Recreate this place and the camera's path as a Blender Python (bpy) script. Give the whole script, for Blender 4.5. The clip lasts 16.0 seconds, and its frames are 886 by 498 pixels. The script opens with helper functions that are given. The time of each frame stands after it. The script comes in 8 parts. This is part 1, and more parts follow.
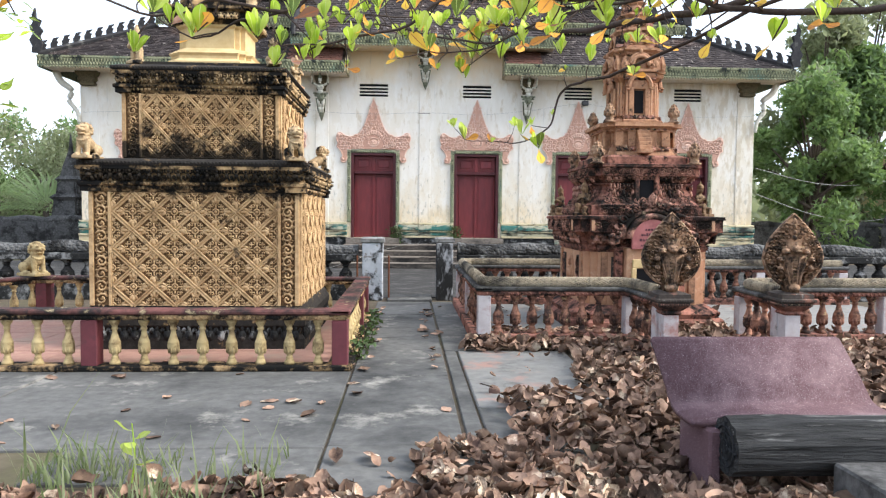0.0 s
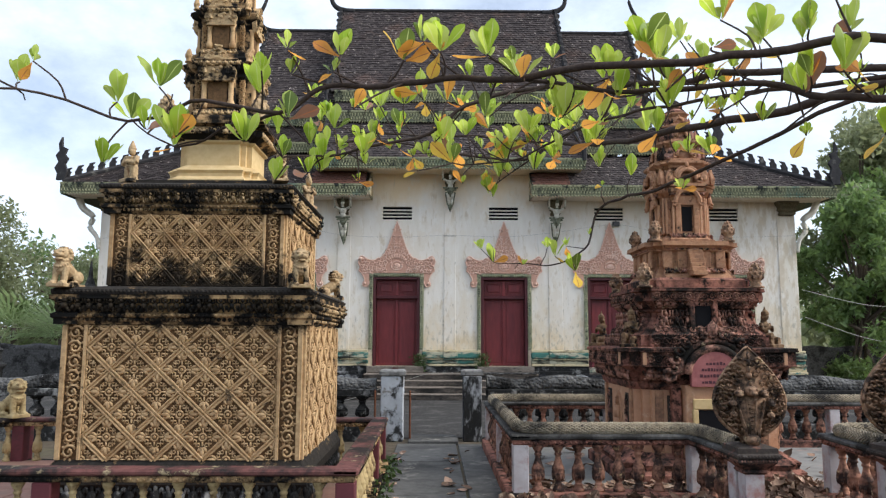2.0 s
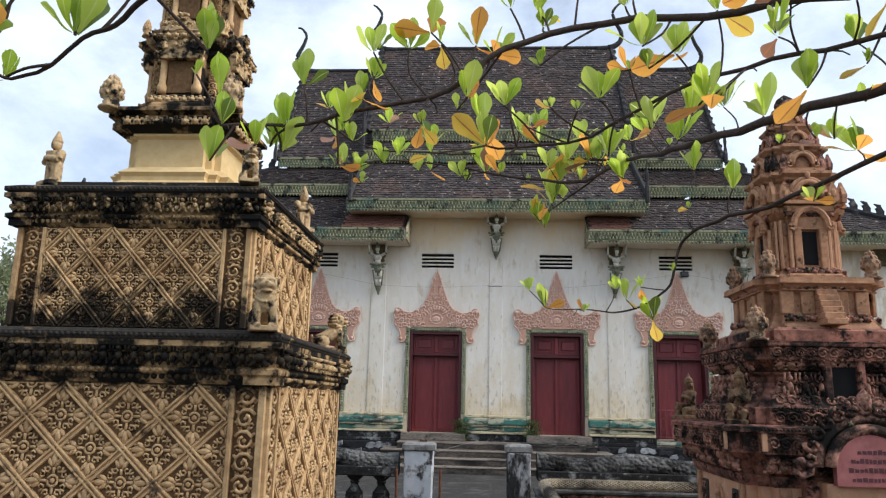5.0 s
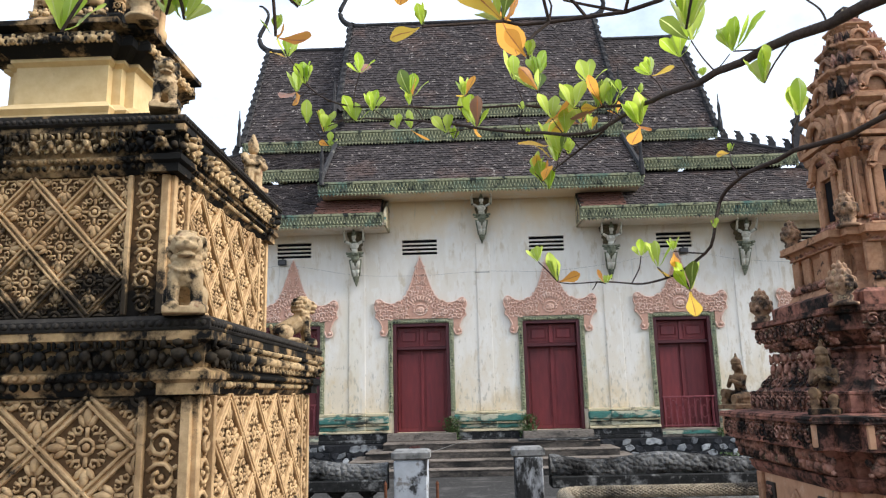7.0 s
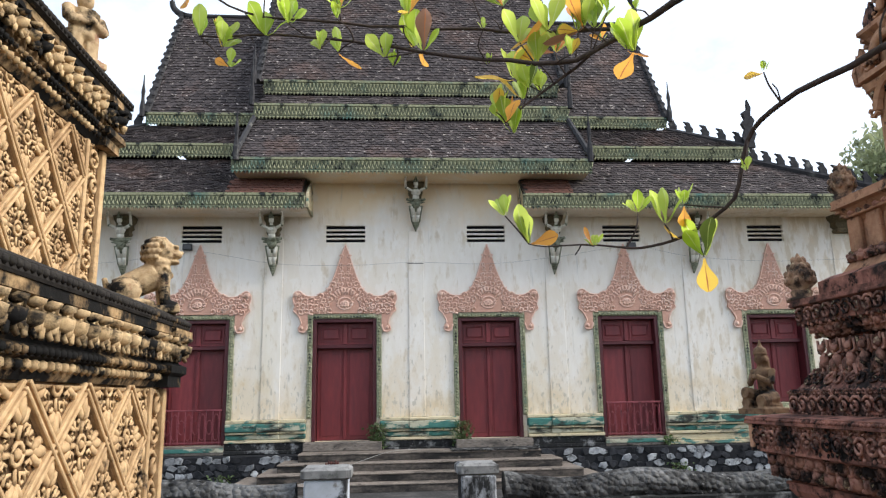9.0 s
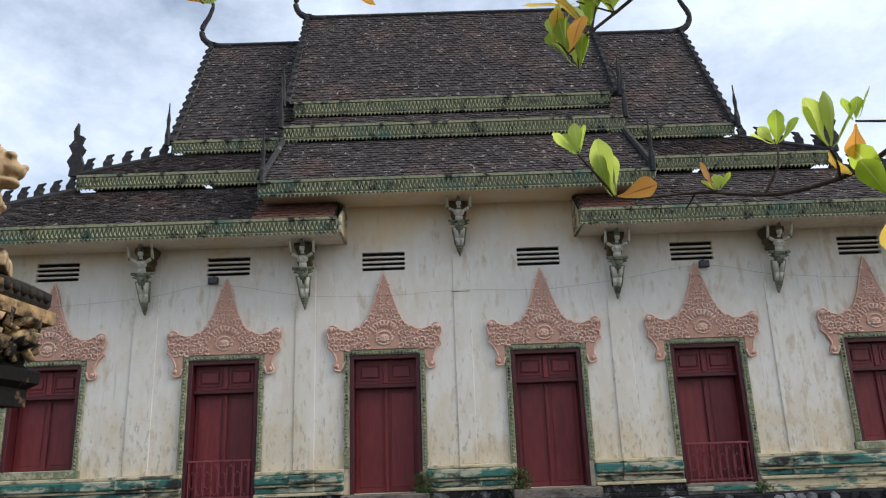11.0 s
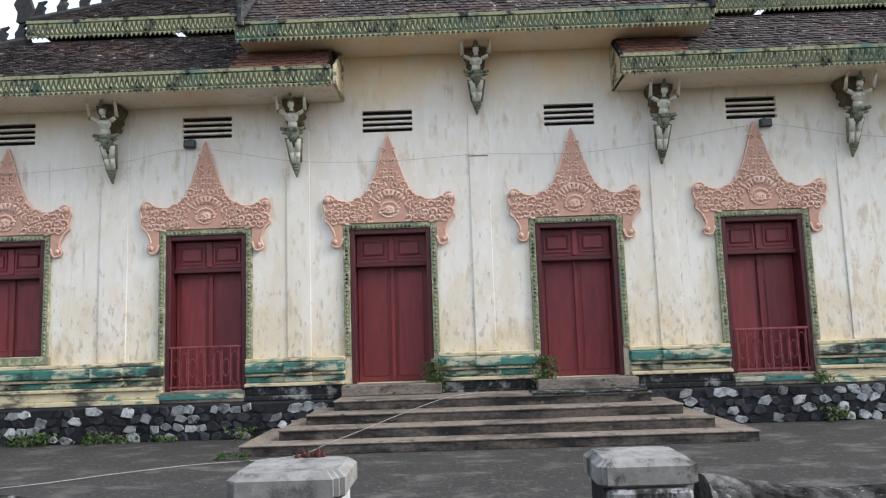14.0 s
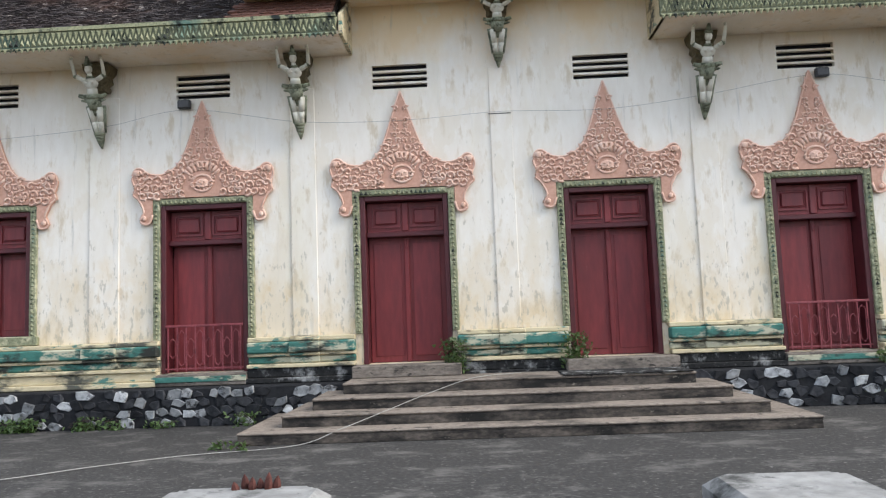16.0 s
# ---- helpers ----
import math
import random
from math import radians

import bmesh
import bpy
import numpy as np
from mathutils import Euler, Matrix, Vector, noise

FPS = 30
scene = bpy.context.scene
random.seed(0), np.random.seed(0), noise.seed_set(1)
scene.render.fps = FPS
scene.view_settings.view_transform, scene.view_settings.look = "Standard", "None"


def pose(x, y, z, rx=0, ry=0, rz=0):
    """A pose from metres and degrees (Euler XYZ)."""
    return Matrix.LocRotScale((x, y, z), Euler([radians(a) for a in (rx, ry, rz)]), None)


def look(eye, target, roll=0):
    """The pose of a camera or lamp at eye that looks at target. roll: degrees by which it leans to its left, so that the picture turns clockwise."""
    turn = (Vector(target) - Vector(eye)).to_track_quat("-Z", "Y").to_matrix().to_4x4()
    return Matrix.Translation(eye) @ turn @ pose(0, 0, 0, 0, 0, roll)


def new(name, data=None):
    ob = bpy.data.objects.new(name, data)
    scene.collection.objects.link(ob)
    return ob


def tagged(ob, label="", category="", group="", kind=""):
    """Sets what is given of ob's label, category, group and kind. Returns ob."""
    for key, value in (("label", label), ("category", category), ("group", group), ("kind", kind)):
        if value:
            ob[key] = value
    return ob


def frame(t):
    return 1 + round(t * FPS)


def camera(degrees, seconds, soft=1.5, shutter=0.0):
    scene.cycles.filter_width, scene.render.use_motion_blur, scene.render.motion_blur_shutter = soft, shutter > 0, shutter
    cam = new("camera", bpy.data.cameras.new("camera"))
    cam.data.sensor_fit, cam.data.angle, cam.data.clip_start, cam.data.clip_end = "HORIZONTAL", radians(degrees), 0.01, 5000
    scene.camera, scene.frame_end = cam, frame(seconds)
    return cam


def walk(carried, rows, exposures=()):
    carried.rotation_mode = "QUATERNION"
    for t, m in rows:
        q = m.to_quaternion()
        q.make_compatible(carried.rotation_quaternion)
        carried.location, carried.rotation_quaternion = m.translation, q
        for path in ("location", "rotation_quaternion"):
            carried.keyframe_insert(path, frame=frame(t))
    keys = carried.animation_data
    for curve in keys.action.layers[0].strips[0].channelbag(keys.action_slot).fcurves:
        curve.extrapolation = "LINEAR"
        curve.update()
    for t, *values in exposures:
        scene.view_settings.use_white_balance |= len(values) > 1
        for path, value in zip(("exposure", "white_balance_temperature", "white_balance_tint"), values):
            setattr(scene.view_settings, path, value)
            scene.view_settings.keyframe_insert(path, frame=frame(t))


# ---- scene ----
cam = camera(63.4, 16.0, soft=1.25)

PATH = [
    (0, (-0.495, -21.913, 1.471), (-0.397, -19.918, 1.377), 0.5),
    (0.5, (-0.461, -21.686, 1.489), (-0.436, -19.686, 1.483), 0.7),
    (1, (-0.487, -21.43, 1.515), (-0.451, -19.432, 1.598), 0.6),
    (1.5, (-0.476, -21.124, 1.548), (-0.43, -19.131, 1.706), -0.1),
    (2, (-0.456, -20.847, 1.578), (-0.432, -18.863, 1.824), 0.2),
    (2.5, (-0.491, -20.578, 1.603), (-0.463, -18.61, 1.959), 0.2),
    (3, (-0.47, -20.226, 1.595), (-0.447, -18.25, 1.902), -0.3),
    (3.5, (-0.447, -19.887, 1.592), (-0.492, -17.913, 1.912), -0.2),
    (4, (-0.434, -19.502, 1.587), (-0.455, -17.537, 1.961), -0.1),
    (4.5, (-0.393, -19.119, 1.596), (-0.465, -17.164, 2.015), 0.7),
    (4.7, (-0.294, -18.979, 1.627), (-0.404, -17.024, 2.039), 1.5),
    (6.8, (-0.461, -17.448, 1.661), (-0.541, -15.489, 2.059), -1.0),
    (7, (-0.482, -17.353, 1.669), (-0.537, -15.393, 2.063), -1.4),
    (7.5, (-0.548, -16.932, 1.652), (-0.49, -14.974, 2.053), -2.5),
    (8, (-0.577, -16.494, 1.629), (-0.39, -14.54, 2.014), -2.6),
    (8.5, (-0.555, -16.017, 1.621), (-0.419, -14.061, 2.016), -1.6),
    (9, (-0.577, -15.617, 1.617), (-0.429, -13.665, 2.024), -1.1),
    (9.2, (-0.553, -15.456, 1.618), (-0.427, -13.505, 2.04), -1.1),
    (11.5, (-0.458, -13.668, 1.523), (-0.461, -11.768, 2.145), -1.9),
    (12, (-0.47, -13.326, 1.511), (-0.495, -11.455, 2.218), -1.5),
    (12.5, (-0.484, -12.966, 1.517), (-0.495, -11.048, 2.085), -2.1),
    (13, (-0.443, -12.641, 1.552), (-0.477, -10.687, 1.976), -2.0),
    (13.5, (-0.483, -12.316, 1.544), (-0.533, -10.346, 1.883), -1.6),
    (14, (-0.498, -12.005, 1.534), (-0.525, -10.019, 1.771), -1.9),
    (14.5, (-0.477, -11.702, 1.524), (-0.569, -9.714, 1.726), -1.5),
    (15, (-0.516, -11.463, 1.526), (-0.656, -9.479, 1.736), -1.8),
    (15.5, (-0.553, -11.138, 1.506), (-0.678, -9.151, 1.702), -2.1),
    (16, (-0.537, -10.907, 1.477), (-0.616, -8.917, 1.66), -2.2),
]
EXPOSURES = [(0, 1.27), (1, 1.09), (2, 0.55), (4.5, 0.42), (7, 0.88), (9, 0.85), (11.3, 0.16), (12.1, -0.08), (12.6, 0.55), (13, 0.77), (14, 0.9), (16, 1.08)]
walk(cam, [(t, look(eye, target, roll)) for t, eye, target, roll in PATH], exposures=EXPOSURES)

# ---- world, sun ----
world = bpy.data.worlds.new("sky")
scene.world = world
world.use_nodes = True
wn, wl = world.node_tree.nodes, world.node_tree.links
bg = wn["Background"]
sky = wn.new("ShaderNodeTexSky")
sky.sky_type, sky.sun_disc = "NISHITA", False
sky.sun_elevation, sky.sun_rotation = radians(39), radians(102)
sky.dust_density, sky.air_density = 2.0, 1.0
tc = wn.new("ShaderNodeTexCoord")
stretch = wn.new("ShaderNodeMapping")
stretch.inputs["Scale"].default_value = (1.0, 1.0, 1.7)
cl = wn.new("ShaderNodeTexNoise")
cl.inputs["Scale"].default_value, cl.inputs["Detail"].default_value, cl.inputs["Roughness"].default_value = 3.4, 10, 0.62
ramp = wn.new("ShaderNodeValToRGB")
ramp.color_ramp.elements[0].position, ramp.color_ramp.elements[1].position = 0.26, 0.66
ramp.color_ramp.elements[0].color = (0.15, 0.15, 0.15, 1)
cloud = wn.new("ShaderNodeMix")
cloud.data_type = "RGBA"
cloud.inputs["B"].default_value = (6.7, 7.55, 8.95, 1)
wl.new(tc.outputs["Generated"], stretch.inputs["Vector"])
wl.new(stretch.outputs["Vector"], cl.inputs["Vector"])
wl.new(cl.outputs["Fac"], ramp.inputs["Fac"])
wl.new(ramp.outputs["Color"], cloud.inputs["Factor"])
wl.new(sky.outputs["Color"], cloud.inputs["A"])
wl.new(cloud.outputs["Result"], bg.inputs["Color"])
bg.inputs["Strength"].default_value = 0.120
sun = new("sun", bpy.data.lights.new("sun", "SUN"))
sun.data.energy, sun.data.angle, sun.data.color = 2.6, radians(35), (1.0, 0.96, 0.90)
sun.matrix_world = look((14.2, -3.0, 11.6), (0, 0, 0))


# ---- helpers of this scene ----
def mesh_of(bm, name, smooth=False):
    me = bpy.data.meshes.new(name)
    bm.to_mesh(me)
    bm.free()
    if smooth:
        for p in me.polygons:
            p.use_smooth = True
    return me


def part(name, bm, material, parent=None, label="", smooth=False, m=None):
    me = mesh_of(bm, name, smooth) if isinstance(bm, bmesh.types.BMesh) else bm
    if material and not me.materials:
        me.materials.append(material)
    ob = new(name, me)
    if parent:
        ob.parent = parent
    if m is not None:
        ob.matrix_basis = m
    if label:
        tagged(ob, label)
    return ob


def thing(name, x=0, y=0, z=0, rz=0, label="", category="", group="", kind=""):
    ob = new(name)
    ob.matrix_basis = pose(x, y, z, 0, 0, rz)
    return tagged(ob, label, category, group, kind)


def box(bm, x0, x1, y0, y1, z0, z1, bevel=0.0):
    r = bmesh.ops.create_cube(bm, size=1, matrix=Matrix.Translation(((x0 + x1) / 2, (y0 + y1) / 2, (z0 + z1) / 2)) @ Matrix.Diagonal((x1 - x0, y1 - y0, z1 - z0, 1)))
    if bevel:
        es = {e for v in r["verts"] for e in v.link_edges}
        bmesh.ops.bevel(bm, geom=list(es), offset=bevel, segments=1, affect="EDGES")
    return bm


def boxed(*a, bevel=0.0):
    return box(bmesh.new(), *a, bevel=bevel)


def blob(bm, x, y, z, sx, sy, sz, sub=2, rx=0, ry=0, rz=0):
    bmesh.ops.create_icosphere(bm, subdivisions=sub, radius=1, matrix=pose(x, y, z, rx, ry, rz) @ Matrix.Diagonal((sx, sy, sz, 1)))
    return bm


def limb(bm, a, b, r1, r2, seg=8):
    a, b = Vector(a), Vector(b)
    d = b - a
    q = d.to_track_quat("Z", "Y").to_matrix().to_4x4()
    bmesh.ops.create_cone(bm, cap_ends=True, segments=seg, radius1=r1, radius2=r2, depth=d.length, matrix=Matrix.Translation((a + b) / 2) @ q)
    return bm


def lathe(profile, seg=12, bm=None, turn=0.0):
    """Turned solid: profile of (radius, z) from the bottom up."""
    bm = bm or bmesh.new()
    rings = []
    for r, z in profile:
        rings.append([bm.verts.new((r * math.cos(2 * math.pi * k / seg + turn), r * math.sin(2 * math.pi * k / seg + turn), z)) for k in range(seg)])
    for a, b in zip(rings, rings[1:]):
        for k in range(seg):
            bm.faces.new((a[k], a[(k + 1) % seg], b[(k + 1) % seg], b[k]))
    bm.faces.new(rings[0][::-1])
    bm.faces.new(rings[-1])
    return bm


def square(profile, bm=None, k=1.0, redent=0.0):
    """Moulded square pier: profile of (half width, z) from the bottom up; redent steps the corners in."""
    bm = bm or bmesh.new()
    rings = []
    for h, z in profile:
        if redent:
            c = h * redent
            pts = [(h, -c), (h, c), ((h + c) / 2, c), ((h + c) / 2, (h + c) / 2), (c, (h + c) / 2), (c, h)]
            ring = []
            for q in range(4):
                ca, sa = [(1, 0), (0, 1), (-1, 0), (0, -1)][q]
                for x, y in pts[1:]:
                    ring.append((x * ca - y * sa, x * sa + y * ca))
        else:
            ring = [(h, -h), (h, h), (-h, h), (-h, -h)]
        rings.append([bm.verts.new((x, y * k, z)) for x, y in ring])
    n = len(rings[0])
    for a, b in zip(rings, rings[1:]):
        for i in range(n):
            bm.faces.new((a[i], a[(i + 1) % n], b[(i + 1) % n], b[i]))
    bm.faces.new(rings[0][::-1])
    bm.faces.new(rings[-1])
    return bm


def tube(pts, r0, r1, seg=7, bm=None):
    """Bent round bar through pts, thinning from r0 to r1."""
    bm = bm or bmesh.new()
    pts = [Vector(p) for p in pts]
    rings = []
    for i, p in enumerate(pts):
        d = (pts[min(i + 1, len(pts) - 1)] - pts[max(i - 1, 0)]).normalized()
        side = d.cross(Vector((0.03, 0.05, 1))).normalized()
        up = side.cross(d)
        r = r0 + (r1 - r0) * i / (len(pts) - 1)
        rings.append([bm.verts.new(p + (side * math.cos(2 * math.pi * k / seg) + up * math.sin(2 * math.pi * k / seg)) * r) for k in range(seg)])
    for a, b in zip(rings, rings[1:]):
        for k in range(seg):
            bm.faces.new((a[k], a[(k + 1) % seg], b[(k + 1) % seg], b[k]))
    bm.faces.new(rings[0][::-1])
    bm.faces.new(rings[-1])
    return bm


def smooth_line(pts, n=6):
    """Catmull-Rom through pts."""
    pts = [Vector(p) for p in pts]
    out = []
    for i in range(len(pts) - 1):
        p0, p1, p2, p3 = pts[max(i - 1, 0)], pts[i], pts[i + 1], pts[min(i + 2, len(pts) - 1)]
        for k in range(n):
            t = k / n
            out.append(0.5 * (2 * p1 + (p2 - p0) * t + (2 * p0 - 5 * p1 + 4 * p2 - p3) * t * t + (3 * p1 - p0 - 3 * p2 + p3) * t ** 3))
    return out + [pts[-1]]


def plate(outline, depth, bm=None):
    """Upright slab from an outline in x and z, front at y = -depth, back at y = 0."""
    bm = bm or bmesh.new()
    f = [bm.verts.new((x, -depth, z)) for x, z in outline]
    b = [bm.verts.new((x, 0, z)) for x, z in outline]
    n = len(outline)
    bm.faces.new(f)
    bm.faces.new(b[::-1])
    for i in range(n):
        bm.faces.new((f[(i + 1) % n], f[i], b[i], b[(i + 1) % n]))
    bmesh.ops.recalc_face_normals(bm, faces=bm.faces)
    return bm


# ---- materials ----
def mat(name, base, base2=None, rough=0.8, grain=18, bump=0.25, stain=None, stain_scale=1.6, stain_at=(0.52, 0.66), stain2=None, stain2_scale=4.0, stain2_at=(0.58, 0.66), vary=0.0, metallic=0.0, stretch=(1, 1, 1), scales=0.0, bump_dist=0.01):
    m = bpy.data.materials.new(name)
    m.use_nodes = True
    n, l = m.node_tree.nodes, m.node_tree.links
    p = n["Principled BSDF"]
    p.inputs["Roughness"].default_value, p.inputs["Metallic"].default_value = rough, metallic
    p.inputs["Specular IOR Level"].default_value = 0.45 if rough < 0.65 else 0.1
    geo = n.new("ShaderNodeNewGeometry")
    mp = n.new("ShaderNodeMapping")
    mp.inputs["Scale"].default_value = stretch
    l.new(geo.outputs["Position"], mp.inputs["Vector"])

    def nz(scale, detail=6, rough_=0.6):
        t = n.new("ShaderNodeTexNoise")
        t.inputs["Scale"].default_value, t.inputs["Detail"].default_value, t.inputs["Roughness"].default_value = scale, detail, rough_
        l.new(mp.outputs["Vector"], t.inputs["Vector"])
        return t

    def mix(fac, a, b):
        x = n.new("ShaderNodeMix")
        x.data_type = "RGBA"
        for sock, v in (("Factor", fac), ("A", a), ("B", b)):
            if isinstance(v, (tuple, list)):
                x.inputs[sock].default_value = (*v, 1)
            elif isinstance(v, (int, float)):
                x.inputs[sock].default_value = v
            else:
                l.new(v, x.inputs[sock])
        return x.outputs["Result"]

    def step(src, a, b):
        r = n.new("ShaderNodeMapRange")
        r.inputs["From Min"].default_value, r.inputs["From Max"].default_value = a, b
        l.new(src, r.inputs["Value"])
        return r.outputs["Result"]

    g = nz(grain)
    col = mix(step(g.outputs["Fac"], 0.32, 0.7), base, base2 or tuple(c * 0.72 for c in base))
    if stain:
        col = mix(step(nz(stain_scale, 9, 0.68).outputs["Fac"], *stain_at), col, stain)
    if stain2:
        col = mix(step(nz(stain2_scale, 8, 0.7).outputs["Fac"], *stain2_at), col, stain2)
    if vary:
        info = n.new("ShaderNodeObjectInfo")
        hsv = n.new("ShaderNodeHueSaturation")
        r = n.new("ShaderNodeMapRange")
        r.inputs["To Min"].default_value, r.inputs["To Max"].default_value = 1 - vary, 1 + vary
        l.new(info.outputs["Random"], r.inputs["Value"])
        l.new(r.outputs["Result"], hsv.inputs["Value"])
        l.new(col, hsv.inputs["Color"])
        col = hsv.outputs["Color"]
    l.new(col, p.inputs["Base Color"])
    if bump:
        b = n.new("ShaderNodeBump")
        b.inputs["Strength"].default_value, b.inputs["Distance"].default_value = bump, bump_dist
        l.new(g.outputs["Fac"], b.inputs["Height"])
        if scales:
            v = n.new("ShaderNodeTexVoronoi")
            v.inputs["Scale"].default_value = scales
            l.new(mp.outputs["Vector"], v.inputs["Vector"])
            b2 = n.new("ShaderNodeBump")
            b2.invert = True
            b2.inputs["Strength"].default_value, b2.inputs["Distance"].default_value = 1.0, 0.03
            l.new(v.outputs["Distance"], b2.inputs["Height"])
            l.new(b.outputs["Normal"], b2.inputs["Normal"])
            b = b2
        l.new(b.outputs["Normal"], p.inputs["Normal"])
    return m


BLACK = (0.012, 0.0115, 0.011)
gold = mat("gold_stucco", (0.645, 0.445, 0.245), (0.46, 0.295, 0.152), 0.7, 26, 0.4, stain=(0.23, 0.13, 0.062), stain_scale=3.0, stain_at=(0.46, 0.76), stain2=(0.05, 0.036, 0.026), stain2_scale=7.0, stain2_at=(0.59, 0.68))
gold_petal = mat("stained_gold_petal", (0.60, 0.44, 0.25), (0.38, 0.25, 0.13), 0.8, 26, 0.4, stain=BLACK, stain_scale=5, stain_at=(0.49, 0.57), stain2=(0.06, 0.045, 0.03), stain2_scale=14, stain2_at=(0.56, 0.66))
# Ground behind the lattice: recess shade put into the gold, plus black mould.
gold_recess_shade = mat("shaded_gold_ground", (0.19, 0.112, 0.056), (0.095, 0.056, 0.029), 0.85, 30, 0.4, stain=BLACK, stain_scale=3.5, stain_at=(0.54, 0.76))
gold_mould = mat("mouldy_gold_stucco", (0.54, 0.365, 0.19), (0.34, 0.215, 0.11), 0.85, 24, 0.5, stain=BLACK, stain_scale=3.4, stain_at=(0.40, 0.52), stain2=BLACK, stain2_scale=9, stain2_at=(0.54, 0.62))
gold_black = mat("black_moulded_ledge", (0.045, 0.04, 0.035), (0.02, 0.018, 0.017), 0.95, 20, 0.7, stain=(0.34, 0.22, 0.11), stain_scale=5, stain_at=(0.60, 0.70))


def ledge_mould(m, levels, front, side=0.35):
    """Black mould that spreads raggedly from the ledge levels, stronger on the -y front than elsewhere."""
    n, l = m.node_tree.nodes, m.node_tree.links
    p = n["Principled BSDF"]
    col = p.inputs["Base Color"].links[0].from_socket
    geo = n.new("ShaderNodeNewGeometry")
    sep = n.new("ShaderNodeSeparateXYZ")
    l.new(geo.outputs["Position"], sep.inputs["Vector"])
    t = n.new("ShaderNodeTexNoise")
    t.inputs["Scale"].default_value, t.inputs["Detail"].default_value, t.inputs["Roughness"].default_value = 4.5, 9, 0.72
    l.new(geo.outputs["Position"], t.inputs["Vector"])
    total = t.outputs["Fac"]
    for z, reach, force in levels:
        d = n.new("ShaderNodeMath")
        d.operation = "SUBTRACT"
        d.inputs[1].default_value = z
        l.new(sep.outputs["Z"], d.inputs[0])
        a = n.new("ShaderNodeMath")
        a.operation = "ABSOLUTE"
        l.new(d.outputs["Value"], a.inputs[0])
        r = n.new("ShaderNodeMapRange")
        r.inputs["From Max"].default_value, r.inputs["To Min"].default_value, r.inputs["To Max"].default_value = reach, force, 0.0
        l.new(a.outputs["Value"], r.inputs["Value"])
        f = n.new("ShaderNodeMapRange")
        f.inputs["From Min"].default_value, f.inputs["From Max"].default_value, f.inputs["To Min"].default_value, f.inputs["To Max"].default_value = front, front + 0.25, 1.0, side
        l.new(sep.outputs["Y"], f.inputs["Value"])
        x = n.new("ShaderNodeMath")
        x.operation = "MULTIPLY_ADD"
        l.new(r.outputs["Result"], x.inputs[0])
        l.new(f.outputs["Result"], x.inputs[1])
        l.new(total, x.inputs[2])
        total = x.outputs["Value"]
    r = n.new("ShaderNodeMapRange")
    r.inputs["From Min"].default_value, r.inputs["From Max"].default_value, r.inputs["To Max"].default_value = 0.62, 0.74, 0.95
    l.new(total, r.inputs["Value"])
    x = n.new("ShaderNodeMix")
    x.data_type = "RGBA"
    x.inputs["B"].default_value = (*BLACK, 1)
    l.new(r.outputs["Result"], x.inputs["Factor"])
    l.new(col, x.inputs["A"])
    l.new(x.outputs["Result"], p.inputs["Base Color"])


for m_ in (gold, gold_recess_shade, gold_petal):
    ledge_mould(m_, ((2.05, 0.46, 0.38), (3.0, 0.38, 0.25), (1.80, 0.26, 0.2)), -14.1)
cream_stucco = mat("cream_stucco", (0.66, 0.50, 0.27), (0.56, 0.40, 0.20), 0.7, 14, 0.2, stain=(0.20, 0.14, 0.08), stain_scale=4, stain_at=(0.60, 0.75))
terra = mat("terracotta_stucco", (0.50, 0.285, 0.175), (0.34, 0.175, 0.105), 0.8, 22, 0.35, stain=(0.10, 0.058, 0.045), stain_scale=2.6, stain_at=(0.50, 0.70), stain2=(0.04, 0.03, 0.025), stain2_scale=9, stain2_at=(0.56, 0.66))
terra_pale = mat("pale_terracotta_panel", (0.56, 0.33, 0.21), (0.47, 0.26, 0.16), 0.75, 12, 0.25, stain=(0.22, 0.12, 0.085), stain_scale=3, stain_at=(0.54, 0.78), stain2=(0.62, 0.42, 0.30), stain2_scale=7, stain2_at=(0.58, 0.68))
terra_mould = mat("mouldy_terracotta", (0.42, 0.195, 0.145), (0.22, 0.098, 0.075), 0.85, 22, 0.5, stain=(0.03, 0.024, 0.022), stain_scale=2.8, stain_at=(0.45, 0.60), stain2=BLACK, stain2_scale=8, stain2_at=(0.51, 0.61))
terra_relief = mat("weathered_relief", (0.50, 0.28, 0.21), (0.31, 0.145, 0.112), 0.85, 30, 0.5, stain=(0.022, 0.018, 0.017), stain_scale=5.0, stain_at=(0.43, 0.56), stain2=(0.50, 0.39, 0.26), stain2_scale=10, stain2_at=(0.60, 0.67))
for m_ in (terra_mould, terra_relief):
    ledge_mould(m_, ((1.46, 0.45, 0.24), (1.85, 0.3, 0.14), (2.15, 0.3, 0.22)), -12.85, 0.0)
dark_cap = mat("blackened_pedestal_cap", (0.085, 0.07, 0.062), (0.04, 0.034, 0.031), 0.9, 24, 0.6, stain=(0.24, 0.12, 0.09), stain_scale=6, stain_at=(0.57, 0.68), stain2=(0.28, 0.27, 0.25), stain2_scale=14, stain2_at=(0.61, 0.68))
naga_stone = mat("weathered_naga_stone", (0.42, 0.27, 0.175), (0.24, 0.14, 0.09), 0.85, 30, 0.5, stain=(0.05, 0.037, 0.03), stain_scale=9, stain_at=(0.46, 0.58), stain2=(0.50, 0.40, 0.25), stain2_scale=14, stain2_at=(0.60, 0.68))
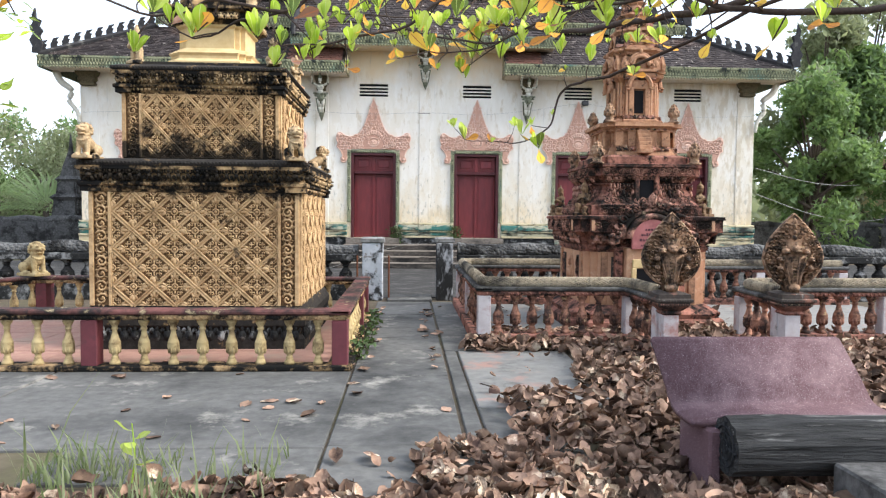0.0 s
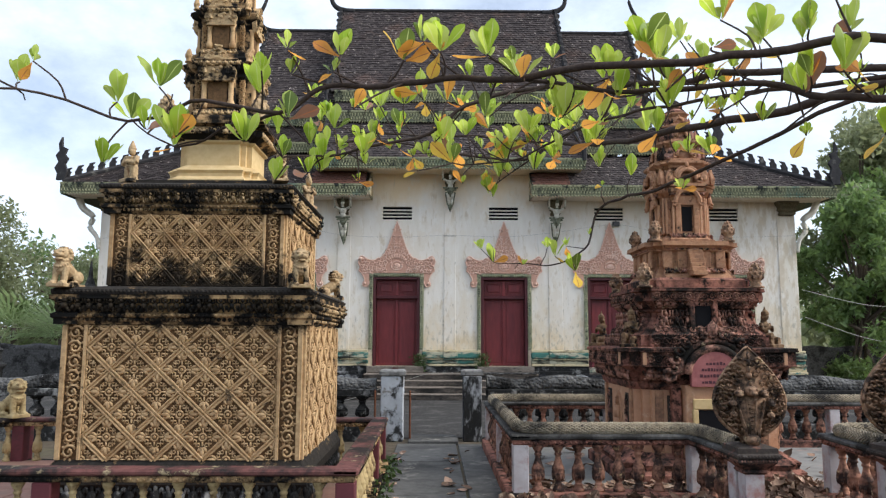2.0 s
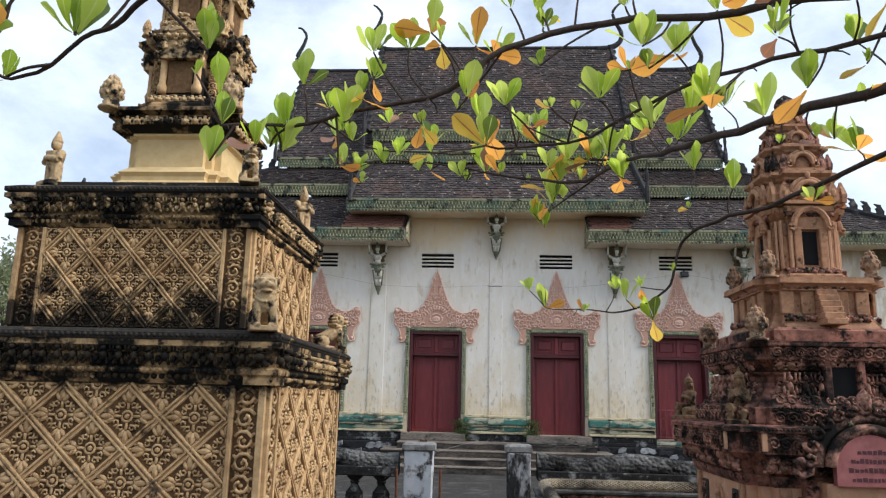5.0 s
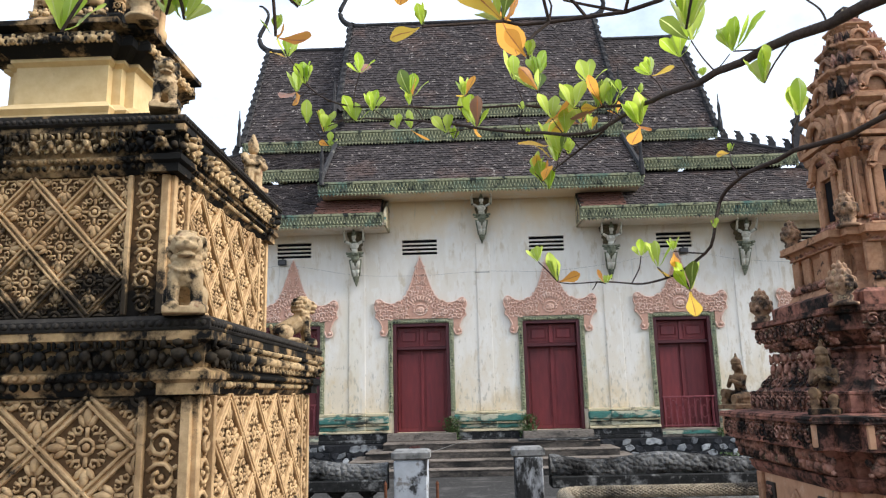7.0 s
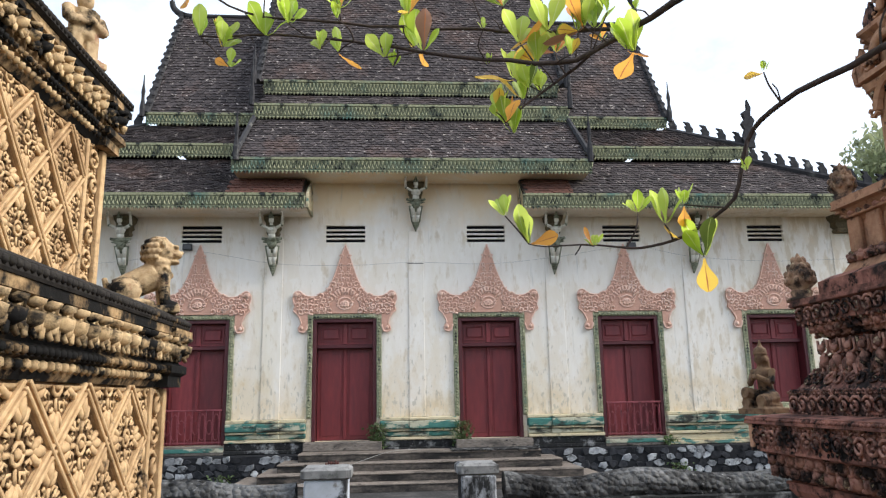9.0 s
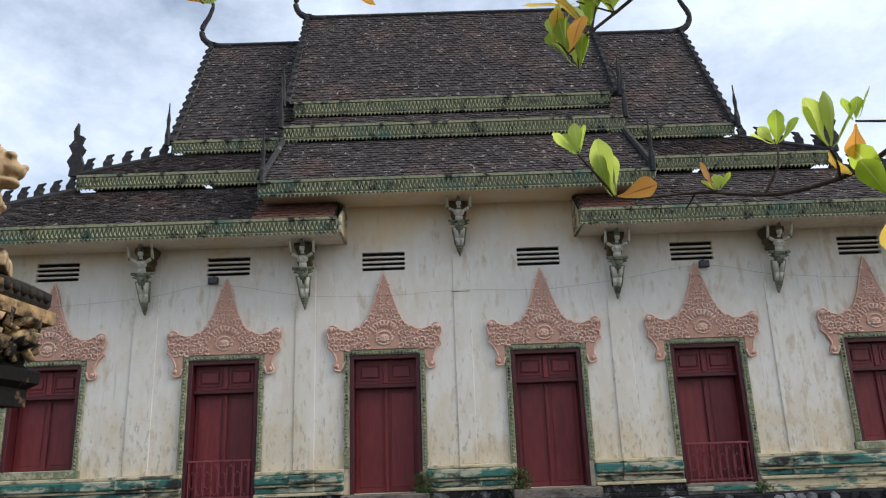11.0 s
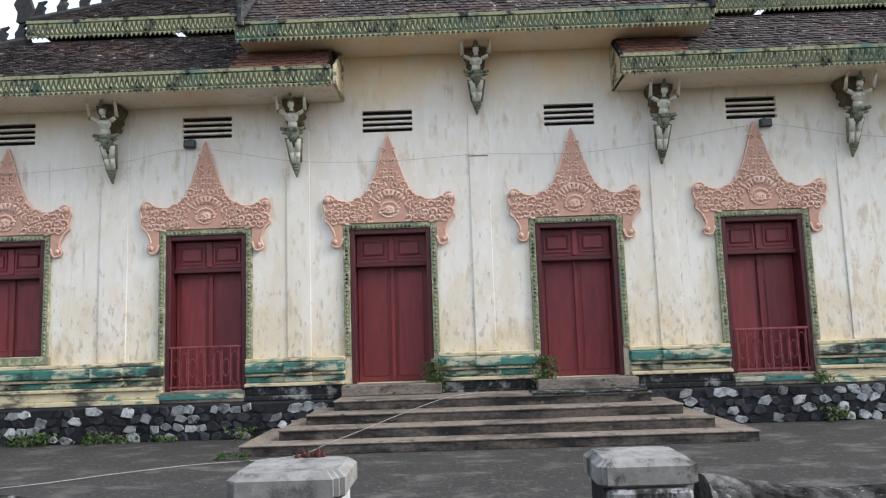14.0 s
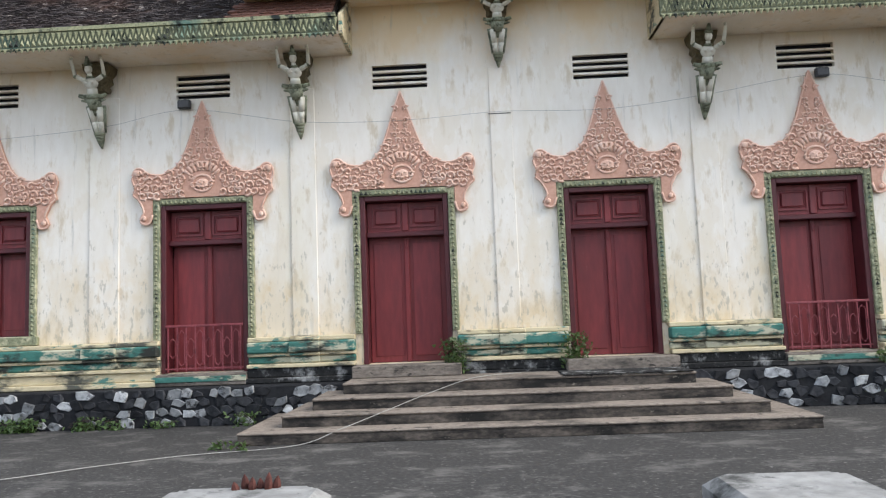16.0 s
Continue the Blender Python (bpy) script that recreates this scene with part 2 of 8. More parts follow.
statue_stone = mat("aged_cream_statue", (0.52, 0.385, 0.23), (0.33, 0.225, 0.125), 0.8, 34, 0.5, stain=BLACK, stain_scale=5, stain_at=(0.52, 0.60), stain2=(0.30, 0.16, 0.10), stain2_scale=11, stain2_at=(0.60, 0.68))
bronze_stone = mat("bronze_toned_stone", (0.27, 0.175, 0.10), (0.12, 0.07, 0.045), 0.7, 24, 0.4, stain=BLACK, stain_scale=7, stain_at=(0.50, 0.62))
wall_paint = mat("weathered_white_wall", (0.82, 0.772, 0.695), (0.76, 0.70, 0.61), 0.85, 5, 0.12, stain=(0.72, 0.65, 0.51), stain_scale=0.55, stain_at=(0.52, 0.74), stretch=(1.5, 1.5, 0.45))

def weather_and_eave_glow(m):
    """Rising damp that yellows the foot of the wall in ragged tongues, thin grey runs down the plaster, and a warm tint
    under the eaves for ochre stain and bounced light.
    """
    n, l = m.node_tree.nodes, m.node_tree.links
    p = n["Principled BSDF"]
    col = p.inputs["Base Color"].links[0].from_socket
    geo = n.new("ShaderNodeNewGeometry")
    sep = n.new("ShaderNodeSeparateXYZ")
    l.new(geo.outputs["Position"], sep.inputs["Vector"])

    def nz(scale, stretch, detail=7):
        mp = n.new("ShaderNodeMapping")
        mp.inputs["Scale"].default_value = stretch
        l.new(geo.outputs["Position"], mp.inputs["Vector"])
        t = n.new("ShaderNodeTexNoise")
        t.inputs["Scale"].default_value, t.inputs["Detail"].default_value, t.inputs["Roughness"].default_value = scale, detail, 0.65
        l.new(mp.outputs["Vector"], t.inputs["Vector"])
        return t.outputs["Fac"]

    def ramp_(src, a, b, lo=0.0, hi=1.0):
        r = n.new("ShaderNodeMapRange")
        for sock, v in (("From Min", a), ("From Max", b), ("To Min", lo), ("To Max", hi)):
            r.inputs[sock].default_value = v
        l.new(src, r.inputs["Value"])
        return r.outputs["Result"]

    def calc(op, a, b):
        x = n.new("ShaderNodeMath")
        x.operation = op
        for k, v in enumerate((a, b)):
            if isinstance(v, float):
                x.inputs[k].default_value = v
            else:
                l.new(v, x.inputs[k])
        return x.outputs["Value"]

    def over(base, fac, c):
        x = n.new("ShaderNodeMix")
        x.data_type = "RGBA"
        l.new(fac, x.inputs["Factor"])
        l.new(base, x.inputs["A"])
        x.inputs["B"].default_value = (*c, 1)
        return x.outputs["Result"]

    rise = ramp_(sep.outputs["Z"], 1.1, 3.3, 0.30, -0.10)
    damp = ramp_(calc("ADD", nz(1.1, (1.4, 1.4, 0.8)), rise), 0.55, 0.82, 0.0, 0.85)
    col = over(col, damp, (0.67, 0.53, 0.33))
    east = ramp_(sep.outputs["X"], 4.5, 9.0, 0.0, 0.09)
    dirt = ramp_(calc("ADD", nz(2.4, (2.2, 2.2, 0.7)), east), 0.55, 0.65, 0.0, 0.65)
    col = over(col, dirt, (0.56, 0.455, 0.305))
    # Ochre staining, with the eaves' shade and warm bounce painted into the same tint.
    eave = ramp_(sep.outputs["Z"], 4.9, 6.4, -0.12, 0.36)
    eave_glow = ramp_(calc("ADD", nz(0.9, (1.0, 1.0, 0.8)), eave), 0.48, 0.80, 0.0, 0.9)
    col = over(col, eave_glow, (0.76, 0.59, 0.37))
    runs = ramp_(nz(1.5, (5.0, 5.0, 0.35), 9), 0.60, 0.70, 0.0, 0.55)
    col = over(col, runs, (0.44, 0.42, 0.37))
    patch = ramp_(nz(1.3, (1.2, 1.2, 0.75), 10), 0.535, 0.56, 0.0, 0.55)
    col = over(col, patch, (0.74, 0.665, 0.55))
    flake = ramp_(calc("ADD", nz(9.0, (1.5, 1.5, 0.55), 9), ramp_(sep.outputs["Z"], 1.2, 4.4, 0.08, -0.05)), 0.615, 0.665, 0.0, 0.62)
    col = over(col, flake, (0.42, 0.38, 0.30))
    l.new(col, p.inputs["Base Color"])
    return m


weather_and_eave_glow(wall_paint)

cream = mat("cream_paint", (0.64, 0.55, 0.37), (0.48, 0.40, 0.25), 0.75, 10, 0.25, stain=(0.10, 0.098, 0.08), stain_scale=2.2, stain_at=(0.51, 0.60), stain2=(0.09, 0.20, 0.17), stain2_scale=3.4, stain2_at=(0.58, 0.62), stretch=(0.6, 1, 1.6))
teal = mat("flaking_teal_paint", (0.075, 0.21, 0.175), (0.04, 0.12, 0.10), 0.7, 10, 0.3, stain=(0.44, 0.42, 0.31), stain_scale=2.6, stain_at=(0.48, 0.53), stain2=(0.035, 0.037, 0.032), stain2_scale=2.4, stain2_at=(0.51, 0.60), stretch=(0.6, 1, 1.6))
maroon = mat("maroon_paint", (0.205, 0.029, 0.031), (0.135, 0.018, 0.021), 0.5, 5, 0.12, stain=(0.11, 0.018, 0.022), stain_scale=1.4, stain_at=(0.5, 0.75), stain2=(0.26, 0.10, 0.095), stain2_scale=9, stain2_at=(0.66, 0.74), stretch=(3, 3, 0.5), vary=0.15)
grille_paint = mat("pinkish_iron_paint", (0.27, 0.06, 0.07), (0.18, 0.035, 0.042), 0.55, 30, 0.2, stain=(0.10, 0.02, 0.025), stain_scale=6)
maroon_dark = mat("dark_maroon_paint", (0.085, 0.012, 0.016), (0.06, 0.009, 0.012), 0.5, 6, 0.1)
maroon_post = mat("maroon_post_paint", (0.16, 0.035, 0.045), (0.11, 0.025, 0.03), 0.6, 8, 0.2, stain=(0.06, 0.03, 0.03), stain_scale=3)
rail_paint = mat("worn_red_rail", (0.21, 0.09, 0.08), (0.12, 0.052, 0.047), 0.75, 14, 0.4, stain=(0.03, 0.025, 0.024), stain_scale=3, stain_at=(0.40, 0.54), stain2=(0.42, 0.33, 0.20), stain2_scale=6, stain2_at=(0.58, 0.64))
salmon = mat("salmon_relief", (0.76, 0.51, 0.40), (0.66, 0.41, 0.315), 0.75, 22, 0.35, stain=(0.80, 0.62, 0.52), stain_scale=3, stain_at=(0.5, 0.7), stain2=(0.42, 0.26, 0.20), stain2_scale=6, stain2_at=(0.60, 0.72))
salmon_deep = mat("salmon_ground", (0.62, 0.37, 0.28), (0.52, 0.29, 0.21), 0.85, 20, 0.3)
green_frame = mat("green_carved_frame", (0.31, 0.315, 0.20), (0.14, 0.155, 0.095), 0.7, 40, 0.6, stain=(0.48, 0.45, 0.30), stain_scale=9, stain_at=(0.50, 0.62), stain2=(0.04, 0.045, 0.035), stain2_scale=14, stain2_at=(0.58, 0.66))
fascia_green = mat("faded_green_fascia", (0.17, 0.175, 0.11), (0.075, 0.085, 0.058), 0.75, 30, 0.6, stain=(0.06, 0.125, 0.105), stain_scale=0.9, stain_at=(0.56, 0.72), stain2=(0.025, 0.03, 0.027), stain2_scale=1.9, stain2_at=(0.58, 0.65))
fascia_relief = mat("fascia_ornament", (0.37, 0.36, 0.22), (0.17, 0.185, 0.115), 0.75, 34, 0.6, stain=(0.09, 0.17, 0.145), stain_scale=1.2, stain_at=(0.52, 0.66), stain2=(0.03, 0.035, 0.032), stain2_scale=3.0, stain2_at=(0.535, 0.60))
tile = mat("old_roof_tile", (0.076, 0.063, 0.061), (0.034, 0.030, 0.031), 0.8, 6, 0.4, stain=(0.105, 0.069, 0.058), stain_scale=0.7, stain_at=(0.52, 0.70), stain2=(0.38, 0.335, 0.30), stain2_scale=8, stain2_at=(0.60, 0.65))
tile_under = mat("roof_underlay", (0.030, 0.026, 0.024), None, 0.9, 6, 0.2)
tile_red = mat("red_patched_tile", (0.16, 0.075, 0.055), (0.09, 0.05, 0.04), 0.85, 10, 0.4)
ridge_stone = mat("dark_ridge_stone", (0.055, 0.053, 0.055), (0.03, 0.03, 0.032), 0.85, 14, 0.4, stain=(0.17, 0.165, 0.15), stain_scale=3, stain_at=(0.58, 0.70))
concrete = mat("grey_concrete", (0.155, 0.151, 0.144), (0.10, 0.098, 0.094), 0.85, 9, 0.4, stain=(0.055, 0.055, 0.054), stain_scale=0.7, stain_at=(0.47, 0.64), stain2=(0.33, 0.31, 0.275), stain2_scale=1.7, stain2_at=(0.56, 0.70))
court_paving = mat("dark_courtyard_concrete", (0.054, 0.052, 0.050), (0.026, 0.026, 0.026), 0.85, 30, 0.8, stain=(0.115, 0.110, 0.104), stain_scale=1.8, stain_at=(0.52, 0.68), stain2=(0.155, 0.148, 0.14), stain2_scale=20, stain2_at=(0.565, 0.66), stretch=(0.8, 1.2, 1))
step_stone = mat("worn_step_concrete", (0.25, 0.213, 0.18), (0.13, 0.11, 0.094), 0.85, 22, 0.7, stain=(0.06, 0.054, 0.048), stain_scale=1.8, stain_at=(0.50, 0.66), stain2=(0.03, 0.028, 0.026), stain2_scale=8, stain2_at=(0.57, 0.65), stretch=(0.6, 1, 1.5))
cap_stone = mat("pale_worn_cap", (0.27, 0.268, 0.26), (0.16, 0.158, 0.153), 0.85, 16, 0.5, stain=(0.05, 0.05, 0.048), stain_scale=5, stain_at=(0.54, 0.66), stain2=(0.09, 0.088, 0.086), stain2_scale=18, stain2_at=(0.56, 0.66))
# Riser concrete: darker base than the treads, with larger black blotches.
step_dark = mat("dark_blotched_riser", (0.15, 0.125, 0.105), (0.06, 0.053, 0.047), 0.9, 22, 0.6, stain=(0.022, 0.021, 0.02), stain_scale=2.2, stain_at=(0.42, 0.58), stain2=(0.24, 0.21, 0.175), stain2_scale=9, stain2_at=(0.62, 0.70), stretch=(0.6, 1, 1.5))
black_wall = mat("mouldy_black_wall", (0.032, 0.032, 0.032), (0.014, 0.014, 0.014), 0.9, 16, 0.7, stain=(0.27, 0.27, 0.265), stain_scale=3.4, stain_at=(0.53, 0.64), stain2=(0.22, 0.22, 0.215), stain2_scale=14, stain2_at=(0.60, 0.68))
grey_wall = mat("mouldy_grey_coping", (0.13, 0.126, 0.122), (0.055, 0.054, 0.053), 0.9, 16, 0.6, stain=(0.028, 0.027, 0.026), stain_scale=2.2, stain_at=(0.48, 0.60), stain2=(0.26, 0.25, 0.24), stain2_scale=9, stain2_at=(0.61, 0.68))
coping_stone = mat("scaly_grey_coping", (0.17, 0.168, 0.165), (0.06, 0.06, 0.058), 0.9, 22, 0.9, stain=(0.016, 0.0155, 0.015), stain_scale=2.2, stain_at=(0.46, 0.60), stain2=(0.27, 0.265, 0.26), stain2_scale=22, stain2_at=(0.60, 0.68), scales=20)
pillar_paint = mat("peeling_white_pillar", (0.48, 0.51, 0.55), (0.37, 0.39, 0.42), 0.8, 9, 0.3, stain=(0.04, 0.04, 0.04), stain_scale=3.2, stain_at=(0.49, 0.56), stain2=(0.22, 0.21, 0.20), stain2_scale=6, stain2_at=(0.56, 0.63))
pillar_black = mat("black_streaked_pillar", (0.36, 0.37, 0.385), (0.22, 0.225, 0.235), 0.85, 14, 0.4, stain=(0.022, 0.022, 0.022), stain_scale=2.6, stain_at=(0.44, 0.52), stain2=(0.03, 0.03, 0.03), stain2_scale=9, stain2_at=(0.53, 0.60), stretch=(1.6, 1.6, 0.7))
white_stone = mat("white_mortar_stone", (0.36, 0.37, 0.375), (0.15, 0.155, 0.16), 0.85, 11, 0.5, vary=0.45, stain=(0.05, 0.05, 0.052), stain_scale=6, stain_at=(0.54, 0.62))
dark_stone = mat("dark_mortar", (0.026, 0.027, 0.029), (0.014, 0.014, 0.016), 0.9, 12, 0.7)
grey_stone = mat("grey_rubble_stone", (0.042, 0.043, 0.047), (0.015, 0.016, 0.018), 0.85, 14, 0.5, vary=0.5)
pink_tile = mat("pink_clay_paving", (0.40, 0.235, 0.18), (0.32, 0.175, 0.135), 0.8, 9, 0.25, stain=(0.30, 0.22, 0.17), stain_scale=1.6, stain_at=(0.52, 0.68), vary=0.08)
pale_paving = mat("pale_paving", (0.235, 0.228, 0.215), (0.175, 0.17, 0.16), 0.85, 8, 0.3, stain=(0.33, 0.20, 0.165), stain_scale=1.3, stain_at=(0.56, 0.66), stain2=(0.10, 0.096, 0.09), stain2_scale=3, stain2_at=(0.56, 0.70))
soil = mat("dusty_soil", (0.13, 0.105, 0.078), (0.075, 0.06, 0.044), 0.95, 6, 0.5, stain=(0.10, 0.10, 0.05), stain_scale=0.5, stain_at=(0.5, 0.7), bump_dist=0.03)
white_baluster = mat("aged_cream_baluster", (0.54, 0.42, 0.22), (0.40, 0.29, 0.14), 0.75, 12, 0.3, stain=(0.13, 0.085, 0.05), stain_scale=6, stain_at=(0.50, 0.66), vary=0.15)
orange_baluster = mat("terracotta_baluster", (0.36, 0.185, 0.125), (0.20, 0.095, 0.07), 0.8, 20, 0.4, stain=(0.045, 0.03, 0.026), stain_scale=5, stain_at=(0.44, 0.57), stain2=(0.50, 0.36, 0.20), stain2_scale=9, stain2_at=(0.60, 0.66), vary=0.3)
white_post = mat("whitewashed_post", (0.52, 0.49, 0.50), (0.42, 0.37, 0.37), 0.8, 9, 0.3, stain=(0.36, 0.20, 0.18), stain_scale=4, stain_at=(0.52, 0.66), stain2=(0.14, 0.12, 0.11), stain2_scale=5, stain2_at=(0.58, 0.68))
bark = mat("dark_branch_bark", (0.085, 0.062, 0.052), (0.045, 0.034, 0.03), 0.9, 40, 0.6)
trunk_bark = mat("grey_brown_bark", (0.13, 0.105, 0.085), (0.07, 0.055, 0.045), 0.9, 20, 0.8)
dry_leaf = mat("dry_brown_leaf", (0.29, 0.19, 0.135), (0.13, 0.08, 0.058), 0.7, 14, 0.2, stain=(0.045, 0.027, 0.022), stain_scale=4.0, stain_at=(0.50, 0.64), stain2=(0.46, 0.37, 0.275), stain2_scale=5.0, stain2_at=(0.56, 0.63))


def mottle(m, lo, hi):
    """Each loose piece of the mesh takes its own tone."""
    n, l = m.node_tree.nodes, m.node_tree.links
    p = n["Principled BSDF"]
    col = p.inputs["Base Color"].links[0].from_socket
    geo = n.new("ShaderNodeNewGeometry")
    hsv = n.new("ShaderNodeHueSaturation")
    r = n.new("ShaderNodeMapRange")
    r.inputs["To Min"].default_value, r.inputs["To Max"].default_value = lo, hi
    l.new(geo.outputs["Random Per Island"], r.inputs["Value"])
    l.new(r.outputs["Result"], hsv.inputs["Value"])
    l.new(col, hsv.inputs["Color"])
    l.new(hsv.outputs["Color"], p.inputs["Base Color"])


mottle(dry_leaf, 0.35, 2.0)
mottle(tile, 0.72, 1.3)
terrazzo = mat("dusty_red_terrazzo", (0.145, 0.085, 0.095), (0.075, 0.043, 0.05), 0.75, 90, 0.35, stain=(0.25, 0.17, 0.18), stain_scale=2.6, stain_at=(0.5, 0.75), stain2=(0.50, 0.42, 0.42), stain2_scale=190, stain2_at=(0.58, 0.66))
log_grey = mat("grey_cast_log", (0.05, 0.05, 0.05), (0.018, 0.018, 0.018), 0.85, 12, 1.0, stain=(0.19, 0.185, 0.18), stain_scale=6, stain_at=(0.56, 0.68), stretch=(0.35, 3.5, 3.5), bump_dist=0.03)
# Near-black colour for panels that stand in for the shade inside openings.
opening_shade = mat("painted_opening_shade", (0.012, 0.012, 0.014), None, 0.9, 8, 0)
sign_pink = mat("faded_red_plaque", (0.40, 0.155, 0.15), (0.30, 0.11, 0.11), 0.65, 14, 0.2, stain=(0.20, 0.09, 0.085), stain_scale=6, stain_at=(0.54, 0.70))
sign_ink = mat("dark_lettering", (0.11, 0.05, 0.06), None, 0.7, 9, 0)
cable_grey = mat("pale_cable", (0.34, 0.33, 0.31), None, 0.7, 30, 0)
wire_dark = mat("dark_wire", (0.09, 0.09, 0.095), None, 0.6, 30, 0)
metal_dark = mat("dark_lamp_housing", (0.035, 0.036, 0.04), None, 0.5, 30, 0)
yellow_wall = mat("yellow_house_wall", (0.55, 0.45, 0.26), (0.48, 0.38, 0.2), 0.8, 4, 0.1, stain=(0.35, 0.30, 0.2), stain_scale=1)
withered = mat("withered_red_stem", (0.10, 0.04, 0.033), (0.05, 0.022, 0.02), 0.8, 60, 0.4)
rust = mat("rusty_iron", (0.16, 0.065, 0.035), (0.08, 0.035, 0.022), 0.75, 30, 0.4)


def leafy(name, base, base2, through_col, share=0.58, grain=9, rough=0.45):
    m = mat(name, base, base2, rough, grain, 0.1, vary=0.22)
    n, l = m.node_tree.nodes, m.node_tree.links
    p, out = n["Principled BSDF"], n["Material Output"]
    tr = n.new("ShaderNodeBsdfTranslucent")
    tr.inputs["Color"].default_value = (*through_col, 1)
    ms = n.new("ShaderNodeMixShader")
    ms.inputs["Fac"].default_value = share
    l.new(p.outputs["BSDF"], ms.inputs[1])
    l.new(tr.outputs["BSDF"], ms.inputs[2])
    l.new(ms.outputs["Shader"], out.inputs["Surface"])
    return m


leaf_green = leafy("bright_green_leaf", (0.26, 0.37, 0.045), (0.18, 0.28, 0.03), (0.62, 0.80, 0.09))
leaf_lime = leafy("lime_young_leaf", (0.37, 0.46, 0.10), (0.28, 0.38, 0.06), (0.75, 0.87, 0.17))
leaf_deep = leafy("deep_green_leaf", (0.13, 0.20, 0.045), (0.085, 0.14, 0.03), (0.34, 0.44, 0.08), 0.35)
leaf_rib = leafy("pale_leaf_rib", (0.46, 0.52, 0.20), (0.40, 0.46, 0.16), (0.80, 0.88, 0.35))
leaf_rib_red = leafy("russet_leaf_rib", (0.42, 0.13, 0.05), (0.34, 0.10, 0.04), (0.7, 0.25, 0.10), 0.4)
leaf_orange = leafy("orange_turning_leaf", (0.66, 0.28, 0.05), (0.55, 0.18, 0.035), (0.98, 0.48, 0.10), 0.6)
leaf_yellow = leafy("yellow_turning_leaf", (0.66, 0.42, 0.06), (0.58, 0.32, 0.045), (0.98, 0.66, 0.12), 0.6)
leaf_brown = leafy("withered_pinkish_leaf", (0.30, 0.16, 0.11), (0.20, 0.10, 0.08), (0.5, 0.25, 0.15), 0.3)
far_leaf = leafy("tree_foliage", (0.145, 0.215, 0.08), (0.065, 0.11, 0.04), (0.28, 0.42, 0.13), 0.35, 1.2, 0.55)
far_leaf_pale = leafy("pale_tree_foliage", (0.25, 0.275, 0.155), (0.15, 0.175, 0.095), (0.36, 0.40, 0.21), 0.4, 1.2, 0.55)
palm_leaf = leafy("palm_foliage", (0.26, 0.33, 0.17), (0.16, 0.22, 0.10), (0.42, 0.54, 0.24), 0.45, 2, 0.5)
mottle(far_leaf, 0.45, 1.7)
mottle(far_leaf_pale, 0.5, 1.5)
weed_green = leafy("dark_weed_leaf", (0.075, 0.125, 0.04), (0.045, 0.08, 0.025), (0.14, 0.22, 0.06), 0.3)
grass_mat = leafy("grass_blades", (0.13, 0.175, 0.075), (0.19, 0.185, 0.11), (0.24, 0.32, 0.11), 0.35, 4, 0.6)

# ---- ground ----
def ground():
    bm = bmesh.new()
    s = 400
    vs = [bm.verts.new(p) for p in ((-s, -s, -0.02), (s, -s, -0.02), (s, s, -0.02), (-s, s, -0.02))]
    bm.faces.new(vs)
    tagged(part("ground", bm, soil, label="dusty brown soil strewn with fallen leaves"), category="ground", kind="structure")
    c = part("courtyard", boxed(-14, 14, -9.1, 0.2, -0.3, 0.0), court_paving, label="dark weathered concrete yard before the temple")
    tagged(c, category="courtyard", kind="structure")
    # crack lines and joints are thin sunk gaps between the cast slabs
    pv = thing("pavement", label="grey cast concrete forecourt slabs with stains", category="pavement", kind="structure")
    for x0, x1, y0, y1 in ((-9, -6.42, -17.5, -15.22), (-6.4, -3.72, -17.46, -15.22), (-3.7, -1.02, -17.42, -15.22), (-1.0, -0.12, -17.38, -15.4), (-1.0, -0.12, -15.38, -13.4), (-1.0, -0.12, -13.38, -11.4), (-1.0, -0.12, -11.38, -9.82), (-0.09, 0.03, -17.2, -14.2), (-0.09, 0.26, -14.17, -9.82), (0.05, 0.62, -17.9, -16.52), (-1.0, 0.03, -18.6, -17.4), (-2.6, -1.02, -18.0, -17.44)):
        part("slab", boxed(x0, x1, y0, y1, -0.1, random.uniform(0.0, 0.006), bevel=0.008), concrete, pv)
    t = thing("threshold", label="low concrete threshold between the gate pillars", category="threshold", kind="structure")
    part("threshold_block", boxed(-0.84, -0.08, -9.82, -9.1, -0.1, 0.045, bevel=0.01), concrete, t)
    a = thing("side_pavement", label="pale and pink worn paving beside the path", category="pavement", kind="structure")
    part("slab", boxed(0.05, 1.2, -16.5, -14.25, -0.1, 0.012, bevel=0.01), pale_paving, a)
    part("slab", boxed(0.38, 7, -13.7, -10.1, -0.1, 0.03), pale_paving, a)
    b = thing("enclosure_floor", label="pink clay paving inside the balustrade", category="paving", kind="structure")
    for i in range(9):
        for j in range(6):
            x, y = -6.3 + i * 0.58, -15.02 + j * 0.57
            part("paving_tile", boxed(x, x + 0.572, y, y + 0.562, -0.05, 0.05 + random.uniform(-0.003, 0.003)), pink_tile, b)


ground()

# ---- temple ----
DOORS = (-8.1, -4.67, -1.55, 1.58, 4.69, 8.1)
temple = thing("temple", label="old white Khmer temple hall with tiered dark tile roofs", category="temple")


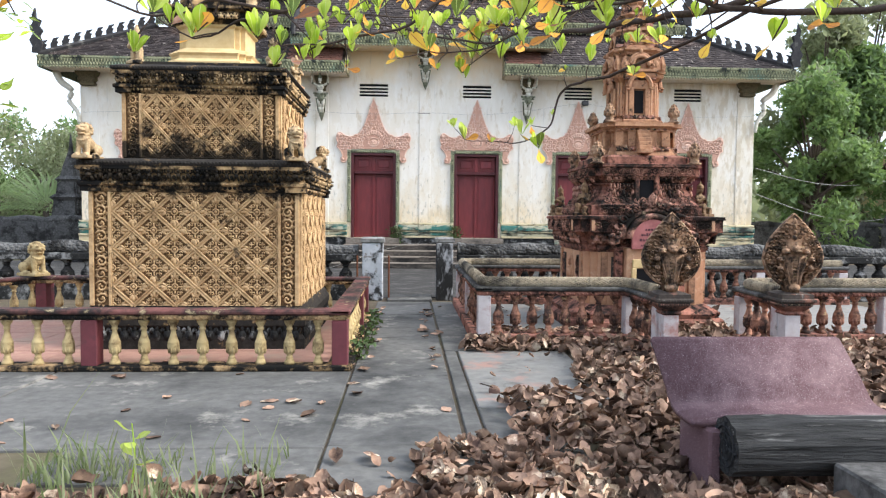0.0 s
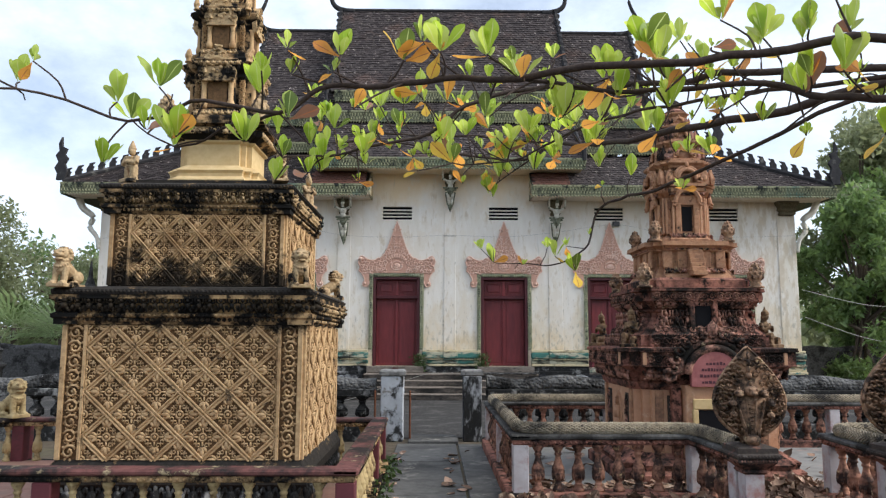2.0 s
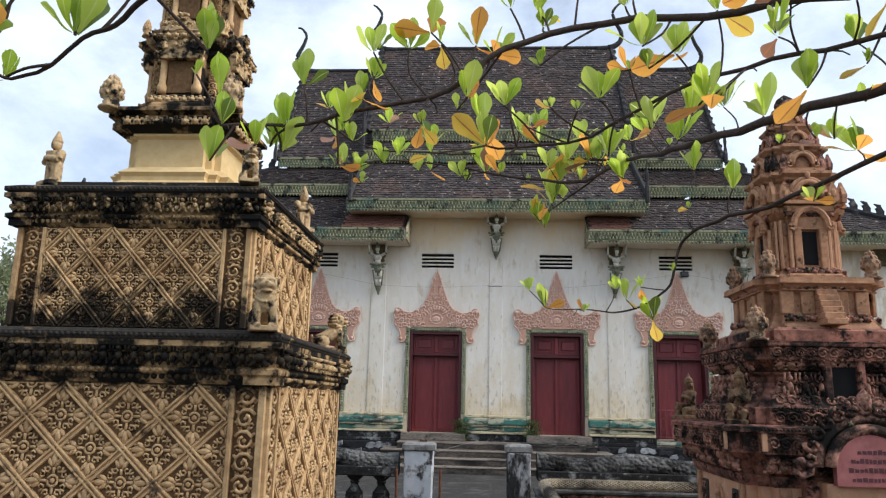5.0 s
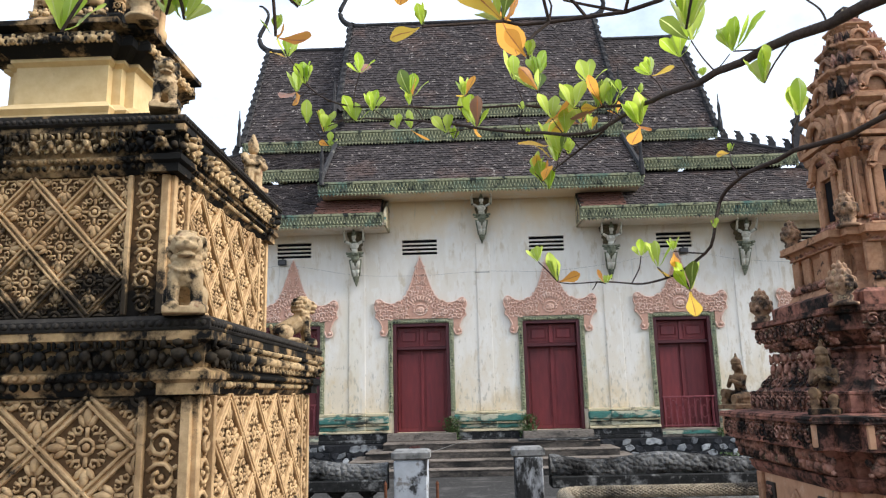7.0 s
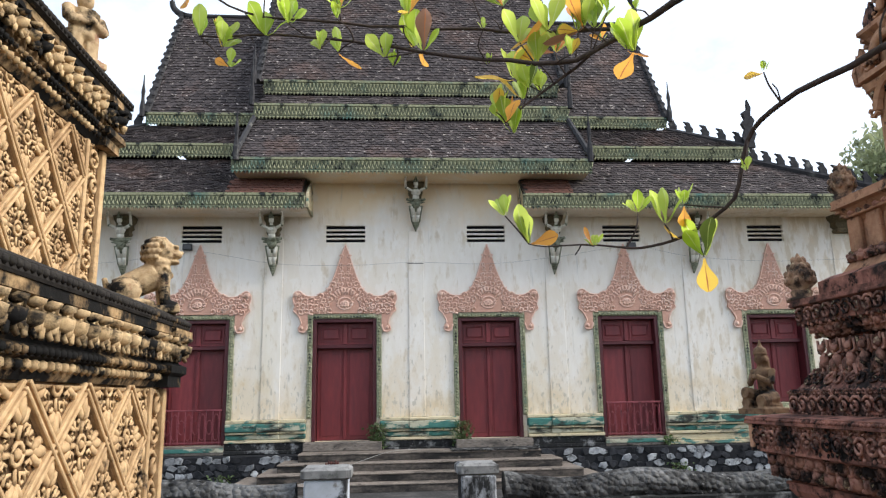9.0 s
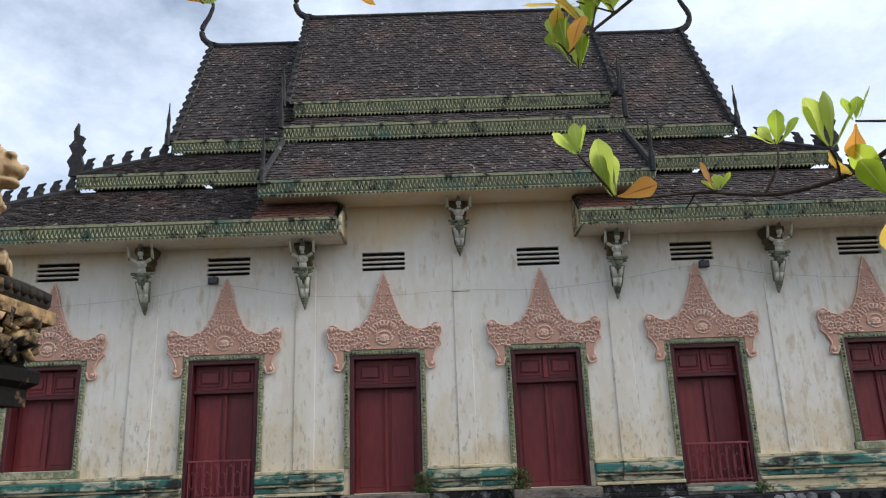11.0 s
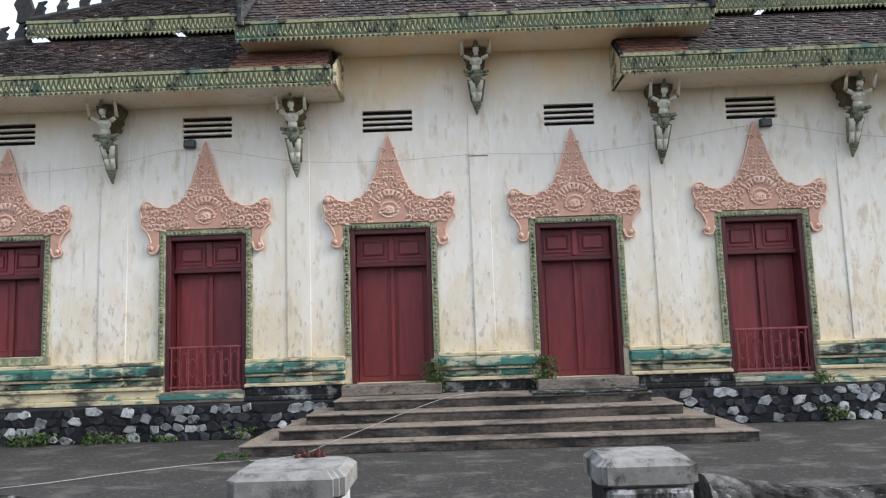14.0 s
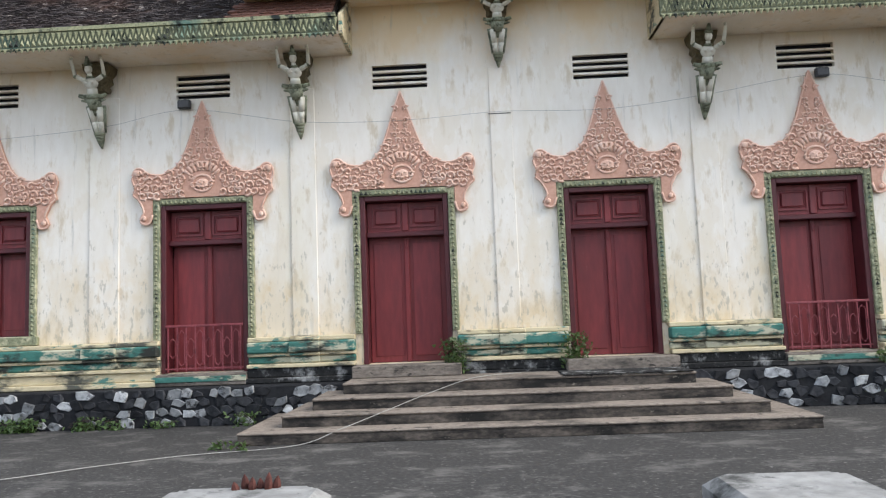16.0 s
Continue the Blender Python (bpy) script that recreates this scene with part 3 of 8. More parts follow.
def temple_walls():
    holes = []
    for i, c in enumerate(DOORS):
        holes.append((c - 0.68, c + 0.68, 1.39 if i in (0, 5) else (0.74 if i in (1, 4) else 0.775), 3.34))
        holes.append((c - 0.43, c + 0.43, 5.03, 5.41))
    xs = sorted({-10.2, 10.2, -3.7, 3.7, *(h[0] for h in holes), *(h[1] for h in holes)})
    zs = sorted({0.0, 6.4, 7.3, *(h[2] for h in holes), *(h[3] for h in holes)})
    bm = bmesh.new()
    for x0, x1 in zip(xs, xs[1:]):
        for z0, z1 in zip(zs, zs[1:]):
            mx, mz = (x0 + x1) / 2, (z0 + z1) / 2
            if mz < (7.3 if abs(mx) < 3.7 else 6.4) and not any(h[0] < mx < h[1] and h[2] < mz < h[3] for h in holes):
                box(bm, x0, x1, 0, 0.35, z0, z1)
    bmesh.ops.remove_doubles(bm, verts=bm.verts, dist=1e-4)
    seen = {}
    for f in bm.faces:
        seen.setdefault(tuple(round(c, 3) for c in f.calc_center_median()), []).append(f)
    bmesh.ops.delete(bm, geom=[f for fs in seen.values() if len(fs) > 1 for f in fs], context="FACES")
    part("wall", bm, wall_paint, temple)
    bm = bmesh.new()
    box(bm, -10.2, 10.2, 6.1, 6.45, 0, 6.4)
    box(bm, -10.2, -9.85, 0.35, 6.1, 0, 6.4)
    box(bm, 9.85, 10.2, 0.35, 6.1, 0, 6.4)
    part("wall", bm, wall_paint, temple)
    # Added black sheet that supplies the darkness behind the facade.
    part("inner_screen", boxed(-9.85, 9.85, 0.9, 1.0, 0, 6.4), opening_shade, temple)
    # pilasters
    for x, w, top in ((0.0, 0.17, 5.3), (-3.1, 0.2, 5.1), (3.08, 0.2, 5.1), (-6.25, 0.24, 5.1), (6.28, 0.24, 5.1), (-9.93, 0.27, 5.2), (9.93, 0.27, 5.2)):
        part("pilaster", boxed(x - w, x + w, -0.022, -0.002, 1.24, top, bevel=0.008), wall_paint, temple)
    # vents
    for c in DOORS:
        for k in range(3):
            z = 5.100 + k * 0.098
            part("vent_slat", boxed(c - 0.43, c + 0.43, 0.004, 0.07, z, z + 0.034), wall_paint, temple)
        # Black panel close behind the slats paints the shade of the vent.
        part("vent_void", boxed(c - 0.43, c + 0.43, 0.075, 0.1, 5.03, 5.41), opening_shade, temple)
    # hairline seam
    part("seam", boxed(-0.19, 0.16, -0.026, -0.0215, 4.54, 4.552), dark_stone, temple)


temple_walls()


def base_moulding():
    bands = ((0.56, 0.64, 0.20, cream), (0.64, 0.78, 0.13, cream), (0.78, 0.84, 0.17, cream), (0.84, 0.95, 0.08, teal), (0.95, 1.0, 0.12, cream), (1.0, 1.17, 0.16, teal), (1.17, 1.242, 0.12, cream))
    for x0, x1 in ((-10.25, -5.36), (-3.98, -2.34), (-0.80, 0.86), (2.34, 3.98), (5.38, 10.25)):
        for z0, z1, out, m in bands:
            mm = black_wall if (m is cream and z1 < 0.8 and -4 < x0 < 5) else m
            part("base_band", boxed(x0, x1, -out, 0, z0 + 0.002, z1 - 0.002, bevel=0.02 if m is teal else 0.01), mm, temple)
    for x, w in ((0.02, 0.2), (-3.1, 0.23), (3.08, 0.23), (-6.25, 0.27), (6.28, 0.27), (-9.93, 0.3), (9.93, 0.3)):
        for z0, z1, out, m in bands[3:]:
            part("base_block", boxed(x - w, x + w, -out - 0.05, -out - 0.001, z0 + 0.004, z1 - 0.004, bevel=0.015), m, temple)
    for x0, x1 in ((-5.36, -3.98), (3.98, 5.38)):
        part("door_sill", boxed(x0, x1, -0.2, 0.0, 0.56, 0.735, bevel=0.01), step_stone, temple)
        part("sill_edge", boxed(x0, x1, -0.215, -0.201, 0.62, 0.70, bevel=0.005), teal, temple)
    # rubble plinth with single stones
    for x0, x1 in ((-10.4, -2.45), (2.45, 10.4)):
        pl = part("plinth", boxed(x0, x1, -0.45, -0.002, -0.1, 0.555, bevel=0.02), dark_stone, temple, "black mortar plinth set with pale rubble stones")
    pale, dull = [], []
    for k in range(14):
        bm = bmesh.new()
        n = random.randint(5, 7)
        ring = [(math.cos(a) * random.uniform(0.075, 0.125), math.sin(a) * random.uniform(0.055, 0.09)) for a in [2 * math.pi * i / n + random.uniform(-0.3, 0.3) for i in range(n)]]
        lo = [bm.verts.new((x, 0.0, z)) for x, z in ring]
        hi = [bm.verts.new((x * 0.88, -random.uniform(0.012, 0.035), z * 0.88)) for x, z in ring]
        bm.faces.new(hi)
        for i in range(n):
            bm.faces.new((lo[i], hi[i], hi[(i + 1) % n], lo[(i + 1) % n]))
        bmesh.ops.recalc_face_normals(bm, faces=bm.faces)
        me = mesh_of(bm, "stone")
        me.materials.append(white_stone if k % 2 else grey_stone)
        (pale if k % 2 else dull).append(me)
    for side in (-1, 1):
        x = 2.6
        while x < 10.25:
            for r in range(4):
                if random.random() < 0.9:
                    share = 0.34 + 0.5 * noise.noise(Vector((x * 1.1 * side, r * 0.7, 4)))
                    me = random.choice(pale) if random.random() < share else random.choice(dull)
                    k = random.uniform(0.85, 1.25)
                    part("stone", me, None, temple, m=pose(side * (x + 0.09 * (r % 2) + random.uniform(-0.03, 0.03)), -0.449, 0.07 + r * 0.135 + random.uniform(-0.02, 0.02), 0, random.choice((0, 180)) + random.uniform(-25, 25), 0) @ Matrix.Diagonal((k * random.uniform(0.9, 1.2), 1, k, 1)))
            x += 0.19


base_moulding()


def steps():
    st = thing("temple_steps", label="four broad worn concrete steps stained black", category="steps")
    for k, (hx, y) in enumerate(((3.45, -2.25), (3.0, -1.9), (2.7, -1.5), (2.37, -1.08))):
        back = -0.46 if k < 3 else -0.21
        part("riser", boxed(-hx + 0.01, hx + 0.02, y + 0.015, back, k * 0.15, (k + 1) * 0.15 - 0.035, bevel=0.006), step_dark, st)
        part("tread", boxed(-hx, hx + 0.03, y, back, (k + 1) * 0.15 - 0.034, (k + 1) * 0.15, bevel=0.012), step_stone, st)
    part("dark_slab", boxed(0.62, 2.36, -1.1, -0.5, 0.602, 0.625, bevel=0.01), black_wall, st, "black-stained slab")
    for c in (-1.55, 1.58):
        s = thing("door_step", label="single worn concrete step below a door", category="step", group="door steps")
        part("step_block", boxed(c - 0.8, c + 0.8, -0.42, -0.003, 0.603, 0.775, bevel=0.012), step_stone, s)


steps()


def inside(outline, x, z):
    r = False
    for (x0, z0), (x1, z1) in zip(outline, outline[1:] + outline[:1]):
        if (z0 > z) != (z1 > z) and x < (x1 - x0) * (z - z0) / (z1 - z0) + x0:
            r = not r
    return r


def curl(bm, x, z, r, a0, turns=0.8, y=0.0, w=0.3, n=7):
    """A raised scroll lying on an upright face that looks to -y."""
    pts = []
    for i in range(n):
        t = i / (n - 1)
        a = a0 + t * turns * 2 * math.pi
        rr = r * (1 - 0.62 * t)
        pts.append((x + rr * math.cos(a), y - 0.3 * r * (0.4 + t), z + rr * math.sin(a)))
    return tube(pts, r * w, r * w * 0.8, 5, bm)


def pediment_meshes():
    right = [(0.83, 3.46), (0.83, 3.2), (0.88, 3.06), (0.99, 3.06), (1.03, 3.13), (0.97, 3.26), (1.06, 3.45), (1.15, 3.53), (1.12, 3.64), (1.17, 3.8), (1.12, 3.94), (1.02, 3.96), (0.9, 3.87), (0.7, 3.84), (0.5, 3.91), (0.36, 4.06), (0.25, 4.3), (0.15, 4.6), (0.065, 4.86)]
    out = right + [(0, 5.03)] + [(-x, z) for x, z in right[::-1]]
    back = mesh_of(plate(out, 0.06), "backing")
    back.materials.append(salmon_deep)
    bm = bmesh.new()
    rnd = random.Random(5)
    edge = [(x, -0.06, z) for x, z in smooth_line_2(right[1:] + [(0, 5.03)])]
    tube(edge, 0.02, 0.014, 5, bm)
    tube([(-x, y, z) for x, y, z in edge], 0.02, 0.014, 5, bm)
    z, row = 3.52, 0
    while z < 4.9:
        x = 0.06 + 0.05 * (row % 2)
        while x < 1.12:
            r = 0.072 if z < 4.15 else 0.05
            if inside(out, x + r * 0.6, z) and not (abs(x) < 0.27 and 3.5 < z < 3.88):
                a = rnd.uniform(0, 6.28)
                jx, jz = rnd.uniform(-0.02, 0.02), rnd.uniform(-0.02, 0.02)
                for s in (-1, 1):
                    curl(bm, s * (x + jx), z + jz, r, a if s > 0 else math.pi - a, s * 0.95, -0.062, 0.3, 8)
                    blob(bm, s * (x + jx + r), -0.066, z + jz + r * 0.5, r * 0.5, 0.02, r * 0.22, 1, 0, s * (-35 + 40 * math.sin(a)), 0)
                    blob(bm, s * (x + jx - r * 0.4), -0.066, z + jz - r * 0.95, r * 0.42, 0.018, r * 0.2, 1, 0, s * (30 + 30 * math.cos(a)), 0)
            x += 0.135
        z += 0.115 if z < 4.1 else 0.09
        row += 1
    tube([(0.165 * math.cos(k * math.pi / 8), -0.075, 3.68 + 0.135 * math.sin(k * math.pi / 8)) for k in range(17)], 0.02, 0.02, 6, bm)
    # mask of the central boss
    blob(bm, 0, -0.07, 3.67, 0.11, 0.045, 0.085, 2)
    for s in (-1, 1):
        blob(bm, s * 0.045, -0.115, 3.70, 0.024, 0.016, 0.018, 1)
        curl(bm, s * 0.15, 3.66, 0.06, 0.6, s * 0.9, -0.07, 0.34)
        curl(bm, s * 0.19, 3.78, 0.045, 1.6, s * 0.9, -0.07, 0.34)
        curl(bm, s * 0.06, 3.58, 0.04, 2.6, s * 0.9, -0.07, 0.34)
        blob(bm, s * 0.07, -0.1, 3.63, 0.035, 0.02, 0.02, 1)
        blob(bm, s * 0.96, -0.085, 3.14, 0.045, 0.04, 0.05, 1)
        blob(bm, s * 1.09, -0.085, 3.88, 0.06, 0.04, 0.06, 1)
    blob(bm, 0, -0.11, 3.62, 0.045, 0.025, 0.016, 1)
    blob(bm, 0, -0.115, 3.67, 0.018, 0.02, 0.03, 1)
    for k in range(9):
        a = radians(30 + 15 * k)
        limb(bm, (0.22 * math.cos(a), -0.07, 3.72 + 0.17 * math.sin(a)), (0.34 * math.cos(a), -0.075, 3.74 + 0.3 * math.sin(a)), 0.022, 0.03, 5)
    bm.transform(Matrix.Translation((0, -0.06, 0)) @ Matrix.Diagonal((1, 0.55, 1, 1)) @ Matrix.Translation((0, 0.06, 0)))
    fit_door = Matrix.Translation((0, 0, 3.1)) @ Matrix.Diagonal((0.955, 1, 0.968, 1)) @ Matrix.Translation((0, 0, -3.1))
    bm.transform(fit_door)
    back.transform(fit_door)
    rel = mesh_of(bm, "carving", True)
    rel.materials.append(salmon)
    return back, rel


def smooth_line_2(pts):
    return [(p.x, p.y) for p in smooth_line([(x, z, 0) for x, z in pts], 3)]


def frame_meshes():
    bm = bmesh.new()
    for s in (-1, 1):
        box(bm, min(s * 0.685, s * 0.79), max(s * 0.685, s * 0.79), -0.055, -0.001, 1.244, 3.43, bevel=0.01)
    box(bm, -0.685, 0.685, -0.055, -0.001, 3.342, 3.43, bevel=0.01)
    body = mesh_of(bm, "frame")
    body.materials.append(green_frame)
    bm = bmesh.new()
    leaf = fascia_relief

    def bud(x, z, up):
        vs = [bm.verts.new((x + dx, -0.056 - dy, z + dz)) for dx, dy, dz in ((-0.034, 0, 0), (0.034, 0, 0), (0, 0, 0.06 * up), (0, 0.022, 0.02 * up))]
        for f in ((0, 1, 3), (1, 2, 3), (2, 0, 3)):
            bm.faces.new([vs[i] for i in f])
    z = 1.27
    while z < 3.36:
        bud(-0.737, z, 1)
        bud(0.737, z, 1)
        z += 0.068
    x = -0.64
    while x < 0.68:
        bud(x, 3.355, 1)
        x += 0.07
    bmesh.ops.recalc_face_normals(bm, faces=bm.faces)
    carve = mesh_of(bm, "frame_carving")
    carve.materials.append(leaf)
    return body, carve


PED_BACK, PED_RELIEF = pediment_meshes()
FRAME_BODY, FRAME_CARVE = frame_meshes()


def framed(x0, x1, z0, z1, w, y0, y1):
    """Raised moulding round an upright panel."""
    bm = bmesh.new()
    for a in ((x0, x1, z0, z0 + w), (x0, x1, z1 - w, z1), (x0, x0 + w, z0 + w, z1 - w), (x1 - w, x1, z0 + w, z1 - w)):
        box(bm, a[0], a[1], y0, y1, a[2], a[3])
    return bm


def leaf_door(kind, c, low, grille, label):
    d = thing(kind, c, 0, 0, label=label, category="window" if kind.startswith("window") else "door", group="maroon openings of the facade", kind="structure")
    part("carved_frame", FRAME_BODY, None, d, "green carved frame")
    part("carving", FRAME_CARVE, None, d)
    pd = part("pediment", PED_BACK, None, d, "salmon stucco pediment with a tall point")
    part("pediment_relief", PED_RELIEF, None, pd)
    if low > 1:
        part("sill_band", boxed(-0.83, 0.83, -0.07, -0.001, 1.25, 1.385, bevel=0.01), green_frame, d)
    for s in (-1, 1):
        part("jamb", boxed(min(s * 0.6, s * 0.678), max(s * 0.6, s * 0.678), -0.02, 0.27, low + 0.002, 3.338, bevel=0.008), maroon_dark, d)
    part("head", boxed(-0.6, 0.6, -0.02, 0.27, 3.26, 3.338, bevel=0.008), maroon_dark, d)
    part("transom_bar", boxed(-0.6, 0.6, -0.02, 0.14, 2.71, 2.79, bevel=0.012), maroon_dark, d, m=pose(0, 0.11, 0))
    for s in (-1, 1):
        x0, x1 = sorted((s * 0.02, s * 0.59))
        tp = part("transom_panel", boxed(x0, x1, 0.06, 0.11, 2.8, 3.25), maroon, d, m=pose(0, 0.11, 0))
        part("panel_frame", framed(x0 + 0.06, x1 - 0.06, 2.86, 3.19, 0.022, 0.036, 0.059), maroon, tp)
        part("raised_field", boxed(x0 + 0.11, x1 - 0.11, 0.035, 0.059, 2.91, 3.14, bevel=0.02), maroon, tp)
        lf = part("door_leaf", boxed(x0, x1, 0.07, 0.115, low + 0.01, 2.71), maroon, d, m=pose(0, 0.19, 0))
        part("raised_field", boxed(x0 + 0.07, x1 - 0.07, 0.058, 0.069, low + 0.1, 2.62, bevel=0.006), maroon, lf)
    part("meeting_stile", boxed(-0.04, 0.04, 0.03, 0.068, low + 0.01, 2.71, bevel=0.01), maroon, d, m=pose(0, 0.19, 0))
    bm = bmesh.new()
    blob(bm, 0, 0.03, 2.6, 0.03, 0.015, 0.09, 1)
    part("stile_boss", bm, maroon, d, m=pose(0, 0.19, 0))
    part("transom_stile", boxed(-0.05, 0.05, 0.03, 0.075, 2.8, 3.25, bevel=0.01), maroon, d, m=pose(0, 0.11, 0))
    if grille:
        part("rail", boxed(-0.6, 0.6, -0.05, -0.02, 1.44, 1.475, bevel=0.006), grille_paint, d)
        part("rail", boxed(-0.6, 0.6, -0.045, -0.022, 0.80, 0.82), grille_paint, d)
        for k in range(9):
            x = -0.56 + k * 0.14
            part("bar", boxed(x - 0.009, x + 0.009, -0.042, -0.024, 0.76, 1.44), grille_paint, d)
        for k in range(8):
            x = -0.49 + k * 0.14
            z0, z1 = (0.90, 1.34) if k % 2 else (1.02, 1.22)
            loop = [(x, z1 + 0.05), (x + 0.045, z1), (x + 0.045, z0), (x, z0 - 0.05), (x - 0.045, z0), (x - 0.045, z1), (x, z1 + 0.05)]
            part("grille_link", tube([(px, -0.033, pz) for px, pz in loop], 0.008, 0.008, 5), grille_paint, d)
    return d


for i, c in enumerate(DOORS):
    if i in (0, 5):
        leaf_door("window_%d" % (1 + (i > 0)), c, 1.39, False, "tall maroon shuttered window, closed, in a green frame")
    elif i in (1, 4):
        leaf_door("door_%d" % (1 if i == 1 else 4), c, 0.74, True, "closed maroon double door behind a low iron grille")
    else:
        leaf_door("door_%d" % i, c, 0.775, False, "closed maroon double door with paneled transom")


# ---- temple roof ----
def tiles(bm, p00, p10, p01, p11, w=0.135, run=0.115, lift=0.022, rnd=random.Random(3)):
    """Overlapping tiles on a sloping four-cornered field, given by its corners: bottom left, bottom right, top left, top right."""
    p00, p10, p01, p11 = (Vector(p) for p in (p00, p10, p01, p11))
    nrm = ((p10 - p00).cross(p01 - p00)).normalized()
    up = (p01 - p00).length
    rows = max(1, int(up / run))
    verts, faces = [], []
    for r in range(rows):
        a, b = r / rows, min(1.0, (r + 1.25) / rows)
        l0, r0 = p00.lerp(p01, a), p10.lerp(p11, a)
        l1, r1 = p00.lerp(p01, b), p10.lerp(p11, b)
        n = max(1, int((r0 - l0).length / w))
        off = 0.5 * (r % 2) / n
        for k in range(n):
            u0, u1 = k / n + off, (k + 1) / n + off - 0.06 / n
            u1 = min(u1, 1)
            if u0 >= u1:
                continue
            h = lift * rnd.uniform(0.7, 1.6)
            s = rnd.uniform(-0.02, 0.02)
            q = [l0.lerp(r0, u0) - (p01 - p00).normalized() * s, l0.lerp(r0, u1) - (p01 - p00).normalized() * s, l1.lerp(r1, u1), l1.lerp(r1, u0)]
            mid = (q[0] + q[1]) / 2 - (p01 - p00).normalized() * 0.025
            i0 = len(verts)
            verts += [q[0] + nrm * h, mid + nrm * h, q[1] + nrm * h, q[2] + nrm * 0.004, q[3] + nrm * 0.004, q[0] - nrm * 0.005, mid - nrm * 0.005, q[1] - nrm * 0.005]
            faces += [(i0, i0 + 1, i0 + 2, i0 + 3, i0 + 4), (i0 + 5, i0 + 6, i0 + 1, i0), (i0 + 6, i0 + 7, i0 + 2, i0 + 1), (i0, i0 + 4, i0 + 5), (i0 + 2, i0 + 7, i0 + 3)]
    me = bpy.data.meshes.new("tiles")
    me.from_pydata([tuple(v) for v in verts], [], faces)
    return me


ROOF = part("roof", boxed(-3.5, 3.5, 1.2, 5.2, 8.3, 8.9), tile_under, temple, "steep tiered roof of dark clay tiles")


def slope(p00, p10, p01, p11, m=None, name="roof_slope"):
    """A thick roof panel with its tiles."""
    bm = bmesh.new()
    a = [Vector(p) for p in (p00, p10, p11, p01)]
    nrm = ((a[1] - a[0]).cross(a[3] - a[0])).normalized()
    t = [bm.verts.new(p) for p in a]
    b = [bm.verts.new(p - nrm * 0.08) for p in a]
    bm.faces.new(t)
    bm.faces.new(b[::-1])
    for i in range(4):
        bm.faces.new((t[(i + 1) % 4], t[i], b[i], b[(i + 1) % 4]))
    pan = part(name, bm, tile_under, temple)
    tl = part("roof_tiles", tiles(None, p00, p10, p01, p11), m or tile, pan)
    tagged(tl, kind="stuff")


def fascia(x0, x1, y, z0, z1, parent=None, back=False):
    """Green carved board with a toothed lower edge and rows of raised ornaments."""
    f = part("fascia", boxed(x0, x1, y, y + 0.05, z0 + 0.05, z1), fascia_green, parent or temple, "faded green carved fascia board")
    part("fascia_rim", boxed(x0, x1, y - 0.03, y - 0.001, z1 - 0.045, z1 + 0.01), fascia_relief, f)
    bm = bmesh.new()
    n = int((x1 - x0) / 0.085)
    for k in range(n):
        x = x0 + (k + 0.5) * (x1 - x0) / n
        w = 0.5 * (x1 - x0) / n
        for (ax, az), (bx, bz), (cx, cz), h in (((x - w, z0 + 0.07), (x + w, z0 + 0.07), (x, z0 - 0.01), 0.02), ((x - w * 0.9, z0 + 0.09), (x + w * 0.9, z0 + 0.09), (x, z0 + (z1 - z0) * 0.62), 0.035), ((x, z1 - 0.05), (x + w * 1.9, z1 - 0.05), (x + w, z0 + (z1 - z0) * 0.45), 0.03)):
            vs = [bm.verts.new(p) for p in ((ax, y - 0.002, az), (bx, y - 0.002, bz), (cx, y - 0.002, cz), ((ax + bx + cx) / 3, y - h, (az + bz + cz) / 3))]
            for i in ((0, 1, 3), (1, 2, 3), (2, 0, 3)):
                bm.faces.new([vs[j] for j in i])
    bmesh.ops.recalc_face_normals(bm, faces=bm.faces)
    tagged(part("fascia_carving", bm, fascia_relief, f), kind="stuff")
    return f


def spike_mesh(h):
    out = [(-0.09, 0), (0.09, 0), (0.075, 0.35 * h), (0.11, 0.6 * h), (0.05, 0.72 * h), (0.13, h), (-0.02, 0.9 * h), (-0.05, 0.6 * h), (-0.1, 0.35 * h)]
    bm = plate(out, 0.06)
    me = mesh_of(bm, "ridge_spike")
    me.materials.append(ridge_stone)
    return me


SPIKE = spike_mesh(0.30)


def ridge(a, b, r=0.07, spikes=0, name="ridge"):
    rd = part(name, tube([a, Vector(a).lerp(Vector(b), 0.5), b], r, r, 6), ridge_stone, temple)
    a, b = Vector(a), Vector(b)
    d = b - a
    rz = math.degrees(math.atan2(d.y, d.x))
    for k in range(spikes):
        p = a.lerp(b, (k + 0.6) / spikes)
        flip = 180 if d.x < 0 else 0
        part("ridge_spike", SPIKE, None, rd, m=pose(p.x, p.y + 0.03, p.z + r * 0.6, 0, 0, 0) @ Matrix.Diagonal((-1 if d.x > 0 else 1, 1, 1, 1)))
    return rd


def horn(x, y, z, s, h=1.75):
    """Curved finial that sweeps up from a ridge end and leans out."""
    pts = [(x - s * 0.55, y, z - 0.02), (x - s * 0.1, y, z + 0.03), (x + s * 0.2, y, z + 0.22), (x + s * 0.28, y, z + 0.55), (x + s * 0.1, y, z + 0.95), (x + s * 0.02, y, z + 1.3), (x + s * 0.18, y, z + 1.55), (x + s * 0.32, y, z + h - 0.1)]
    part("horn_finial", tube(smooth_line(pts, 4), 0.11, 0.025, 7), ridge_stone, temple, "long curved dark horn finial", True)
    bm = bmesh.new()
    blob(bm, x + s * 0.05, y, z - 0.12, 0.05, 0.05, 0.1, 1)
    blob(bm, x + s * 0.08, y, z - 0.34, 0.03, 0.03, 0.06, 1)
    part("finial_drop", bm, ridge_stone, temple)


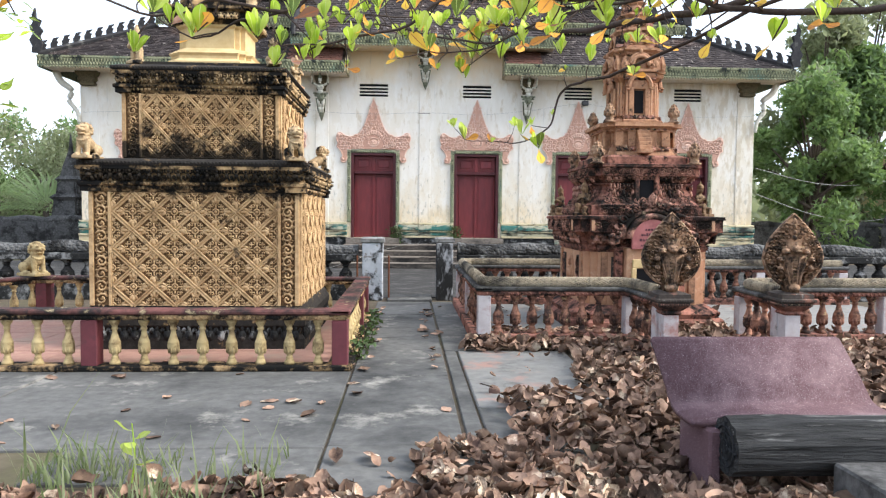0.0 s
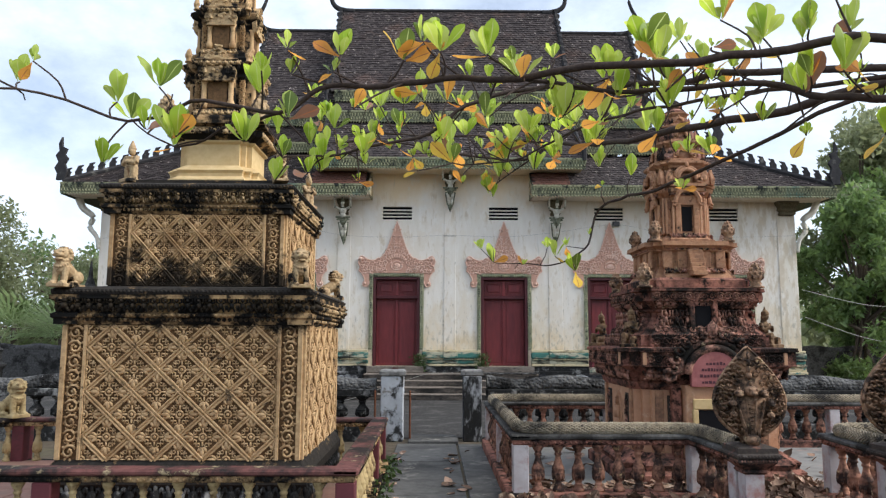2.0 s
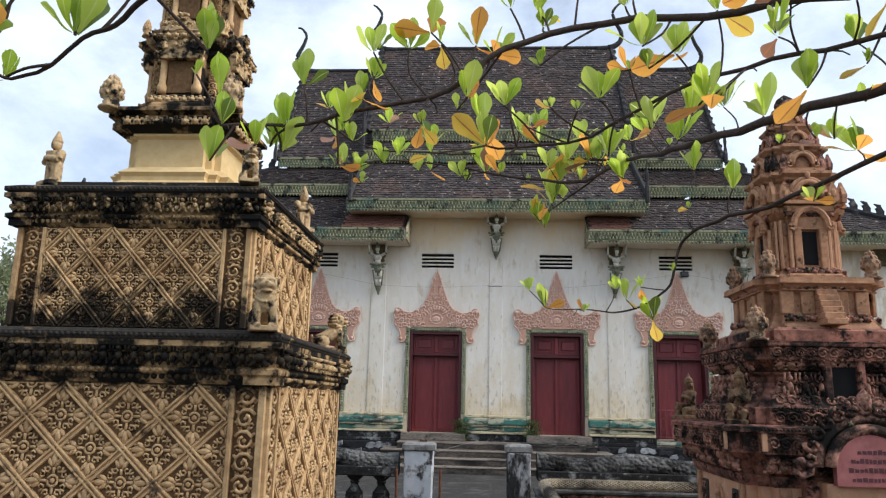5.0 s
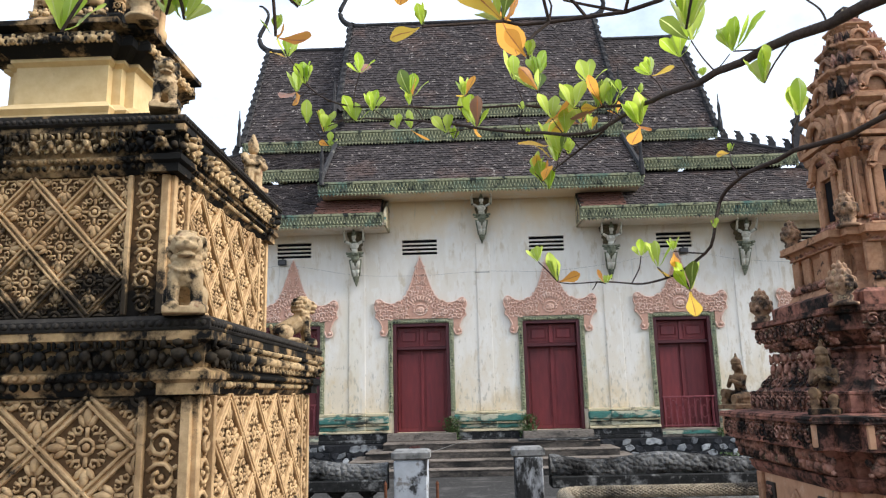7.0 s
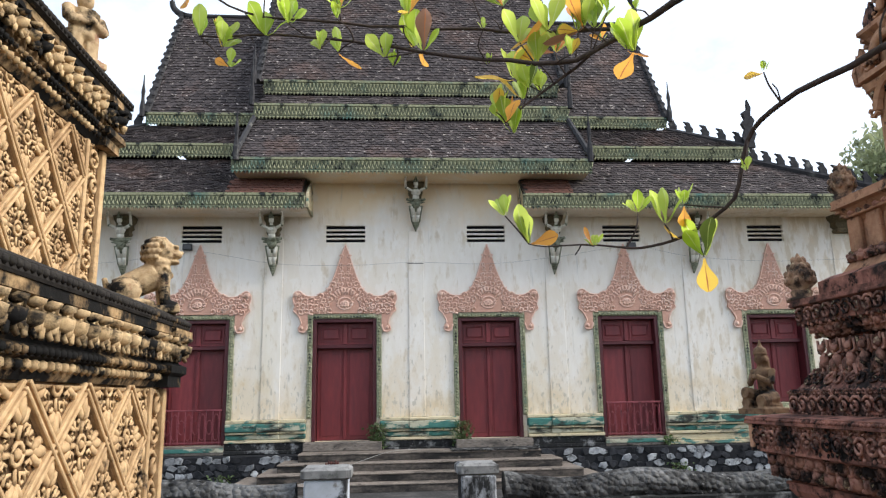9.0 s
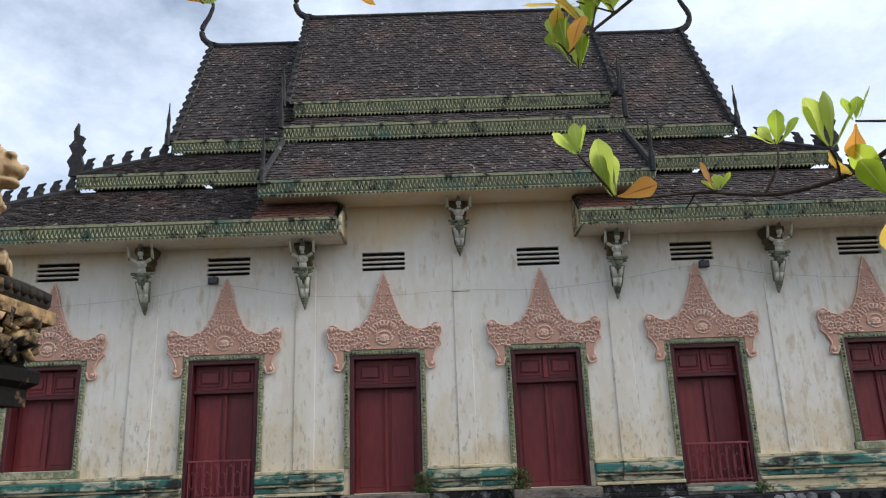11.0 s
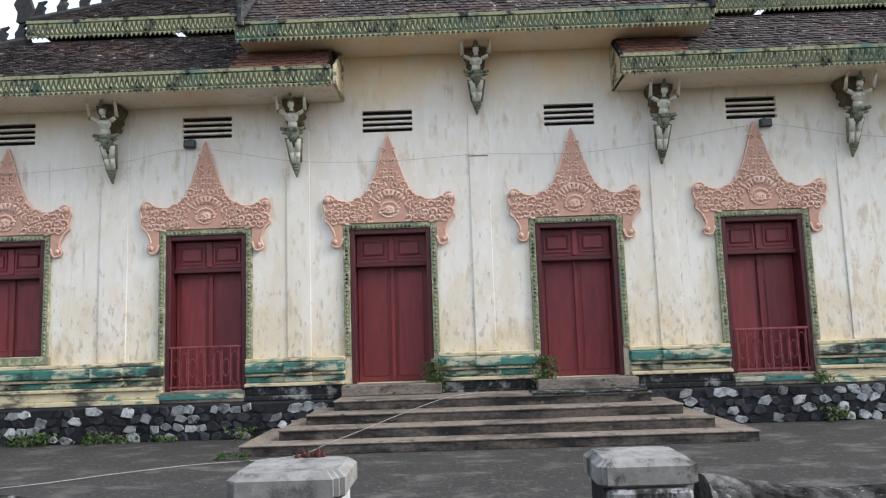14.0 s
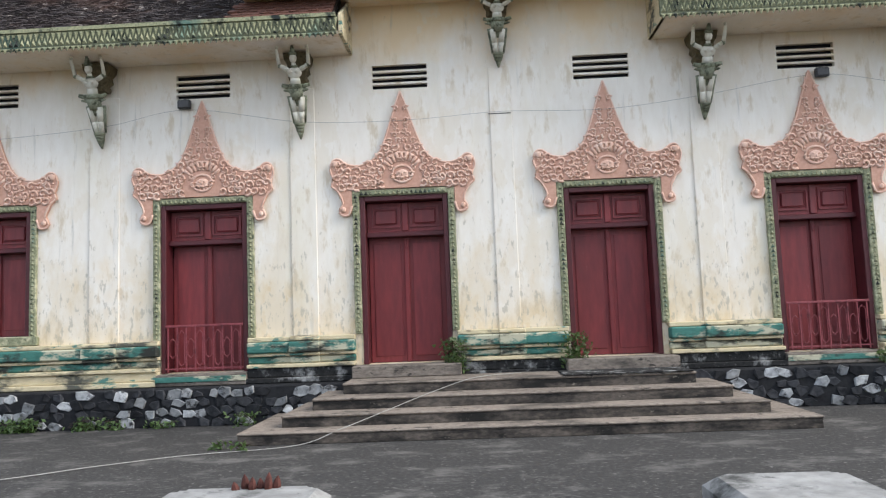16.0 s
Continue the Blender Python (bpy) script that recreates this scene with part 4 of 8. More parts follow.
def roofs():
    yr = 3.15
    # each tier: front slope and its mirror behind
    def both(x00, x10, x01, x11, y0, z0, y1, z1, m=None):
        slope((x00, y0, z0), (x10, y0, z0), (x01, y1, z1), (x11, y1, z1), m)
        yb0, yb1 = 2 * yr - y0, 2 * yr - y1
        slope((-x00, yb0, z0), (-x10, yb0, z0), (-x01, yb1, z1), (-x11, yb1, z1), m)
    # low skirts with hipped ends
    for s in (-1, 1):
        if s < 0:
            both(-10.95, -2.4, -8.1, -2.4, -0.9, 5.87, 0.5, 7.1)
        else:
            both(2.32, 10.95, 2.32, 8.1, -0.9, 5.87, 0.5, 7.1)
        ya, yb = (2 * yr + 0.9, -0.9) if s < 0 else (-0.9, 2 * yr + 0.9)
        slope((s * 10.95, ya, 5.87), (s * 10.95, yb, 5.87), (s * 8.1, 2 * yr - 0.5 if s < 0 else 0.5, 7.1), (s * 8.1, 0.5 if s < 0 else 2 * yr - 0.5, 7.1))
        ridge((s * 8.1, 0.5, 7.16), (s * 10.95, -0.9, 5.93), 0.08, 11, "hip")
    # patched reddish corner where the skirt stops
    slope((-4.0, -0.93, 5.89), (-2.42, -0.93, 5.89), (-4.0, -0.4, 6.37), (-2.42, -0.4, 6.37), tile_red)
    slope((2.34, -0.93, 5.89), (3.4, -0.93, 5.89), (2.34, -0.4, 6.37), (3.4, -0.4, 6.37), tile_red)
    fascia(-10.97, -2.36, -0.95, 5.54, 5.88)
    fascia(2.28, 10.97, -0.95, 5.54, 5.88)
    for s in (-1, 1):
        x0, x1 = sorted((s * 10.9, s * 2.34))
        part("soffit", boxed(x0, x1, -0.89, -0.002, 5.6, 5.66), wall_paint, temple)
        xa, xb = sorted((s * 2.32, s * 2.37))
        part("eave_end", plate([(-0.9, 5.6), (-0.9, 5.9), (0.0, 6.5), (0.0, 5.6)], 0.05), cream, temple, m=pose(s * 2.33, 0, 0, 0, 0, 90))
        part("side_fascia", boxed(min(s * 10.92, s * 10.97), max(s * 10.92, s * 10.97), -0.9, 2 * yr + 0.9, 5.56, 5.88), fascia_green, temple)
    # second small side tier
    both(-8.1, 8.1, -6.25, 6.25, 0.42, 7.44, 0.92, 8.08)
    fascia(-8.12, -3.66, 0.37, 7.1, 7.44)
    fascia(3.66, 8.12, 0.37, 7.1, 7.44)
    for s in (-1, 1):
        slope(*(((-8.1, 5.9, 7.44), (-8.1, 0.42, 7.44), (-6.25, 5.4, 8.1), (-6.25, 0.92, 8.1)) if s < 0 else ((8.1, 0.42, 7.44), (8.1, 5.9, 7.44), (6.25, 0.92, 8.1), (6.25, 5.4, 8.1))))
        ridge((s * 6.3, 0.98, 8.12), (s * 8.1, 0.45, 7.5), 0.07, 5, "hip")
        crest(s * 8.2, 0.42, 7.45, s)
        crest(s * 10.98, -0.92, 5.95, s)
    # side gabled roofs
    both(-6.3, -3.3, -6.3, -3.3, 0.86, 8.36, yr, 12.2)
    both(3.3, 6.3, 3.3, 6.3, 0.86, 8.36, yr, 12.2)
    fascia(-6.32, -3.5, 0.82, 8.06, 8.37)
    fascia(3.5, 6.32, 0.82, 8.06, 8.37)
    # raised middle skirt
    both(-3.88, 3.8, -3.72, 3.72, -0.9, 6.65, 0.5, 8.1)
    fascia(-3.9, 3.83, -0.95, 6.32, 6.66)
    part("soffit", boxed(-3.86, 3.78, -0.89, -0.002, 6.38, 6.43), wall_paint, temple)
    both(-3.72, 3.72, -3.55, 3.55, 0.45, 8.44, 0.85, 8.86)
    fascia(-3.74, 3.74, 0.4, 8.08, 8.45)
    both(-3.75, 3.75, -3.72, 3.72, 0.85, 9.22, yr, 12.97)
    fascia(-3.6, 3.6, 0.8, 8.86, 9.23)
    for s in (-1, 1):
        # gable boards with their flame teeth
        for x, y0, z0, z1 in ((s * 3.76, 0.8, 9.2, 12.99), (s * 6.33, 0.82, 8.34, 12.22)):
            gb = part("gable_board", tube([(x, y0, z0), (x, (y0 + yr) / 2, (z0 + z1) / 2), (x, yr, z1)], 0.09, 0.07, 6), ridge_stone, temple)
            part("gable_board", tube([(x, 2 * yr - y0, z0), (x, yr, z1)], 0.09, 0.07, 6), ridge_stone, temple)
            for k in range(14):
                f = (k + 0.5) / 14
                part("gable_tooth", SPIKE, None, gb, m=pose(x + 0.03 * s, y0 + (yr - y0) * f, z0 + (z1 - z0) * f + 0.03, 0, -20 * s, 0) @ Matrix.Diagonal((-0.7 * s, 0.7, 0.6, 1)))
            part("gable_wall", gable_wall(x - s * 0.12, y0, z0, yr, z1), cream, temple)
            stake(x + s * 0.06, y0 - 0.08, z0 - 0.1)
        stake(s * 3.8, -0.98, 6.6, 1.15)
        part("gable_board", tube([(s * 3.85, -0.92, 6.72), (s * 3.72, 0.5, 8.2)], 0.07, 0.06, 6), ridge_stone, temple)
        stake(s * 3.78, 0.36, 8.4, 1.25)
        horn(s * 3.82, yr, 12.95, s, 1.75)
        horn(s * 6.35, yr, 12.18, s, 1.7)
    ridge((-3.78, yr, 12.97), (3.78, yr, 12.97), 0.07)
    ridge((-6.35, yr, 12.2), (-3.6, yr, 12.2), 0.07)
    ridge((6.35, yr, 12.2), (3.6, yr, 12.2), 0.07)


def gable_wall(x, y0, z0, yr, z1):
    bm = bmesh.new()
    vs = [bm.verts.new(p) for p in ((x, y0 + 0.1, z0 - 0.1), (x, 2 * yr - y0 - 0.1, z0 - 0.1), (x, yr, z1 - 0.12))]
    r = bmesh.ops.extrude_face_region(bm, geom=[bm.faces.new(vs)])
    for v in r["geom"]:
        if isinstance(v, bmesh.types.BMVert):
            v.co.x += 0.04
    bmesh.ops.recalc_face_normals(bm, faces=bm.faces)
    return bm


def stake(x, y, z, h=1.05):
    """Slim carved stake at the foot of a gable board."""
    bm = lathe([(0.06, 0), (0.065, 0.25 * h), (0.035, 0.45 * h), (0.05, 0.6 * h), (0.02, 0.8 * h), (0.012, h)], 6)
    part("gable_stake", bm, ridge_stone, temple, m=pose(x, y, z))


def crest(x, y, z, s):
    """Flame-shaped serpent crest on a hip corner."""
    pts = [(0.0, 0), (0.22, 0.0), (0.30, 0.22), (0.22, 0.42), (0.30, 0.55), (0.20, 0.66), (0.26, 0.8), (0.12, 0.86), (0.1, 1.1), (0.02, 0.92), (0.05, 0.74), (-0.05, 0.62), (0.04, 0.46), (-0.06, 0.3), (0.02, 0.16)]
    part("serpent_crest", plate([(-s * (px - 0.12), pz * 1.13) for px, pz in (pts if s < 0 else pts[::-1])], 0.1), ridge_stone, temple, m=pose(x, y + 0.05, z))


roofs()


def caryatid():
    """Slim figure with raised arms: pale body, grey-green skirt flaring over a tapering foot."""
    body, cloth = bmesh.new(), bmesh.new()

    def at(t, x=0.0, y=0.0):
        return (x, -0.08 - 0.46 * t + y, 1.32 * t)
    limb(cloth, at(0.0), at(0.08), 0.012, 0.05, 6)
    for k in range(3):
        limb(cloth, at(0.08 + 0.035 * k), at(0.112 + 0.035 * k), 0.052 + 0.012 * k, 0.066 + 0.012 * k, 8)
    for s in (-1, 1):
        limb(body, at(0.18, s * 0.04), at(0.30, s * 0.05), 0.030, 0.044)
        limb(body, at(0.30, s * 0.05), at(0.46, s * 0.065), 0.040, 0.060)
        limb(cloth, at(0.18, s * 0.085, 0.03), at(0.48, s * 0.13, 0.03), 0.016, 0.03, 6)
        # skirt flaps at the hips
        limb(cloth, at(0.56, s * 0.07), at(0.585, s * 0.21, -0.02), 0.045, 0.03, 6)
        limb(cloth, at(0.53, s * 0.08), at(0.53, s * 0.19, -0.02), 0.04, 0.012, 6)
        blob(body, s * 0.048, at(0.71)[1] - 0.065, at(0.71)[2], 0.04, 0.035, 0.036, 1)
        blob(body, s * 0.115, at(0.755)[1], at(0.755)[2], 0.04, 0.04, 0.04, 1)
        limb(body, at(0.755, s * 0.115), at(0.80, s * 0.225), 0.036, 0.03)
        limb(body, at(0.795, s * 0.225), at(0.96, s * 0.235, -0.03), 0.031, 0.023)
        blob(body, s * 0.225, at(0.975)[1] - 0.03, at(0.975)[2], 0.03, 0.03, 0.035, 1)
        limb(cloth, at(0.792, s * 0.205), at(0.80, s * 0.235), 0.038, 0.036, 8)
    limb(cloth, at(0.43), at(0.55), 0.085, 0.115, 10)
    limb(cloth, at(0.36), at(0.45), 0.03, 0.07, 6)
    limb(cloth, at(0.55), at(0.60), 0.118, 0.10, 10)
    limb(body, at(0.59), at(0.66), 0.078, 0.074, 10)
    blob(body, 0, at(0.715)[1], at(0.715)[2], 0.112, 0.07, 0.095, 2)
    limb(cloth, at(0.77), at(0.795), 0.062, 0.045, 10)
    limb(body, at(0.775), at(0.82), 0.036, 0.034)
    blob(body, 0, at(0.865)[1] - 0.01, at(0.865)[2], 0.055, 0.06, 0.075, 2)
    limb(cloth, at(0.90), at(0.925), 0.066, 0.06, 10)
    limb(cloth, at(0.925), at(1.0), 0.05, 0.018, 8)
    return body, cloth


def corbels():
    """White caryatids with raised arms that carry the eaves, and dark capitals behind them."""
    body, cloth = caryatid()
    me, me2 = mesh_of(body, "figure", True), mesh_of(cloth, "skirt", True)
    m = mat("whitewashed_figure", (0.70, 0.67, 0.58), (0.58, 0.55, 0.46), 0.75, 16, 0.3, stain=(0.30, 0.29, 0.22), stain_scale=6, stain_at=(0.58, 0.70))
    m2 = mat("grey_green_skirt", (0.27, 0.28, 0.20), (0.16, 0.17, 0.12), 0.8, 30, 0.5, stain=(0.07, 0.075, 0.05), stain_scale=12, stain_at=(0.50, 0.60))
    me.materials.append(m)
    me2.materials.append(m2)
    cap = square([(0.17, 0), (0.19, 0.05), (0.16, 0.1), (0.22, 0.16), (0.2, 0.24), (0.26, 0.32), (0.28, 0.42)])
    capm = mesh_of(cap, "capital")
    capm.materials.append(mat("dark_carved_capital", (0.17, 0.14, 0.085), (0.08, 0.065, 0.04), 0.85, 22, 0.6))
    spots = [(-6.25, 4.27, True), (-3.1, 4.27, True), (0.0, 5.25, False), (3.08, 4.27, True), (6.28, 4.27, True)]
    bm = bmesh.new()
    bm.from_mesh(me)
    count = len(bm.faces)
    bm.from_mesh(me2)
    bm.faces.ensure_lookup_table()
    for f in bm.faces[count:]:
        f.material_index = 1
    whole = mesh_of(bm, "corbel_statue", True)
    whole.materials.append(m)
    whole.materials.append(m2)
    for x, z, full in spots:
        k = 1.0 if full else 0.86
        fig = new("corbel_statue", whole)
        fig.matrix_basis = pose(x, 0, z) @ Matrix.Diagonal((1, 1.05, k, 1))
        tagged(fig, "whitewashed caryatid in a green skirt with raised arms under the eave", "statue", "caryatids under the eaves")
        cb = thing("eave_capital", x, -0.17 if full else -0.12, z + (0.88 if full else 0.72), label="dark carved capital behind a caryatid under the eave", category="capital", group="eave capitals")
        part("capital_block", capm, None, cb, m=Matrix.Diagonal((0.72, 0.6, 1.0 if full else 0.9, 1)))
    for s_ in (-1, 1):
        c = thing("corner_capital", s_ * 9.93, 0, 5.2, label="dark carved capital on a corner pilaster", category="capital", group="corner capitals")
        part("capital_block", capm, None, c, m=pose(0, -0.1, 0) @ Matrix.Diagonal((1.15, 0.6, 1, 1)))
        b = thing("eave_bracket", s_ * 10.2, -0.1, 4.1, 90 * s_, label="curved serpent bracket at the wall corner", category="bracket", group="serpent brackets")
        part("bracket_body", tube(smooth_line([(0, 0.0, 0), (0, -0.06, 0.35), (0, -0.28, 0.65), (0, -0.2, 0.95), (0, -0.5, 1.2), (0, -0.65, 1.5)], 4), 0.05, 0.11, 7), m, b, "", True)


corbels()

# ---- carved ornament kit ----
def rosette(r, half=""):
    """Round boss with four trefoil palmettes and scrolls between, on a face looking to -y, r to its tips; half cuts it at a border."""
    bm = bmesh.new()
    ring = [(r * 0.17 * math.cos(k * math.pi / 5), -r * 0.06, r * 0.17 * math.sin(k * math.pi / 5)) for k in range(11)]
    tube(ring, r * 0.045, r * 0.045, 5, bm)
    blob(bm, 0, -r * 0.06, 0, r * 0.10, r * 0.10, r * 0.10, 1)
    for k in range(4):
        a = k * math.pi / 2
        c, s = math.cos(a), math.sin(a)
        deg = math.degrees(a)
        limb(bm, (r * 0.2 * c, -r * 0.03, r * 0.2 * s), (r * 0.42 * c, -r * 0.05, r * 0.42 * s), r * 0.045, r * 0.06, 5)
        blob(bm, r * 0.66 * c, -r * 0.05, r * 0.66 * s, r * 0.25, r * 0.12, r * 0.12, 1, 0, -deg, 0)
        blob(bm, r * 0.9 * c, -r * 0.02, r * 0.9 * s, r * 0.09, r * 0.06, r * 0.05, 1, 0, -deg, 0)
        for d in (-1, 1):
            blob(bm, r * (0.56 * c - d * 0.13 * s), -r * 0.04, r * (0.56 * s + d * 0.13 * c), r * 0.19, r * 0.11, r * 0.085, 1, 0, -(deg + d * 34), 0)
            curl(bm, r * (0.37 * c - d * 0.19 * s), r * (0.37 * s + d * 0.19 * c), r * 0.13, a + d * 1.2, d * 0.95, -0.002, 0.36, 6)
            blob(bm, r * (0.75 * c - d * 0.17 * s), 0, r * (0.75 * s + d * 0.17 * c), r * 0.085, r * 0.08, r * 0.085, 1)
    bm.transform(Matrix.Diagonal((1, 0.62, 1, 1)))
    cuts = {"l": ((1, 0, 0), 0), "r": ((-1, 0, 0), 0), "b": ((0, 0, 1), 0), "t": ((0, 0, -1), 0)}
    for h in half:
        n = Vector(cuts[h][0])
        bmesh.ops.bisect_plane(bm, geom=bm.verts[:] + bm.edges[:] + bm.faces[:], plane_co=(0, 0, 0), plane_no=-n, clear_outer=True)
    return mesh_of(bm, "rosette", True)


def lotus_petal(w, h, d):
    """Upright bud-shaped petal proud of a face looking to -y."""
    bm = bmesh.new()
    blob(bm, 0, -d * 0.2, h * 0.36, w * 0.46, d, h * 0.36, 1)
    blob(bm, 0, -d * 0.1, h * 0.74, w * 0.2, d * 0.7, h * 0.26, 1)
    for s in (-1, 1):
        blob(bm, s * w * 0.42, 0, h * 0.62, w * 0.16, d * 0.6, h * 0.22, 1, 0, s * 20, 0)
        blob(bm, s * w * 0.36, 0, h * 0.12, w * 0.14, d * 0.6, h * 0.12, 1)
    blob(bm, 0, -d * 0.95, h * 0.34, w * 0.16, d * 0.35, h * 0.16, 1)
    return mesh_of(bm, "petal", True)


def cornice_figure(w, h, d):
    """Small winged atlas figure with raised arms, proud of a face looking to -y."""
    bm = bmesh.new()
    blob(bm, 0, -d * 0.4, h * 0.42, w * 0.2, d * 0.8, h * 0.24, 1)
    blob(bm, 0, -d * 0.6, h * 0.76, w * 0.14, d * 0.6, h * 0.13, 1)
    limb(bm, (0, -d * 0.3, h * 0.84), (0, -d * 0.2, h * 1.0), w * 0.1, w * 0.03, 5)
    for s in (-1, 1):
        limb(bm, (s * w * 0.14, -d * 0.4, h * 0.6), (s * w * 0.38, -d * 0.4, h * 0.66), w * 0.08, w * 0.07, 5)
        limb(bm, (s * w * 0.38, -d * 0.4, h * 0.62), (s * w * 0.36, -d * 0.5, h * 0.96), w * 0.08, w * 0.07, 5)
        limb(bm, (s * w * 0.12, -d * 0.3, h * 0.3), (s * w * 0.3, -d * 0.5, h * 0.04), w * 0.12, w * 0.08, 5)
        blob(bm, s * w * 0.4, -d * 0.2, h * 0.3, w * 0.1, d * 0.5, h * 0.2, 1)
    return mesh_of(bm, "cornice_figure", True)


def scroll_unit(w):
    """Spiral tendril round a small flower, with leaflets that fill the border."""
    bm = bmesh.new()
    curl(bm, 0, 0, w * 0.42, 0.4, 1.15, 0, 0.2, 11)
    blob(bm, 0, -0.008, 0, w * 0.1, w * 0.13, w * 0.1, 1)
    for k in range(5):
        a = 1.9 + k * 0.75
        blob(bm, w * 0.40 * math.cos(a), 0, w * 0.52 * math.sin(a), w * 0.085, w * 0.09, w * 0.13, 1, 0, 90 - math.degrees(a), 0)
    for d in (-1, 1):
        curl(bm, d * w * 0.24, w * 0.56, w * 0.15, 1.6 - d * 1.2, d * 0.9, 0, 0.34, 6)
    blob(bm, 0, 0, w * 0.62, w * 0.08, w * 0.12, w * 0.13, 1)
    return mesh_of(bm, "scroll", True)


FACES = (0, 90, 180, 270)


def face_pose(cx, cy, half, q, x, z, out=0.0):
    """A pose on face q (0 looks to -y, 1 to +x, ...) of a square pier."""
    return pose(cx, cy, 0, 0, 0, FACES[q]) @ pose(x, -half - out, z)


def strap(x0, z0, x1, z1, w, d):
    """Flat bar with two raised rods and a groove between them, from (x0, z0) to (x1, z1)."""
    bm = bmesh.new()
    L = math.hypot(x1 - x0, z1 - z0)
    box(bm, 0, L, -d * 0.45, 0, -w / 2, w / 2)
    for s in (-1, 1):
        box(bm, 0, L, -d - 0.008, -d * 0.45, s * w * 0.33 - w * 0.17, s * w * 0.33 + w * 0.17, bevel=0.003)
    a = math.degrees(math.atan2(z1 - z0, x1 - x0))
    bm.transform(pose(x0, 0, z0, 0, -a, 0))
    return bm


def lattice_panel(parent, cx, cy, half, q, w, z0, z1, nx, nz, m_strap, m_orn, sw=0.05):
    """Diamond lattice with a rosette in each diamond, between upright scroll borders."""
    px, pz = w / nx, (z1 - z0) / nz
    x0 = -w / 2
    rr = 0.488 * min(px, pz)
    kinds = {h: rosette(rr, h) for h in ("", "l", "r", "b", "t", "lb", "rb", "lt", "rt")}
    for me in kinds.values():
        me.materials.append(m_orn)
    M = pose(cx, cy, 0, 0, 0, FACES[q]) @ pose(0, -half, 0)
    # diamonds centred on grid corners and on cell centres
    for i in range(nx + 1):
        for j in range(nz + 1):
            h = ("l" if i == 0 else "r" if i == nx else "") + ("b" if j == 0 else "t" if j == nz else "")
            part("rosette", kinds[h], None, parent, m=M @ pose(x0 + i * px, -0.004, z0 + j * pz))
    for i in range(nx):
        for j in range(nz):
            part("rosette", kinds[""], None, parent, m=M @ pose(x0 + (i + 0.5) * px, -0.004, z0 + (j + 0.5) * pz))
    # straps through the midpoints of the cell sides
    for k in range(-2 * nz - 1, 2 * nx + 2 * nz + 2):
        for sgn in (1, -1):
            if k % 2 == 0:
                continue
            # line u + sgn*v = k with u = 2(x-x0)/px, v = 2(z-z0)/pz
            pts = []
            U, V = 2 * nx, 2 * nz
            for u in (0, U):
                v = (k - u) * sgn
                if 0 <= v <= V:
                    pts.append((u, v))
            for v in (0, V):
                u = k - sgn * v
                if 0 < u < U:
                    pts.append((u, v))
            if len(pts) == 2:
                (ua, va), (ub, vb) = sorted(pts)
                b = strap(x0 + ua * px / 2, z0 + va * pz / 2, x0 + ub * px / 2, z0 + vb * pz / 2, sw, 0.015 + 0.004 * (sgn > 0))
                part("strap", b, m_strap, parent, m=M)


def petal_row(parent, cx, cy, half, q, span, z, n, me, name="petal"):
    for k in range(n):
        x = -span / 2 + (k + 0.5) * span / n
        part(name, me, None, parent, m=face_pose(cx, cy, half, q, x, z))


def bead_row(parent, cx, cy, half, span, z, r, m, qs=(0, 1, 2, 3)):
    bm = bmesh.new()
    n = int(span / (2.3 * r))
    for q in qs:
        M = pose(cx, cy, 0, 0, 0, FACES[q])
        for k in range(n):
            p = M @ Vector((-span / 2 + (k + 0.5) * span / n, -half, z))
            bmesh.ops.create_icosphere(bm, subdivisions=1, radius=r, matrix=Matrix.Translation(p))
    tagged(part("beading", bm, m, parent, smooth=True), kind="stuff")


def remeshed(ob, size):
    md = ob.modifiers.new("remesh", "REMESH")
    md.mode, md.voxel_size, md.use_smooth_shade = "VOXEL", size, True
    return ob


